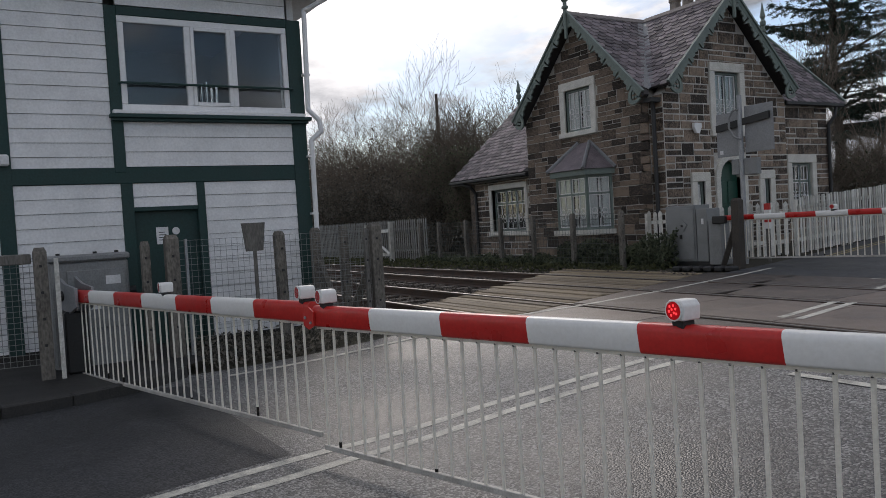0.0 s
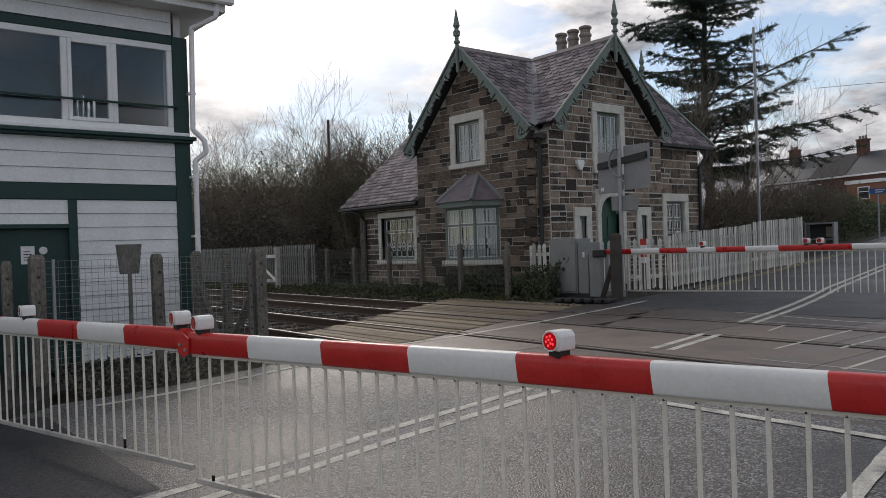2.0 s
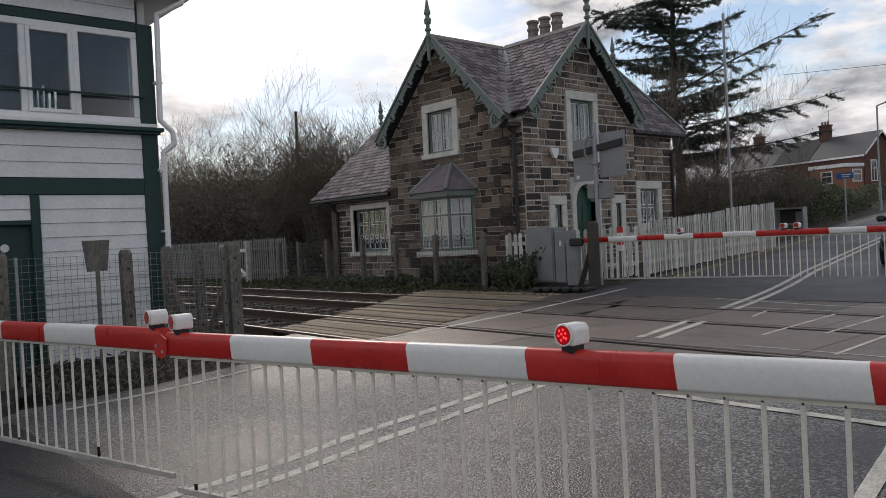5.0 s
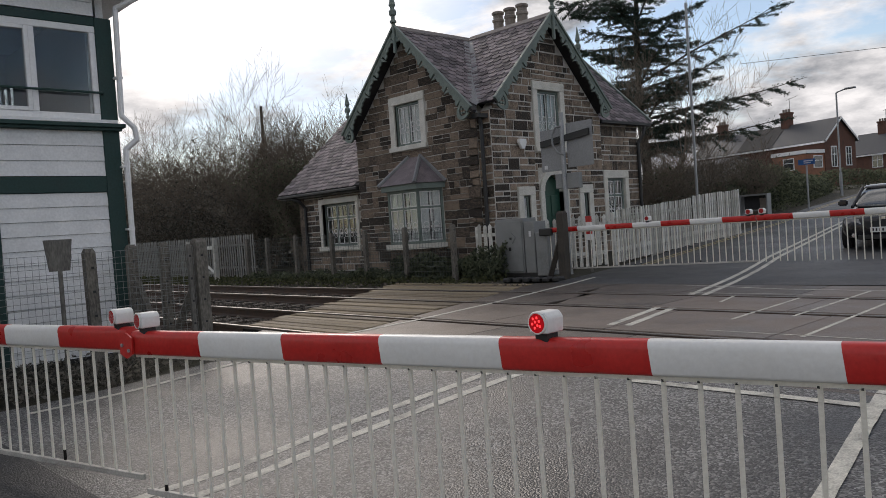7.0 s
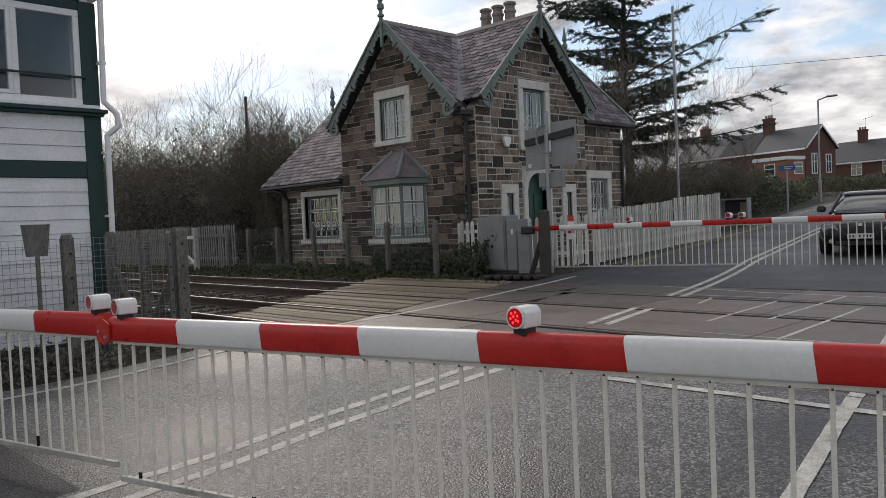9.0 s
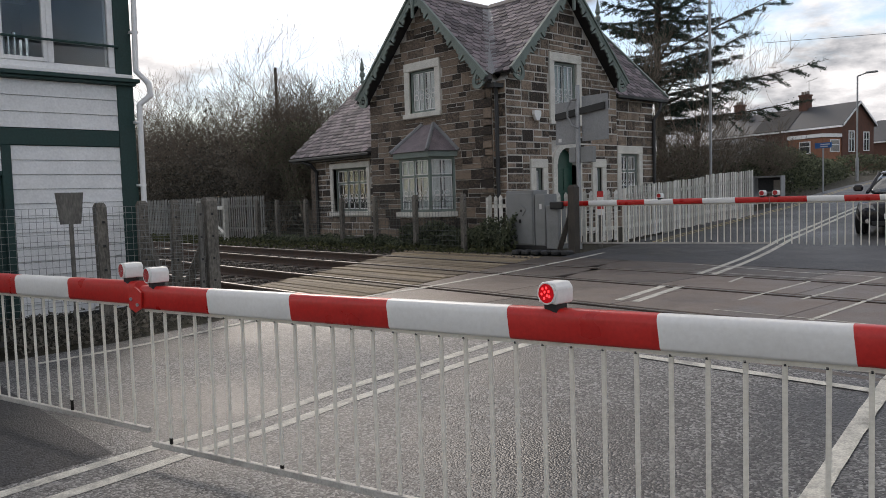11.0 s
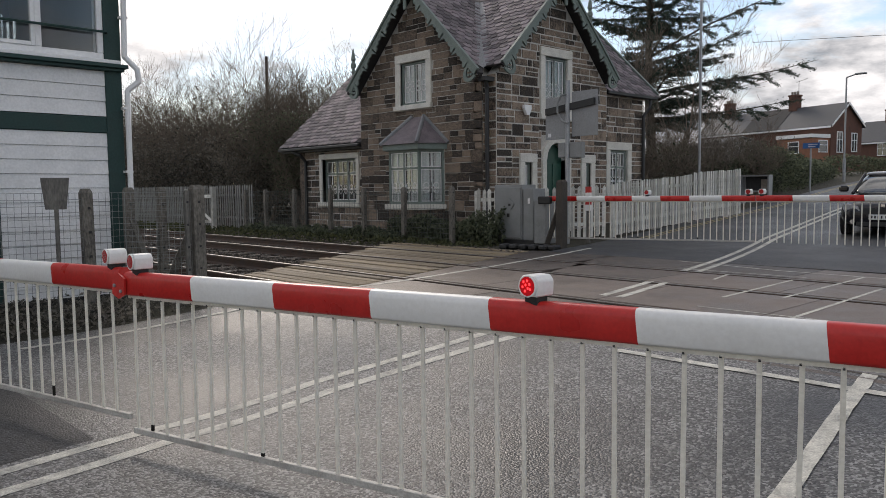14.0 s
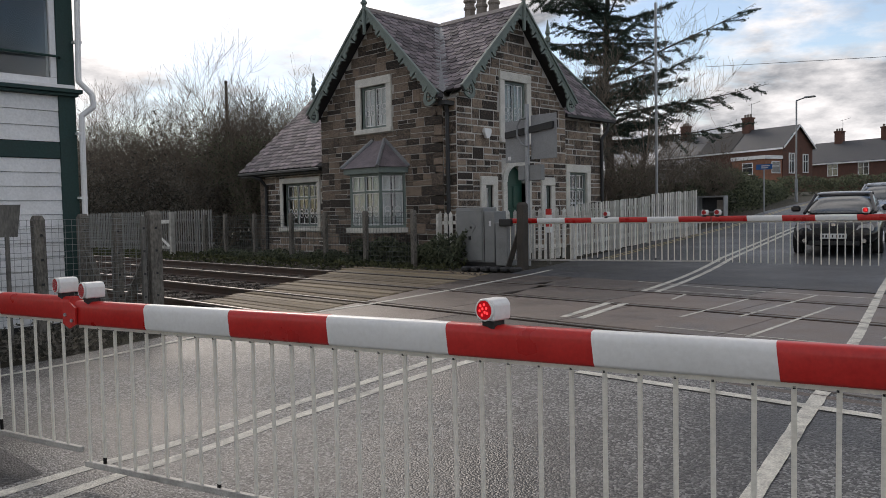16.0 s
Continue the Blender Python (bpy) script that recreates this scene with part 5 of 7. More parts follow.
def boom_lamp(parent, x, z, lit_lens, s=0.76, turn=0.0):
    """A hooded lamp on the boom; the lens faces local -y."""
    m = Matrix.Translation((x, 0, z)) @ Matrix.Rotation(radians(turn), 4, 'Z') @ Matrix.Scale(s, 4)
    prof = [(-0.052, 0.0), (0.052, 0.0), (0.056, 0.03), (0.056, 0.075), (0.035, 0.1), (-0.035, 0.1), (-0.056, 0.075), (-0.056, 0.03)]
    bm = slab([(a, b + 0.03) for a, b in prof], 0.125, Matrix.Translation((0, -0.06, 0)))
    bmesh.ops.bevel(bm, geom=bm.edges[:], offset=0.006, segments=1, affect='EDGES')
    bm.transform(m)
    body = part("boom_lamp", bm, M_BOOM, parent, "white hooded barrier lamp", local=True)
    part("lamp_foot", boxes((-0.035, 0.035, -0.04, 0.04, -0.01, 0.032)), M_BLACK, body, local=True).matrix_basis = m
    bm = bmesh.new()
    bmesh.ops.create_cone(bm, cap_ends=True, segments=18, radius1=0.046, radius2=0.046, depth=0.014, matrix=Matrix.Translation((0, -0.062, 0.08)) @ Matrix.Rotation(radians(90), 4, 'X'))
    bm.transform(m)
    part("lamp_lens", bm, M_REDLIT if lit_lens else M_REDLENS, body, "glowing red lens" if lit_lens else "red lens", local=True)
    if lit_lens:
        for u, zz in ((-0.018, 0.1), (0.004, 0.106), (-0.006, 0.086), (0.017, 0.09), (-0.024, 0.076), (0.007, 0.07), (-0.01, 0.057), (0.021, 0.066)):
            part("lamp_element", boxes((u - 0.005, u + 0.005, -0.0745, -0.0695, zz - 0.006, zz + 0.006), bevel=0.002), M_LED, body, local=True).matrix_basis = m
    bm = bmesh.new()
    for k in range(18):
        w0, w1 = k * math.pi / 9, (k + 1) * math.pi / 9
        rod(bm, (0.049 * math.cos(w0), -0.066, 0.08 + 0.049 * math.sin(w0)), (0.049 * math.cos(w1), -0.066, 0.08 + 0.049 * math.sin(w1)), 0.005, 5)
    bm.transform(m)
    part("lens_rim", bm, M_BOOM, body, local=True)
    return body


def barrier(label, x, y, z, rz, length, edges, red_first, top=1.02, h=0.13, bottom=(0.17, 0.17), picket=0.12, phase=0.0, lamps=(), rail=True, tilt=0.0, lamp_size=0.9, wider=None):
    """A boom along local x with red and white bands at edges, and a hanging skirt of pickets down to a bottom line that may slope."""
    ob = thing("level_crossing_barrier", label, "barrier", x, y, z, rz, "barrier booms")
    ob.matrix_world = pose(x, y, z, 0, -tilt, rz)
    cuts = [0.0, *edges, length]
    for k, (a, b) in enumerate(zip(cuts, cuts[1:])):
        bm = bmesh.new()
        boom_mesh(bm, a, b, h, 0.085)
        for v in bm.verts:
            v.co.x += 0.014 * (0.5 - v.co.z / h)  # the paint edges run slightly askew
        bm.transform(Matrix.Translation((0, 0, top - h / 2)))
        red = (k % 2 == 0) == red_first
        part("boom_band", bm, M_RED if red else M_BOOM, ob, "red painted boom band" if red else "white painted boom band", local=True, smooth=True)
    part("skirt_rail", boxes((0.0, length, -0.014, 0.014, top - h - 0.02, top - h - 0.001)), M_ALU, ob, local=True)

    def low(u):
        return bottom[0] + (bottom[1] - bottom[0]) * u / length
    if rail:
        bm = boxes((0.0, length, -0.014, 0.014, -0.032, 0.0), bevel=0.003)
        for v in bm.verts:
            v.co.z += low(v.co.x)
        part("bottom_rail", bm, M_SKIRTRAIL, ob, local=True)
    bm = boxes((-0.0085, 0.0085, -0.005, 0.005, 0.0, 1.0))
    me = bpy.data.meshes.new("picket")
    bm.to_mesh(me)
    bm.free()
    me.materials.append(M_ALU)
    bm = boxes((-0.004, 0.004, -0.011, -0.005, top - h - 0.024, top - h - 0.015))
    bolt = bpy.data.meshes.new("bolt")
    bm.to_mesh(bolt)
    bm.free()
    bolt.materials.append(M_BLACK)
    bm = boxes((-0.0088, 0.0088, -0.0056, 0.0056, 0.0, 1.0))
    worn = bpy.data.meshes.new("bare_foot")
    bm.to_mesh(worn)
    bm.free()
    worn.materials.append(M_RUBBER)
    v, rg = phase, random.Random(int(length * 100))
    while v < length - 0.01:
        p = new("picket", me)
        p.parent = ob
        lean = rg.uniform(-0.35, 0.35)
        p.matrix_basis = pose(v, 0, low(v), 0, lean, 0) @ Matrix.Diagonal((1, 1, top - h - 0.02 - low(v), 1))
        if rail and rg.random() < 0.14:
            q = new("bare_foot", worn)
            q.parent = ob
            q.matrix_basis = pose(v, 0, low(v) + 0.002, 0, lean, 0) @ Matrix.Diagonal((1, 1, rg.uniform(0.015, 0.07), 1))
        p = new("bolt", bolt)
        p.parent = ob
        p.matrix_basis = pose(v, -0.003, 0)
        v += wider[1] if wider and v > wider[0] else picket
    for lx, on, turn in lamps:
        boom_lamp(ob, lx, top - 0.005, on, lamp_size, turn)
    return ob


KINK = Vector((-3.7, 1.16, 0))
DIR_R = math.degrees(math.atan2(0.253, 0.967))
END_L = Vector((-8.42, 0.21, 0))
DIR_L = math.degrees(math.atan2(KINK.y - END_L.y, KINK.x - END_L.x))
LEN_L = (KINK - END_L).length + 0.08
BACK = (END_L - KINK).normalized() * 0.104
barrier("red and white striped boom with white picket skirt, hinge side", END_L.x + BACK.x, END_L.y + BACK.y, 0, DIR_L, LEN_L, [0.668, 1.401, 2.097, 2.842, 3.5, 4.17], True,
        top=1.014, bottom=(0.1, 0.165), tilt=0.37, picket=0.14, lamps=((2.57, False, -11), (LEN_L - 0.09, False, -11)), lamp_size=0.84)
near_boom = barrier("red and white striped boom with white picket skirt, outer length", KINK.x + 0.02, KINK.y, 0, DIR_R, 6.3,
        [0.552, 1.14, 1.728, 2.332, 2.941, 3.571, 4.18, 4.79, 5.4, 6.0], True, top=1.025, bottom=(0.125, 0.135), picket=0.1221, phase=0.033, wider=(2.55, 0.1284),
        lamps=((0.1, False, -14), (2.53, True, -14)), lamp_size=0.84)
FAR_L, FAR_R = Vector((-9.7, 12.45, 0.36)), Vector((-2.2, 13.2, 0.4))
FDIR = math.degrees(math.atan2(FAR_R.y - FAR_L.y, FAR_R.x - FAR_L.x))
barrier("red and white striped boom with picket skirt across the tracks", FAR_L.x, FAR_L.y, 0.34, FDIR, 4.28, [0.677, 1.327, 1.918, 2.51, 3.084, 3.69], True, top=0.985, h=0.1, bottom=(0.125, 0.19),
        lamps=((2.24, False, 0), (4.17, False, 0)))
barrier("outer red and white striped boom across the tracks", FAR_L.x + 4.3 * math.cos(radians(FDIR)), FAR_L.y + 4.3 * math.sin(radians(FDIR)), 0.34, FDIR, 3.5, [0.61, 1.19, 1.71, 2.33], True, top=0.985, h=0.1,
        bottom=(0.16, 0.16), rail=False, lamps=((0.1, False, 0), (2.46, True, 0)))
part("hinge_plate", slab([(-0.055, 0.9), (0.0, 0.875), (0.05, 0.9), (0.055, 0.99), (0.0, 1.02), (-0.055, 0.99)], 0.012, Matrix.Translation((-0.02, -0.06, 0))), M_RED, near_boom, "red steel hinge plate", local=True)
for u, w in ((-0.05, 0.95), (0.005, 0.92)):
    part("bolt", rods(((u, -0.068, w), (u, -0.056, w), 0.01), sides=6), M_GALV, near_boom, local=True)

# ---- posts, fences, cabinets and signs ----


def concrete_post(x, y, z0, z1, w=0.14, brace=None, label="weathered grey concrete fence post", lean=0.0, material=None):
    ob = thing("fence_post", label, "fence post", x, y, z0, 0, "concrete fence posts")
    bm = boxes((-w / 2, w / 2, -w / 2, w / 2, -0.15, z1 - z0 - 0.05))
    box(bm, -w / 2, w / 2, -w / 2, w / 2, z1 - z0 - 0.05, z1 - z0)
    for v in bm.verts:
        if v.co.z > z1 - z0 - 0.02:
            v.co.x *= 0.6
            v.co.y *= 0.7
        v.co.x += lean * v.co.z
        v.co += Vector((0.008 * noise.noise(v.co * 3 + Vector((x, y, 0))), 0, 0))
    part("shaft", bm, material or M_CONC, ob, local=True)
    for k in range(4):
        part("bolt_hole", boxes((w / 2 - 0.012, w / 2 + 0.003, -0.014, 0.014, 0.35 + 0.28 * k, 0.378 + 0.28 * k)), M_BLACK, ob, local=True)
    if brace:
        bm = bmesh.new()
        rod(bm, (0, 0, (z1 - z0) * 0.72), (brace[0], brace[1], -0.1), 0.07, 4)
        part("brace", bm, material or M_CONC, ob, local=True)
    return ob


def wire_panel(a, b, z0, z1, cell, r, material, label="square wire mesh fence panel", rise=(0, 0), gap=0.0):
    """Woven wire between two posts: uprights and line wires."""
    a, b = Vector(a), Vector(b)
    d = b - a
    n, m = max(2, round(d.length / (gap or cell))), max(2, round((z1 - z0) / cell))
    side = Vector((-d.y, d.x, 0)).normalized() * r
    verts, faces = [], []

    def strand(p, q, s1, s2):
        k = len(verts)
        for e in (p, q):
            verts.extend([e + s1, e + s2, e - s1, e - s2])
        faces.extend([(k + i, k + (i + 1) % 4, k + 4 + (i + 1) % 4, k + 4 + i) for i in range(4)])
    up, flat = Vector((0, 0, r)), d.normalized() * r
    for k in range(n + 1):
        p = a + d * k / n
        g = rise[0] + (rise[1] - rise[0]) * k / n
        wob = side * 2.5 * noise.noise(Vector((k * 0.7, z0, a.x)))
        strand(Vector((p.x, p.y, z0 + g)) + wob, Vector((p.x, p.y, z1 + g)) + wob, flat, side)
    for j in range(m + 1):
        z = z0 + (z1 - z0) * j / m
        strand(Vector((a.x, a.y, z + rise[0])), Vector((b.x, b.y, z + rise[1])), up, side)
    tagged(raw("wire_mesh", verts, faces, material), label, "wire fence", "wire mesh panels")


FX = -8.6
concrete_post(-8.25, -0.12, 0.1, 1.5, 0.13, label="tall weathered concrete post beside the barrier machine")
concrete_post(FX, 1.0, 0.1, 1.5, 0.095)
concrete_post(FX, 1.3, 0.1, 1.56, 0.15)
concrete_post(FX - 0.1, 2.68, 0.1, 1.53, 0.12, lean=-0.03)
concrete_post(FX, 3.98, 0.15, 1.57, 0.15, brace=(-0.62, -0.24))
concrete_post(-8.5, 3.8, 0.15, 1.5, 0.05, label="slim upright against a concrete corner post", material=M_WOODGREY)
concrete_post(-9.15, 3.76, 0.12, 1.55, 0.1)
concrete_post(-9.7, 3.56, 0.12, 1.55, 0.12, brace=(0.12, 0.3))
wire_panel((FX, 1.38, 0), (FX - 0.1, 2.62, 0), 0.3, 1.48, 0.075, 0.0024, M_WIRE)
wire_panel((FX - 0.1, 2.74, 0), (FX, 3.9, 0), 0.3, 1.48, 0.075, 0.0024, M_WIRE)
wire_panel((FX - 0.08, 3.95, 0), (-9.15, 3.7, 0), 0.3, 1.5, 0.075, 0.0024, M_WIRE, gap=0.2)
wire_panel((-9.15, 3.7, 0), (-9.7, 3.5, 0), 0.3, 1.5, 0.075, 0.0024, M_WIRE, gap=0.2)
wire_panel((-8.32, -0.16, 0), (-8.62, -1.9, 0), 0.25, 1.36, 0.06, 0.0032, M_WIRE)
bar = thing("fence_rail", "pale weathered wooden rail along the fence top", "fence rail", -8.3, -0.2, 1.3)
part("rail", boxes((-0.03, 0.03, -1.9, 0.0, 0.03, 0.14), bevel=0.01), M_WOODGREY, bar, local=True)
concrete_post(-8.66, -2.0, 0.1, 1.4, 0.14)
slat = thing("marker_board", "white painted upright board beside the concrete post", "board", -8.12, 0.02, 0.1)
part("board", boxes((-0.01, 0.01, -0.02, 0.025, 0, 1.28), bevel=0.004), M_FENCE, slat, local=True)
standpipe = thing("gate_post", "slim galvanised steel post on the wire fence", "post", FX, 1.47, 0.1)
part("tube", rods(((0, 0, 0), (0, 0, 1.4), 0.02)), M_GALV, standpipe, local=True)

# small sign seen from its back
sg = thing("small_sign", "small weathered trackside sign on a steel pole", "sign", -8.5, 2.28, 0.1)
part("pole", rods(((0, 0, 0), (0, 0, 1.52), 0.025)), M_WOODGREY, sg, local=True)
part("plate", slab([(-0.12, 1.2), (0.1, 1.2), (0.14, 1.55), (-0.16, 1.55)], 0.014, Matrix.Translation((0.028, 0, 0)) @ Matrix.Rotation(radians(90), 4, "Z")), M_WOODGREY, sg, local=True)

# barrier machine beside the signal box
mc = thing("barrier_machine", "grey steel barrier machine cabinet with bolted lid", "barrier machine", -9.1, 0.42, 0.03)
part("body", boxes((-0.32, 0.3, -0.42, 0.42, 0.0, 1.28), bevel=0.02), M_CAB, mc, local=True)
part("lid", boxes((-0.34, 0.33, -0.44, 0.44, 1.281, 1.36), bevel=0.02), M_CAB, mc, local=True)
part("door", boxes((0.301, 0.325, -0.25, 0.38, 0.5, 1.18), bevel=0.008), M_CAB, mc, "flush cabinet door", local=True)
part("label_plate", boxes((0.326, 0.33, 0.16, 0.32, 1.0, 1.1)), M_NOTICE, mc, local=True)
part("notice", boxes((0.326, 0.33, -0.06, 0.09, 0.72, 0.86)), M_NOTICE, mc, local=True)
for y in (-0.3, 0.1, 0.34):
    part("lifting_eye", boxes((-0.03, 0.03, y - 0.02, y + 0.02, 1.361, 1.385)), M_BLACK, mc, local=True)
part("side_lamp", rods(((0.2, 0.421, 0.9), (0.2, 0.5, 0.9), 0.05)), M_BLACK, mc, local=True)
arm = thing("boom_bracket", "dark steel pivot bracket holding the barrier boom", "bracket", -8.45, 0.2, 0.1)
part("side_plate", slab([(-0.25, 0.72), (0.1, 0.66), (0.32, 0.74), (0.32, 0.94), (0.0, 0.98), (-0.2, 1.05)], 0.03, Matrix.Rotation(radians(12), 4, 'Z') @ Matrix.Translation((0, -0.09, 0))), M_GALV, arm, local=True)
part("side_plate", slab([(-0.25, 0.72), (0.1, 0.66), (0.32, 0.74), (0.32, 0.94), (0.0, 0.98), (-0.2, 1.05)], 0.03, Matrix.Rotation(radians(12), 4, 'Z') @ Matrix.Translation((0, 0.08, 0))), M_GALV, arm, local=True)
part("counterweight", boxes((-0.16, 0.12, -0.12, 0.12, 0.0, 0.68), bevel=0.02), M_BLACK, arm, local=True)
part("pivot", rods(((-0.08, -0.16, 0.85), (-0.08, 0.16, 0.85), 0.06)), M_BLACK, arm, local=True)

# trackside fence before the house
for x in (-12.2, -13.9, -15.5, -17.0, -18.8, -20.4, -21.6):
    concrete_post(x, 12.0, 0.22, 1.56, 0.105)
for a, b in zip((-12.2, -13.9, -15.5, -17.0, -18.8, -20.4), (-13.9, -15.5, -17.0, -18.8, -20.4, -21.6)):
    wire_panel((a - 0.07, 12.0, 0), (b + 0.07, 12.0, 0), 0.35, 1.5, 0.11, 0.004, M_WIRE_OLD, "old sagging wire mesh fence by the house")


def picket_fence(name_label, a, b, h, spacing, w, rails, material, posts=1.8, pointed=True, jitter=0.01):
    """Upright pales on two rails between two ground points (x, y, z)."""
    a, b = Vector(a), Vector(b)
    d = b - a
    L = d.length
    flat = math.degrees(math.atan2(d.y, d.x))
    ob = thing("picket_fence", name_label, "fence", a.x, a.y, a.z, flat)
    run = math.hypot(d.x, d.y)
    rg = random.Random(int(run * 77))

    def g(u):
        return d.z * u / run
    for z in rails:
        bm = boxes((0, run, 0.012, 0.05, z - 0.04, z + 0.04))
        for v in bm.verts:
            v.co.z += g(v.co.x)
        part("rail", bm, material, ob, local=True)
    for k in range(int(run / posts) + 1):
        u = min(k * posts, run - 0.05)
        part("post", boxes((u - 0.04, u + 0.04, 0.051, 0.13, -0.2 + g(u), h - 0.05 + g(u))), material, ob, local=True)
    meshes = []
    for i in range(3):
        t = h + rg.uniform(-0.01, 0.01)
        out = [(-w / 2, 0.06), (w / 2, 0.06), (w / 2, t - w * 0.7), (0.0, t), (-w / 2, t - w * 0.7)] if pointed else [(-w / 2, 0.06), (w / 2, 0.06), (w / 2, t), (-w / 2, t - 0.01)]
        bm = slab(out, 0.02, Matrix.Translation((0, -0.009, 0)))
        me = bpy.data.meshes.new("pale")
        bm.to_mesh(me)
        bm.free()
        me.materials.append(material)
        meshes.append(me)
    u = spacing / 2
    while u < run:
        p = new("pale", rg.choice(meshes))
        p.parent = ob
        p.matrix_basis = pose(u, 0, g(u) + rg.uniform(-jitter, jitter), 0, rg.uniform(-1.2, 1.2), 0)
        u += spacing
    return ob


WH = "white painted wooden picket fence by the railway house"
picket_fence(WH, (-12.05, 12.62, 0.26), (-10.9, 13.1, 0.27), 1.24, 0.145, 0.085, (0.35, 0.98), M_FENCE)
picket_fence(WH, (-10.85, 13.25, 0.27), (-9.75, 14.55, 0.32), 1.24, 0.145, 0.085, (0.35, 0.98), M_FENCE)
picket_fence("tall close-set white picket fence beside the road", (-9.72, 14.95, 0.33), (-9.75, 17.0, 0.44), 1.29, 0.1, 0.054, (0.35, 1.05), M_FENCE, pointed=False)
picket_fence("tall close-set white picket fence beside the road", (-9.75, 17.0, 0.44), (-9.8, 18.6, 0.52), 1.3, 0.1, 0.054, (0.35, 1.05), M_FENCE, pointed=False)
picket_fence("end run of a tall white picket fence", (-9.8, 18.65, 0.54), (-9.62, 21.0, 0.66), 1.34, 0.1, 0.056, (0.35, 1.05), M_FENCE, pointed=False)
picket_fence("grey unpainted paling fence beyond the tracks", (-34.0, 12.7, 0.24), (-22.0, 12.5, 0.24), 1.5, 0.16, 0.07, (0.4, 1.15), M_FENCE_OLD)
gate = thing("field_gate", "white timber gate with diagonal brace, paint peeling", "gate", -25.6, 11.95, 0.25)
for nm, row in (("gate_post", (1.85, 1.99, -0.07, 0.07, -0.1, 1.42)), ("gate_post", (-0.1, 0.02, -0.07, 0.07, -0.1, 1.36)), ("top_bar", (0.02, 1.85, -0.03, 0.03, 1.05, 1.16)),
                ("bottom_bar", (0.02, 1.85, -0.03, 0.03, 0.2, 0.3)), ("stile", (0.03, 0.12, -0.025, 0.025, 0.3, 1.05))):
    part(nm, boxes(row, bevel=0.008), M_FENCE, gate, local=True)
part("brace", rods(((0.1, -0.01, 1.05), (1.8, -0.01, 0.25), 0.055), sides=4), M_FENCE, gate, local=True)

# relay cabinet
cb = thing("relay_cabinet", "grey steel lineside equipment cabinet with padlocked door", "cabinet", -10.95, 12.75, 0.28)
part("body", boxes((-0.42, 0.4, -0.2, 0.28, 0.08, 1.3), bevel=0.012), M_CAB, cb, local=True)
part("door", boxes((-0.39, 0.37, -0.222, -0.201, 0.12, 1.24), bevel=0.006), M_CAB, cb, local=True)
part("lock_plate", slab([(-0.1, 0), (0, 0.12), (0.12, 0.02), (0.02, -0.12)], 0.02, Matrix.Translation((0.08, -0.244, 0.86))), M_CAB, cb, local=True)
part("keyhole", boxes((0.04, 0.1, -0.25, -0.2445, 0.83, 0.88)), M_BLACK, cb, local=True)
part("padlock", boxes((-0.0, 0.05, -0.25, -0.223, 0.58, 0.66)), M_BLACK, cb, local=True)
part("base", boxes((-0.46, 0.8, -0.25, 0.32, -0.1, 0.079)), M_BLACK, cb, local=True)
cb2 = thing("equipment_box", "slim grey steel box beside the relay cabinet", "cabinet", -10.38, 12.75, 0.36)
part("body", boxes((-0.14, 0.15, -0.2, 0.22, 0, 1.13), bevel=0.012), M_CAB, cb2, local=True)
part("label_plate", boxes((0.0, 0.06, -0.206, -0.201, 0.8, 0.92)), M_NOTICE, cb2, local=True)
mc2 = thing("barrier_machine", "dark barrier machine at the far boom pivot", "barrier machine", -9.95, 12.6, 0.3)
part("body", boxes((-0.18, 0.16, -0.15, 0.25, 0, 0.95), bevel=0.02), M_CAB, mc2, local=True)
part("pivot_arm", boxes((0.0, 0.34, -0.25, -0.155, 0.86, 1.02), bevel=0.02), M_BLACK, mc2, local=True)
concrete_post(-9.22, 12.25, 0.26, 1.66, 0.17, brace=(-0.45, 0.0), material=M_SLEEPER, label="thick weathered wooden post by the far barrier")
for k in range(6):
    st = thing("rubber_edging", "dark rubber edging block on the crossing", "edging block", -10.15 + 0.22 * k, 11.55 + 0.05 * k, 0.24, group="crossing edging blocks")
    part("block", boxes((-0.09, 0.09, -0.12, 0.12, 0, 0.11), bevel=0.03), M_BLACK, st, local=True)

# road signal seen from behind
sp = thing("crossing_signal", "grey backs of level crossing signal boards on steel pole", "signal", -9.72, 13.1, 0.28)
part("pole", rods(((0, 0, 0), (0, 0, 3.52), 0.05), sides=14), M_GALV, sp, local=True)
part("backboard", boxes((-0.66, -0.08, 0.06, 0.08, 2.28, 3.2), bevel=0.006), M_SIGNBACK, sp, local=True)
part("backboard", boxes((0.06, 0.74, 0.06, 0.08, 2.32, 3.28), bevel=0.006), M_SIGNBACK, sp, local=True)
part("cross_bar", slab([(-0.62, 2.82), (0.68, 2.96), (0.68, 3.1), (-0.62, 2.96)], 0.06, Matrix.Translation((0, -0.005, 0))), M_BLACK, sp, local=True)
part("signal_box_case", boxes((-0.25, -0.06, -0.02, 0.12, 1.88, 2.2), bevel=0.012), M_CAB, sp, local=True)
part("signal_box_case", boxes((0.06, 0.38, -0.02, 0.12, 1.86, 2.2), bevel=0.012), M_CAB, sp, local=True)
part("conduit", pipe([(0.05, -0.05, 2.6), (-0.1, -0.08, 2.66), (-0.2, -0.1, 2.85), (-0.2, -0.1, 3.05), (-0.12, -0.08, 3.2), (0.0, -0.06, 3.22)], 0.022), M_CAB, sp, local=True)
part("label_plate", boxes((-0.58, -0.5, 0.052, 0.059, 2.34, 2.42)), M_NOTICE, sp, local=True)
mk = thing("striped_marker", "small red and white striped marker post", "marker", -9.35, 13.35, 0.3)
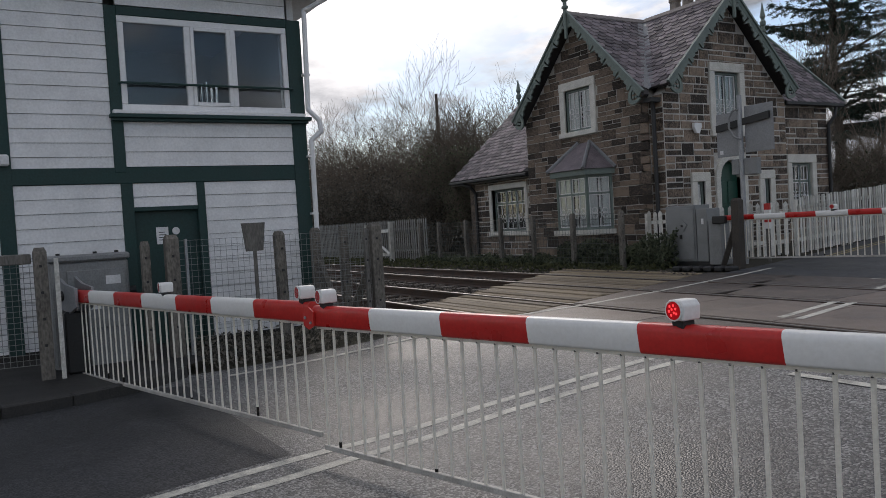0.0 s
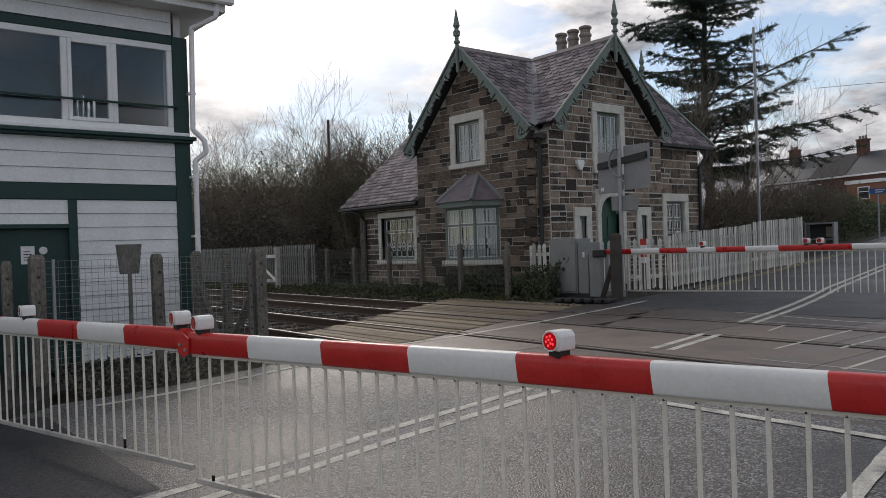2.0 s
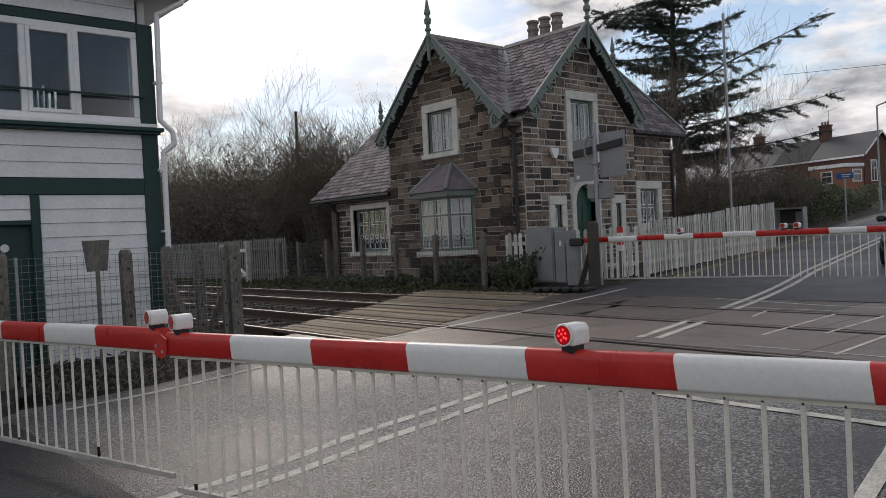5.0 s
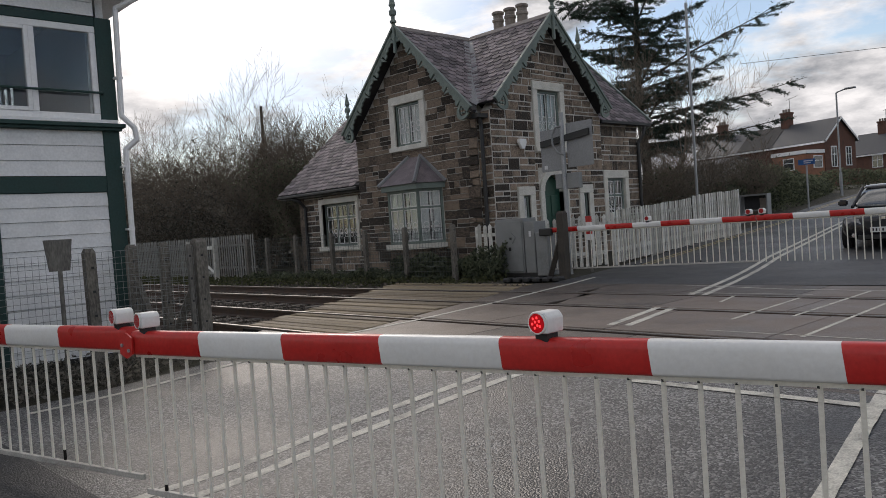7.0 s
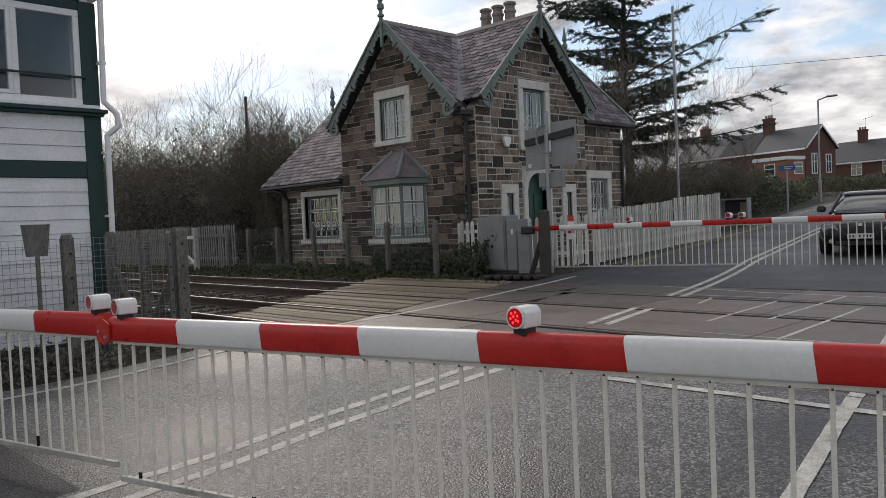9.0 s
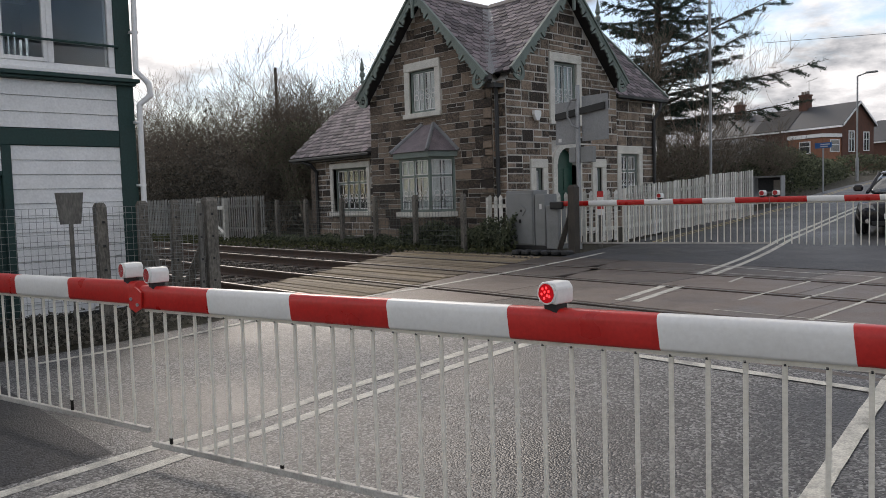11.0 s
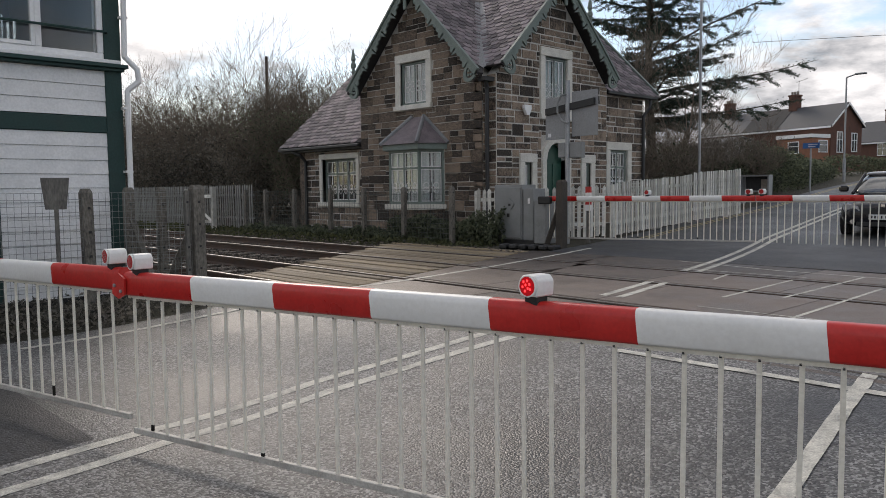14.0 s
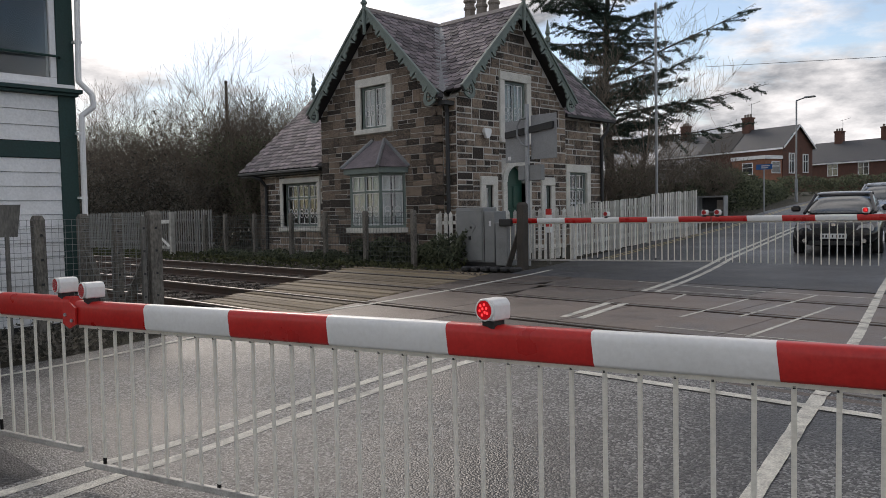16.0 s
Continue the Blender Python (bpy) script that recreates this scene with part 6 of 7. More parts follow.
for k in range(4):
    part("stripe", boxes((-0.06, 0.06, -0.03, 0.03, 0.7 + 0.13 * k, 0.83 + 0.13 * k)), M_RED if k % 2 else M_BOOM, mk, "red stripe" if k % 2 else "white stripe", local=True)
part("stake", boxes((-0.04, 0.04, -0.02, 0.02, 0, 0.699)), M_WOODGREY, mk, local=True)

# ---- street beyond ----


def lamp_post(x, y, z, h, arm, label):
    ob = thing("street_lamp", label, "street lamp", x, y, z)
    part("column", rods(((0, 0, 0), (0, 0, 1.2), 0.075), ((0, 0, 1.2), (0, 0, h), 0.042), sides=10), M_GALV, ob, local=True)
    if arm:
        part("arm", rods(((0, 0, h), (arm, 0, h + 0.12), 0.035)), M_GALV, ob, local=True)
        part("lantern", boxes((arm - 0.05, arm + 0.5, -0.1, 0.1, h + 0.08, h + 0.17), bevel=0.03), M_GALV, ob, local=True)
    return ob


lamp_post(-14.24, 42.1, 1.7, 5.3, 0.45, "grey street lamp column with flat lantern")
lamp_post(-11.6, 22.3, 0.7, 7.3, 0, "tall plain grey steel column among the trees")
bs = thing("direction_sign", "small blue sign on a slim grey pole", "sign", -12.06, 32.2, 1.2)
part("pole", rods(((0, 0, 0), (0, 0, 2.0), 0.04)), M_GALV, bs, local=True)
part("plate", boxes((-0.3, 0.36, -0.06, -0.042, 1.82, 2.04)), M_BLUE, bs, local=True)
part("letter_bar", boxes((-0.08, 0.28, -0.064, -0.0605, 1.95, 1.99), (-0.08, 0.2, -0.064, -0.0605, 1.87, 1.91)), M_NOTICE, bs, local=True)
nb = thing("notice_case", "grey metal framed notice case on legs", "notice board", -12.1, 26.2, 0.9)
part("frame", boxes((0, 0.05, 0, 0.3, 0, 1.0), (0.95, 1.0, 0, 0.3, 0, 1.0), (0.05, 0.95, 0, 0.3, 0.95, 1.0), (0.05, 0.95, 0.25, 0.3, 0.4, 0.45)), M_GALV, nb, local=True)
part("panel", boxes((0.06, 0.94, 0.26, 0.28, 0.46, 0.94)), M_DARK, nb, local=True)
part("poster", boxes((0.62, 0.85, 0.24, 0.255, 0.5, 0.85)), M_CLAY, nb, local=True)


def car(label, paint, x, y, z, rz, size=1.0, group="waiting cars"):
    """A saloon facing local -y."""
    ob = thing("car", label, "car", x, y, z, rz, group)
    ob.scale = (size * 1.02, size, size * 1.02)
    V = Vector

    def loft(name, sections, material, cap=True, sub=None):
        bm = bmesh.new()
        rings = []
        for yy, pts in sections:
            ring = [bm.verts.new((w, yy, zz)) for w, zz in pts] + [bm.verts.new((-w, yy, zz)) for w, zz in reversed(pts)]
            rings.append(ring)
        n = len(rings[0])
        for p, q in zip(rings, rings[1:]):
            for k in range(n):
                bm.faces.new((p[k], p[(k + 1) % n], q[(k + 1) % n], q[k]))
        if cap:
            bm.faces.new(rings[0])
            bm.faces.new(list(reversed(rings[-1])))
        bmesh.ops.recalc_face_normals(bm, faces=bm.faces)
        o = part(name, bm, material, ob, local=True, smooth=True)
        m = o.modifiers.new("round", 'SUBSURF')
        m.levels = m.render_levels = 2
        return o
    body = loft("body", [(-0.02, [(.5, .26), (.62, .42), (.6, .56), (.42, .64)]), (0.04, [(.62, .2), (.76, .42), (.72, .63), (.5, .71)]), (0.2, [(.76, .18), (.86, .45), (.82, .7), (.56, .78)]),
                         (0.6, [(.78, .18), (.9, .5), (.86, .8), (.6, .87)]), (1.2, [(.8, .18), (.91, .55), (.88, .9), (.64, .96)]), (2.0, [(.8, .18), (.91, .55), (.89, .94), (.68, .98)]),
                         (3.3, [(.8, .18), (.91, .55), (.89, .97), (.68, 1.0)]), (4.1, [(.78, .2), (.89, .55), (.86, .98), (.6, 1.04)]), (4.5, [(.7, .28), (.82, .55), (.76, .92), (.5, .97)]), (4.56, [(.6, .34), (.72, .55), (.66, .84), (.44, .88)])], paint)
    loft("glasshouse", [(0.98, [(.6, .9), (.7, .93), (.66, .945), (.5, .95)]), (1.3, [(.6, .9), (.74, .97), (.69, 1.1), (.5, 1.13)]), (1.95, [(.6, .9), (.77, 1.0), (.6, 1.38), (.45, 1.415)]), (2.6, [(.6, .9), (.78, 1.0), (.6, 1.41), (.45, 1.445)]),
                        (3.2, [(.6, .9), (.76, 1.0), (.58, 1.38), (.42, 1.41)]), (3.9, [(.55, .95), (.68, 1.02), (.55, 1.1), (.4, 1.12)]), (4.15, [(.5, .95), (.6, 1.0), (.5, 1.03), (.38, 1.04)])], M_GLASS_CAR)
    loft("roof", [(1.83, [(.4, 1.33), (.57, 1.325), (.56, 1.34), (.42, 1.37)]), (1.95, [(.4, 1.38), (.6, 1.385), (.58, 1.425), (.43, 1.44)]), (2.6, [(.4, 1.4), (.61, 1.41), (.59, 1.45), (.43, 1.468)]), (3.15, [(.4, 1.38), (.59, 1.39), (.57, 1.425), (.41, 1.44)]), (3.4, [(.38, 1.3), (.54, 1.31), (.53, 1.34), (.4, 1.36)])], paint)
    for s in (-1, 1):
        part("windscreen_pillar", rods(((s * .73, 1.08, .94), (s * .58, 1.8, 1.38), 0.035), sides=6), paint, ob, local=True)
        m = part("door_mirror", boxes((s * .95 - .1, s * .95 + .1, 1.28, 1.4, .98, 1.12), bevel=0.035), paint, ob, local=True)
        lamp = part("headlight", slab([(s * .44, .6), (s * .76, .57), (s * .8, .66), (s * .72, .74), (s * .5, .7)], 0.06, Matrix.Translation((0, -0.09, -0.02)) @ Matrix.Rotation(radians(s * 13), 4, 'Z') @ Matrix.Translation((0, -0.02, 0))), M_LAMPGLASS, ob, "clear glass headlight", local=True)
        part("fog_lamp", rods(((s * .58, 0.0, .34), (s * .58, 0.03, .34), 0.05)), M_CHROME, ob, local=True)
        for wy in (0.86, 3.6):
            bm = bmesh.new()
            for r, w, d in ((0.32, 0.2, 0),):
                bmesh.ops.create_cone(bm, cap_ends=True, segments=24, radius1=r, radius2=r, depth=w, matrix=Matrix.Translation((s * .8, wy, .32)) @ Matrix.Rotation(radians(90), 4, 'Y'))
            bmesh.ops.bevel(bm, geom=[e for e in bm.edges if len(e.link_faces) == 2 and abs(e.calc_face_angle()) > 1], offset=0.03, segments=2, affect='EDGES')
            wheel = part("wheel", bm, M_TYRE, ob, local=True)
            bm = bmesh.new()
            bmesh.ops.create_cone(bm, cap_ends=True, segments=20, radius1=.21, radius2=.2, depth=0.03, matrix=Matrix.Translation((s * .9, wy, .32)) @ Matrix.Rotation(radians(90), 4, 'Y'))
            part("rim", bm, M_CHROME, wheel, local=True)
    part("grille", slab([(-.3, .46), (.3, .46), (.4, .58), (.34, .63), (-.34, .63), (-.4, .58)], 0.03, Matrix.Translation((0, -0.05, 0))), M_BLACK, ob, local=True)
    part("lower_grille", boxes((-.5, .5, -.035, .02, .24, .34), bevel=0.01), M_BLACK, ob, local=True)
    badge = part("badge", boxes((-.04, .04, -.062, -.05, .66, .72), bevel=0.004), M_CHROME, ob, local=True)
    plate = part("number_plate", boxes((-.26, .26, -.075, -.06, .39, .5), bevel=0.003), M_PLATE, ob, "white number plate", local=True)
    for k in range(7):
        u = -.215 + .062 * k + (0.02 if k > 3 else 0)
        part("plate_mark", boxes((u, u + .03, -.079, -.0755, .415, .475)), M_BLACK, plate, local=True)
    for k in (-1, 1):
        part("wiper", rods(((k * .25 - .2, 1.05, .955), (k * .25 + .2, 1.2, 1.03), .008)), M_BLACK, ob, local=True)
    return ob


M_GLASS_CAR = mat("tinted_car_glass", (0.03, 0.036, 0.036), (0.05, 0.058, 0.058), 0.1, 2, 20, 0.0, rough_var=0.02)
M_LAMPGLASS = mat("headlight_glass", (0.35, 0.36, 0.38), (0.6, 0.61, 0.63), 0.12, 12, 60, 0.2, metal=0.6)
M_GLASS_CAR.node_tree.nodes["Principled BSDF"].inputs["IOR"].default_value = 2.0
car("black saloon car waiting at the barrier", M_CAR, -4.5, 16.5, 0.43, 11, 0.92)
car("silver-grey saloon car waiting behind a black one", M_CAR2, -5.25, 23.0, 0.75, 11, 0.93)

# ---- trees, scrub and far houses ----


def twig_mesh(segments, least=0.0):
    verts, faces = [], []
    for a, b, r0, r1 in segments:
        d = (b - a)
        if d.length < 1e-4:
            continue
        s = d.orthogonal().normalized()
        t = d.normalized().cross(s)
        k = len(verts)
        for p, r in ((a, max(r0, least)), (b, max(r1, least))):
            for w in (0.0, 2.094, 4.189):
                verts.append(p + s * (r * math.cos(w)) + t * (r * math.sin(w)))
        faces += [(k, k + 1, k + 4, k + 3), (k + 1, k + 2, k + 5, k + 4), (k + 2, k, k + 3, k + 5)]
    return verts, faces


def leaf_mesh(points, size, rg, flat=0.0, slim=0.45):
    """Small bent leaves: two triangles folded along the middle."""
    verts, faces = [], []
    for p in points:
        s = size * rg.uniform(0.6, 1.4)
        n = Vector((rg.gauss(0, 1), rg.gauss(0, 1), rg.gauss(0, 1) + flat)).normalized()
        a = n.orthogonal().normalized()
        a.rotate(Matrix.Rotation(rg.uniform(0, 6.28), 3, n))
        b = n.cross(a)
        k = len(verts)
        verts += [p - a * s, p + b * s * slim + n * s * 0.15, p + a * s, p - b * s * slim + n * s * 0.15]
        faces += [(k, k + 1, k + 2), (k, k + 2, k + 3)]
    return verts, faces


def grow(rg, base, way, length, radius, depth, out, spread=0.55, up=0.12, kids=(3, 5), tips=None):
    """Branches that wander, taper and fork."""
    p, d, n = Vector(base), Vector(way).normalized(), 4
    for k in range(n):
        d = (d + Vector((rg.gauss(0, 0.13), rg.gauss(0, 0.13), rg.gauss(0, 0.08) + up))).normalized()
        q = p + d * (length / n)
        r0, r1 = radius * (1 - 0.7 * k / n), radius * (1 - 0.7 * (k + 1) / n)
        out.append((p, q, r0, r1))
        if depth > 0 and k > 0:
            for _ in range(rg.randint(*kids) if k > 1 else 2):
                side = Vector((rg.gauss(0, 1), rg.gauss(0, 1), rg.gauss(0, 0.6) + 0.2)).normalized()
                f = p + (q - p) * rg.random()
                grow(rg, f, d * (1 - spread) + side * spread, length * rg.uniform(0.4, 0.65), r1 * 0.62, depth - 1, out, spread, up, kids, tips)
        p = q
    if tips is not None and depth <= 1:
        tips.append(p)


def shrub(seed, height, stems, depth, leaf_count, leaf_size, leaf_material, label, thick=0.045, fan=0.45, leaf_top=0.92):
    rg = random.Random(seed)
    ob = thing("bare_shrub", label, "shrub", 0, 0, 0)
    seg, tips = [], []
    for k in range(stems):
        a = rg.uniform(0, 6.28)
        grow(rg, (rg.uniform(-.5, .5), rg.uniform(-.5, .5), -0.1), (fan * math.cos(a), fan * math.sin(a), 1), height * rg.uniform(0.55, 0.85), thick, depth, seg, tips=tips, kids=(2, 3))
    v, f = twig_mesh(seg, 0.0042)
    raw("branchwork", v, f, M_TWIG, ob, local=True)["kind"] = "stuff"
    if leaf_count:
        pts = []
        cand = [s for s in seg if s[1].z < height * leaf_top]
        for _ in range(leaf_count):
            s = rg.choice(cand)
            pts.append(s[0].lerp(s[1], rg.random()) + Vector((rg.gauss(0, .08), rg.gauss(0, .08), rg.gauss(0, .08))))
        v, f = leaf_mesh(pts, leaf_size, rg)
        raw("foliage", v, f, leaf_material, ob, local=True)["kind"] = "stuff"
    return ob


def cedar():
    rg = random.Random(21)
    cx, cy, cz, H = -18.2, 30.0, 0.9, 15.5
    ob = thing("cedar_tree", "tall dark cedar with layered spreading branches", "tree", cx, cy, cz)
    seg, pts = [], []
    p = Vector((0, 0, -0.3))
    for k in range(14):
        q = Vector((0.12 * math.sin(k), 0.1 * math.cos(k * 1.3), H * (k + 1) / 14))
        seg.append((p, q, 0.3 * (1 - k / 15), 0.3 * (1 - (k + 1) / 15)))
        p = q
    v, f = twig_mesh(seg)
    raw("trunk", v, f, M_BARK, ob, local=True)
    limbs = []
    z = 3.2
    # three long limbs reach over the road
    reach = [(6.3, 32, 7.6, 0.5), (4.7, 24, 6.8, 0.2), (3.5, 40, 6.2, 0.12)]
    while z < H - 0.4:
        for turn in range(rg.choice((2, 3, 3))):
            a = rg.uniform(0, 6.28)
            t = (z - 3.2) / (H - 3.2)
            L = (5.6 * (1 - t) ** 0.75 + 0.6) * rg.uniform(0.5, 1.0)
            lift = rg.uniform(0.08, 0.36) + 0.25 * t
            base = Vector((0, 0, z + rg.uniform(-.2, .2)))
            if turn == 0 and reach and z > reach[-1][0]:
                zb, az, L, lift = reach.pop()
                a, base = radians(az), Vector((0, 0, zb))
            n = 9
            pp, d = base, Vector((math.cos(a), math.sin(a), lift)).normalized()
            for k in range(n):
                d = (d + Vector((rg.gauss(0, .06), rg.gauss(0, .06), rg.gauss(0, .03) + (0.03 if k > 4 else -0.02)))).normalized()
                q = pp + d * L / n
                r0, r1 = 0.085 * (1 - t * .6) * (1 - k / (n + 1)), 0.085 * (1 - t * .6) * (1 - (k + 1) / (n + 1))
                limbs.append((pp, q, r0, r1))
                if k >= 1:
                    for s in (-1, 1, rg.choice((-1, 1))):
                        side = Vector((-d.y, d.x, 0)) * s
                        sl = (0.45 + L * 0.19) * (1 - abs(k - 4) / 9) * rg.uniform(0.4, 1.25)
                        e = pp + (side * 0.85 + d * 0.6 + Vector((0, 0, rg.uniform(-.5, -.1)))).normalized() * sl
                        limbs.append((pp, e, 0.02, 0.006))
                        m = int(sl * 100) + 6
                        for _ in range(m):
                            u = rg.random() ** 0.7
                            c = pp.lerp(e, u)
                            pts.append(c + Vector((rg.gauss(0, .05), rg.gauss(0, .05), rg.gauss(0.0, .035))))
                    for _ in range(14):
                        pts.append(pp.lerp(q, rg.random()) + Vector((rg.gauss(0, .1), rg.gauss(0, .1), rg.gauss(0.02, .07))))
                pp = q
        z += rg.uniform(0.26, 0.46)
    v, f = twig_mesh(limbs)
    raw("branchwork", v, f, M_BARK, ob, local=True)["kind"] = "stuff"
    v, f = leaf_mesh(pts, 0.06, rg, 1.2, 0.24)
    raw("crown", v, f, M_NEEDLE, ob, local=True)["kind"] = "stuff"
    return ob


cedar()

SCRUB = "dense leafless winter scrub with brown twigs"
kinds = [shrub(1, 5.4, 10, 3, 4200, 0.04, M_SCRUB, SCRUB, leaf_top=0.66), shrub(2, 5.0, 10, 3, 4600, 0.042, M_SCRUB, SCRUB, leaf_top=0.7), shrub(3, 5.7, 9, 3, 3000, 0.038, M_SCRUB, SCRUB, leaf_top=0.5),
         shrub(4, 4.6, 8, 3, 8500, 0.045, M_LEAF, "ivy-covered evergreen shrub behind the fence")]
for k in kinds:
    tagged(k, group="scrub behind the fence")
rg = random.Random(6)
spots = []
x = -23.0
while x > -66:
    spots.append((x, 16.2 + rg.uniform(-0.8, 1.2) + (-20 - x) * 0.03))
    x -= rg.uniform(1.5, 2.1)
spots += [(-24.6, 18.4), (-26, 20), (-31, 20.5), (-36, 21), (-42, 21), (-47, 21), (-53, 22), (-23, 19.5)]
for i, (x, y) in enumerate(spots):
    k = kinds[i % 3] if x < -25 else (kinds[3] if i % 2 == 0 else kinds[1])
    m = pose(x, y, 0.1, rg.uniform(-4, 4), rg.uniform(-4, 4), rg.uniform(0, 360))
    copy_thing(k, m)
# scrub round the cedar
low = [shrub(15, 3.0, 8, 3, 300, 0.05, M_SCRUB, "tangled bare bushes beside the picket fence"), shrub(16, 2.5, 8, 3, 800, 0.05, M_LEAF, "tangled dark bushes beside the picket fence")]
low[0].matrix_world, low[1].matrix_world = pose(-16.0, 22.6, 0.7), pose(-14.2, 24.4, 0.75)
for i, (x, y) in enumerate(((-15.0, 23.5), (-16.5, 25.5), (-13.8, 26.5), (-15.5, 28.5), (-18, 24.5), (-13.2, 29.5), (-20, 27), (-14.6, 32))):
    copy_thing(low[i % 2], pose(x, y, 0.6 + 0.04 * (y - 20), 0, 0, 47 * i))
kinds[0].matrix_world = pose(-24.0, 19.6, 0.1, 0, 0, 20)
kinds[1].matrix_world = pose(-24.6, 17.0, 0.1, 0, 0, 80)
kinds[2].matrix_world = pose(-29.5, 18.4, 0.1, 0, 0, 140)
kinds[3].matrix_world = pose(-23.0, 15.3, 0.1, 0, 0, 200)


def tall_birch(x, y, h, seed):
    rg2 = random.Random(seed)
    ob = thing("bare_tree", "slender leafless tree against the sky", "tree", x, y, 0.1)
    seg = []
    grow(rg2, (0, 0, -.1), (0.03, 0, 1), h, 0.09, 3, seg, spread=0.5, up=0.14, kids=(2, 4))
    v, f = twig_mesh(seg, 0.0042)
    raw("branchwork", v, f, M_TWIG, ob, local=True)["kind"] = "stuff"


tall_birch(-32.4, 18.0, 5.7, 3)
tall_birch(-44, 21, 6.6, 5)
tall_birch(-15.6, 27, 5.6, 8)
for bx, by, bh, bs in ((-13.4, 21.6, 3.2, 11), (-14.6, 22.8, 4.4, 12), (-16.4, 23.5, 4.6, 14)):
    tall_birch(bx, by, bh, bs)
pole = thing("telegraph_pole", "old wooden telegraph pole behind the scrub", "pole", -40.4, 24.2, 0.2)
part("shaft", rods(((0, 0, 0), (0, 0, 9.3), 0.085), sides=10), M_BARK, pole, local=True)


def leaf_bank(name, label, category, count, size, material, place, seed):
    rg2 = random.Random(seed)
    v, f = leaf_mesh([place(rg2) for _ in range(count)], size, rg2)
    tagged(raw(name, v, f, material), label, category, kind="stuff")


def mound(x0, x1, y0, y1, h):
    def at(r):
        x, y = r.uniform(x0, x1), r.uniform(y0, y1)
        top = h * (0.45 + 0.75 * abs(noise.noise(Vector((x * 0.9, y * 0.9, 1.5)))) + 0.25 * noise.noise(Vector((x * 3, y * 3, 0))))
        return Vector((x, y, 0.2 + max(0.05, top) * r.random() ** 0.6))
    return at


leaf_bank("brambles", "dark green brambles and weeds along the house wall", "brambles", 5200, 0.055, M_LEAF, mound(-14.6, -11.0, 12.02, 12.55, 0.85), 1)
leaf_bank("brambles", "low dark weeds under the trackside fence", "brambles", 5200, 0.05, M_LEAF, mound(-21.5, -13.8, 11.75, 12.7, 0.42), 2)
leaf_bank("undergrowth", "tangled dark undergrowth at the foot of the scrub", "undergrowth", 70000, 0.075, M_SCRUB, mound(-62, -25.5, 14.2, 19.5, 5.8), 3)
leaf_bank("undergrowth", "low weeds and leaf litter beside the signal box fence", "undergrowth", 3500, 0.035, M_SCRUB,
          lambda r: Vector((r.uniform(-9.3, -7.75), r.uniform(1.5, 4.1), 0.06 + 0.2 * r.random() ** 2)), 4)
leaf_bank("verge_grass", "rough dark grass verge beside the tracks", "grass", 9000, 0.06, M_GRASS,
          lambda r: Vector((r.uniform(-40, -10.8), r.uniform(11.0, 12.8), 0.2 + 0.16 * r.random() ** 2)), 5)
leaf_bank("undergrowth", "dark bushy undergrowth round the cedar", "undergrowth", 8000, 0.06, M_SCRUB,
          lambda r: Vector((r.uniform(-22, -12.2), r.uniform(21.5, 30), 0.7 + 1.3 * r.random() ** 1.4)), 6)


def hedge(x0, y0, x1, y1, w, z, h, label, seed, count):
    rg2 = random.Random(seed)
    a, d = Vector((x0, y0, z)), Vector((x1 - x0, y1 - y0, 0))
    s = Vector((-d.y, d.x, 0)).normalized()
    pts = []
    for _ in range(count):
        u, v = rg2.random(), rg2.uniform(-1, 1)
        top = h * (0.85 + 0.3 * noise.noise(Vector((u * d.length * 0.5, seed, 0)))) * math.sqrt(max(0, 1 - 0.5 * v * v))
        pts.append(a + d * u + s * v * w / 2 + Vector((0, 0, top * rg2.random() ** 0.5)))
    ob = thing("hedge", label, "hedge", x0, y0, z)
    v, f = leaf_mesh(pts, 0.08, rg2)
    raw("foliage", v, f, M_LEAF, ob)["kind"] = "stuff"


hedge(-14.2, 33, -17.5, 47, 2.2, 1.2, 2.1, "dark overgrown evergreen hedge beside the pavement", 1, 15000)
hedge(-13.9, 27.5, -14.2, 33, 2.0, 0.95, 1.9, "bushy dark shrubs at the garden edge", 2, 6000)
hedge(-18.5, 51, -6, 54, 2.5, 1.95, 1.7, "dark evergreen hedge along the far road", 3, 9000)
hedge(-6, 54, 10, 56, 2.5, 2.0, 1.6, "dark evergreen hedge along the far road", 4, 6000)


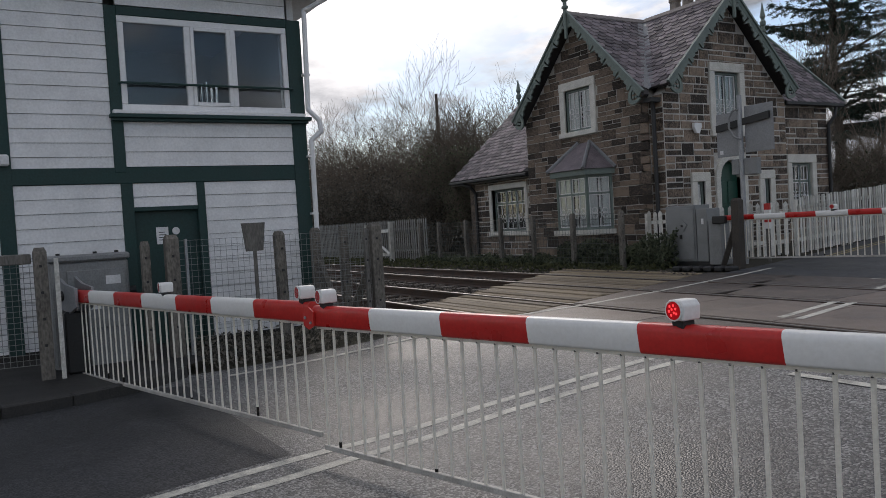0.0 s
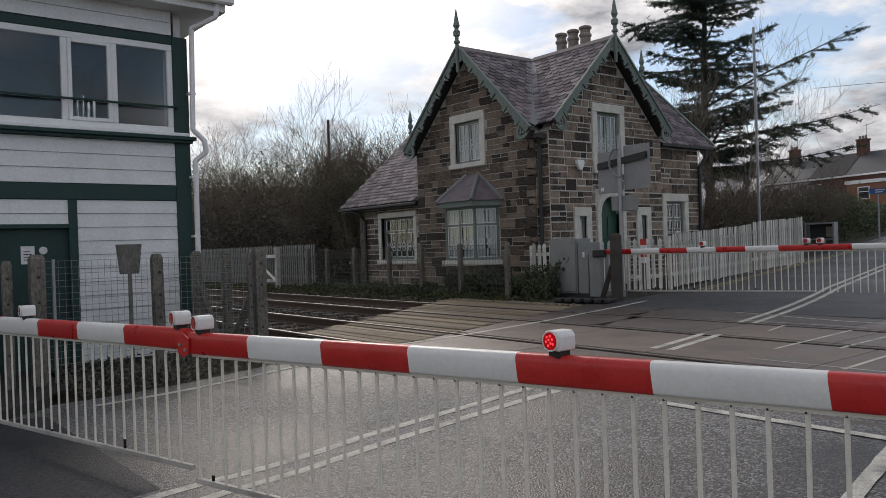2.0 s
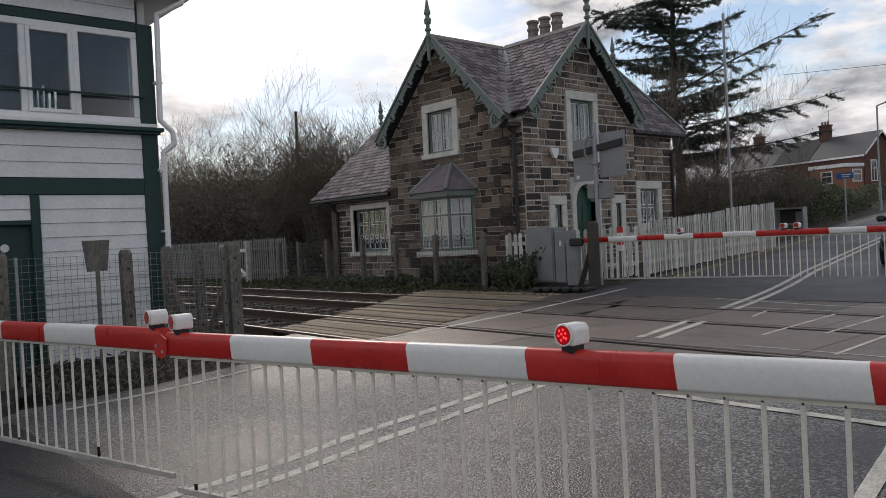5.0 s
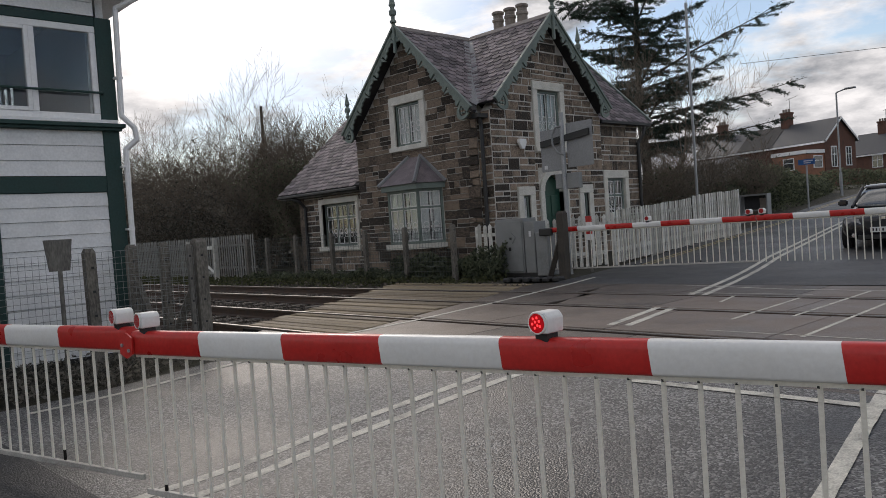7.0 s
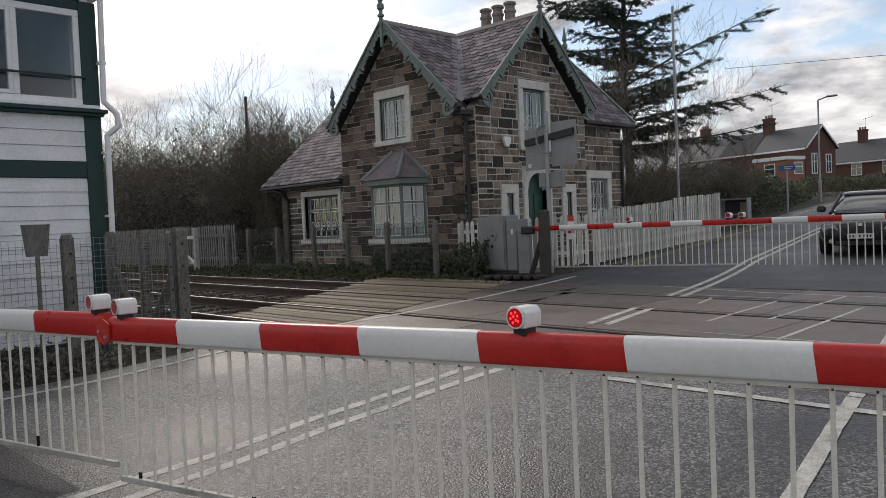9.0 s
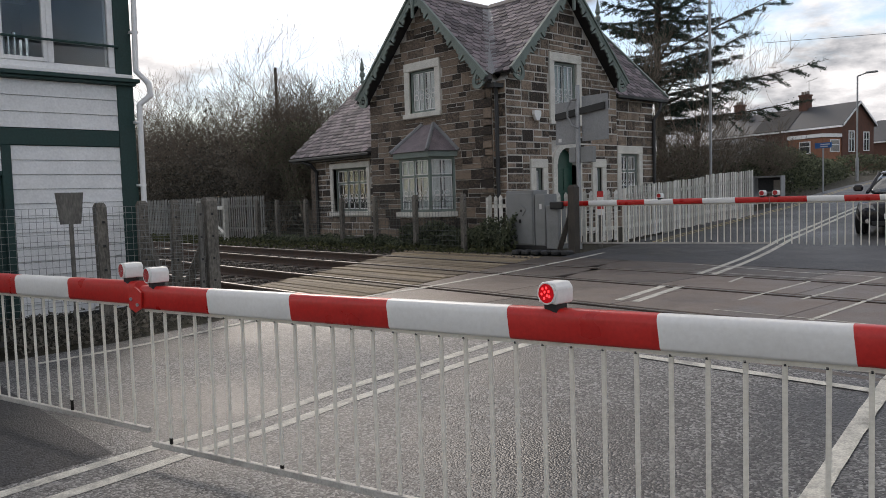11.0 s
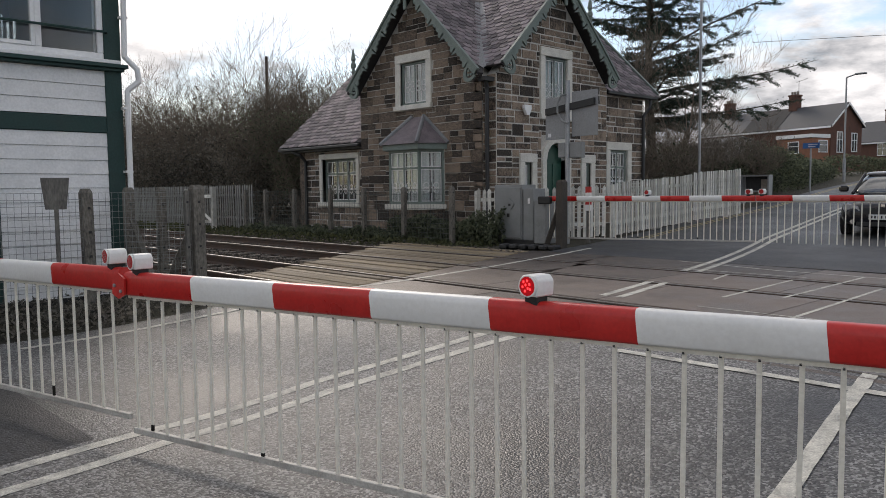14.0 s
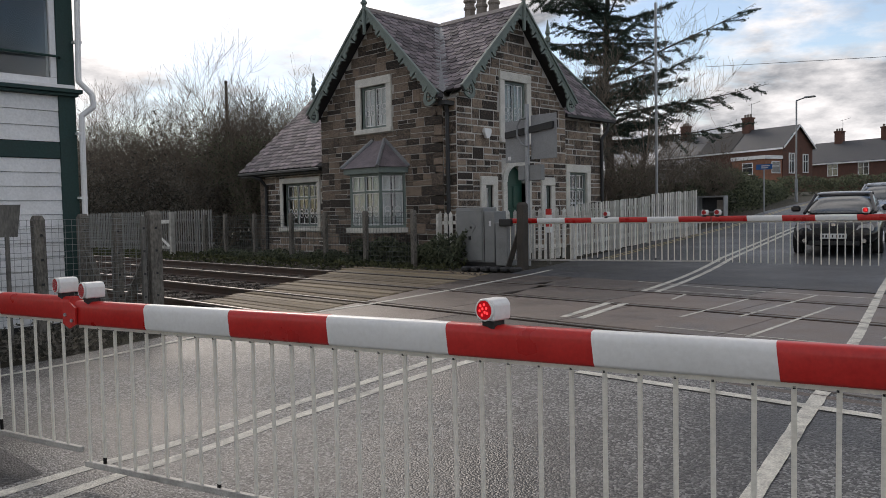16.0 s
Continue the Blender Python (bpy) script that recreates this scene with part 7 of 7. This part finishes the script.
def terrace(label, x, y, z, rz, length, depth, eave, ridge, front, windows, chimneys, verges=True):
    """A row of houses: local x along the front, y to the back."""
    ob = thing("terraced_house", label, "house", x, y, z, rz, "far terraces")
    part("wall", slab([(0, 0), (depth, 0), (depth, eave), (depth / 2, ridge - 0.12), (0, eave)], length, Matrix.Rotation(radians(90), 4, 'Z') @ Matrix.Translation((0, -length, 0))), front, ob, local=True)
    for nm, y0, y1 in (("roof", -0.35, depth / 2), ("roof", depth + 0.35, depth / 2)):
        e = eave - 0.35 * (ridge - eave) / (depth / 2)
        raw(nm, [(-0.3, y0, e), (length + 0.3, y0, e), (length + 0.3, y1, ridge), (-0.3, y1, ridge), (-0.3, y0, e + .12), (length + 0.3, y0, e + .12), (length + 0.3, y1, ridge + .12), (-0.3, y1, ridge + .12)],
            [(3, 2, 1, 0), (4, 5, 6, 7), (0, 1, 5, 4), (1, 2, 6, 5), (2, 3, 7, 6), (3, 0, 4, 7)], M_ROOFGREY, ob, local=True)
    part("fascia", boxes((-0.3, length + 0.3, -0.4, -0.36, eave - 0.42, eave - 0.22)), M_UPVC, ob, local=True)
    for s in (-1, 1) if verges else ():
        part("verge_board", slab([(0, 0), (s * depth / 2 * 1.08, -(ridge - eave) * 1.08), (s * depth / 2 * 1.08, -(ridge - eave) * 1.08 - 0.25), (0, -0.25)], 0.05,
                                 Matrix.Translation((length + 0.31, depth / 2, ridge + 0.1)) @ Matrix.Rotation(radians(90), 4, 'Z') @ Matrix.Translation((0, -0.05, 0))), M_UPVC, ob, local=True)
    for face, u, w, z0, h in windows:
        if face == "front":
            m = Matrix.Translation((u, 0, z0))
        else:
            m = Matrix.Translation((length, u, z0)) @ Matrix.Rotation(radians(90), 4, 'Z')
        wi = part("window", boxes((-0.1, 0, -0.06, 0.02, 0, h), (w, w + 0.1, -0.06, 0.02, 0, h), (-0.1, w + 0.1, -0.06, 0.02, h, h + 0.1), (-0.1, w + 0.1, -0.1, 0.02, -0.1, 0), (w / 2 - .04, w / 2 + .04, -0.05, 0.02, 0, h), (0, w, -0.05, 0.02, h * .6, h * .6 + .07)), M_UPVC, ob, local=True)
        wi.matrix_basis = m
        part("pane", boxes((0, w, -0.02, 0.0, 0, h)), M_GLASS_CAR, wi, local=True)
    for u in chimneys:
        c = part("chimney", boxes((u - .55, u + .55, depth / 2 - .45, depth / 2 + .45, ridge - .5, ridge + 1.5), (u - .63, u + .63, depth / 2 - .53, depth / 2 + .53, ridge + 1.5, ridge + 1.7)), M_BRICK, ob, local=True)
        for k in (-.4, 0, .4):
            part("chimney_pot", rods(((u + k, depth / 2, ridge + 1.7), (u + k, depth / 2, ridge + 2.1), .14)), M_CLAY, c, local=True)
        part("aerial", rods(((u + .5, depth / 2, ridge + 1.7), (u + .5, depth / 2, ridge + 3.4), .03), ((u + .1, depth / 2, ridge + 3.2), (u + 1.7, depth / 2, ridge + 3.5), .025)), M_GALV, c, local=True)
    return ob


row = terrace("red brick terraced houses with grey slate roofs", -52.4, 97.85, 2.6, -17, 20.0, 5.3, 5.9, 8.3, M_BRICK,
              [("front", 8.0, 1.1, 3.6, 1.3), ("front", 13.0, 1.1, 3.6, 1.3), ("gable", 1.1, 0.8, 2.8, 2.2), ("gable", 3.6, 0.8, 2.9, 2.0)], (2.8, 13.0))
part("rear_extension", boxes((15.3, 19.9, -3.0, -0.02, 0, 4.3)), M_BRICK_PALE, row, "flat-roofed orange brick extension", local=True)
part("fascia", boxes((15.2, 20.0, -3.12, -0.02, 4.35, 4.75)), M_UPVC, row, local=True)
for m in (Matrix.Translation((16.9, -3.0, 2.7)), Matrix.Translation((19.9, -1.8, 2.8)) @ Matrix.Rotation(radians(90), 4, 'Z')):
    pane = part("window", boxes((-0.1, 0, -0.06, 0.02, 0, 1.2), (1.3, 1.4, -0.06, 0.02, 0, 1.2), (-0.1, 1.4, -0.06, 0.02, 1.2, 1.3), (-0.1, 1.4, -0.1, 0.02, -0.1, 0), (0, 1.3, -0.05, 0.02, 0.7, 0.78)), M_UPVC, row, local=True)
    pane.matrix_basis = m
    part("pane", boxes((0, 1.3, -0.02, 0.0, 0, 1.2)), M_GLASS_CAR, pane, local=True)
e = 5.9 - 0.35 * 2.4 / 2.65
raw("roof", [(7.6, -0.36, e + 0.13), (12.9, -0.36, e + 0.13), (12.9, 2.65, 8.43), (7.6, 2.65, 8.43), (7.6, -0.36, e + 0.17), (12.9, -0.36, e + 0.17), (12.9, 2.65, 8.47), (7.6, 2.65, 8.47)],
    [(3, 2, 1, 0), (4, 5, 6, 7), (0, 1, 5, 4), (1, 2, 6, 5), (2, 3, 7, 6), (3, 0, 4, 7)], M_ROOFDARK, row, "darker old slate roof stretch", local=True)
terrace("pale rendered low house among bare trees", -45.3, 83.0, 2.4, -20, 5.5, 4.5, 3.9, 4.6, M_RENDER, [("front", 1.2, 1.0, 1.4, 1.1), ("front", 3.8, 1.0, 1.4, 1.1)], (), False)
terrace("distant brick terraced houses beyond the bend", -42, 124.0, 2.6, -14, 40, 7.5, 5.4, 8.4, M_BRICK,
        [("front", 4 + 4.6 * k, 1.4, 3.3, 1.6) for k in range(6)], (3.5, 10.5, 19.0, 27))
wire = thing("overhead_wire", "thin overhead telephone wire across the sky", "wire", -14, 42, 8)
part("strand", rods(((-20.5, 45, 10.0), (-8, 43, 8.6), 0.012), ((-8, 43, 8.6), (6, 40, 7.3), 0.012), sides=4), M_BLACK, wire)
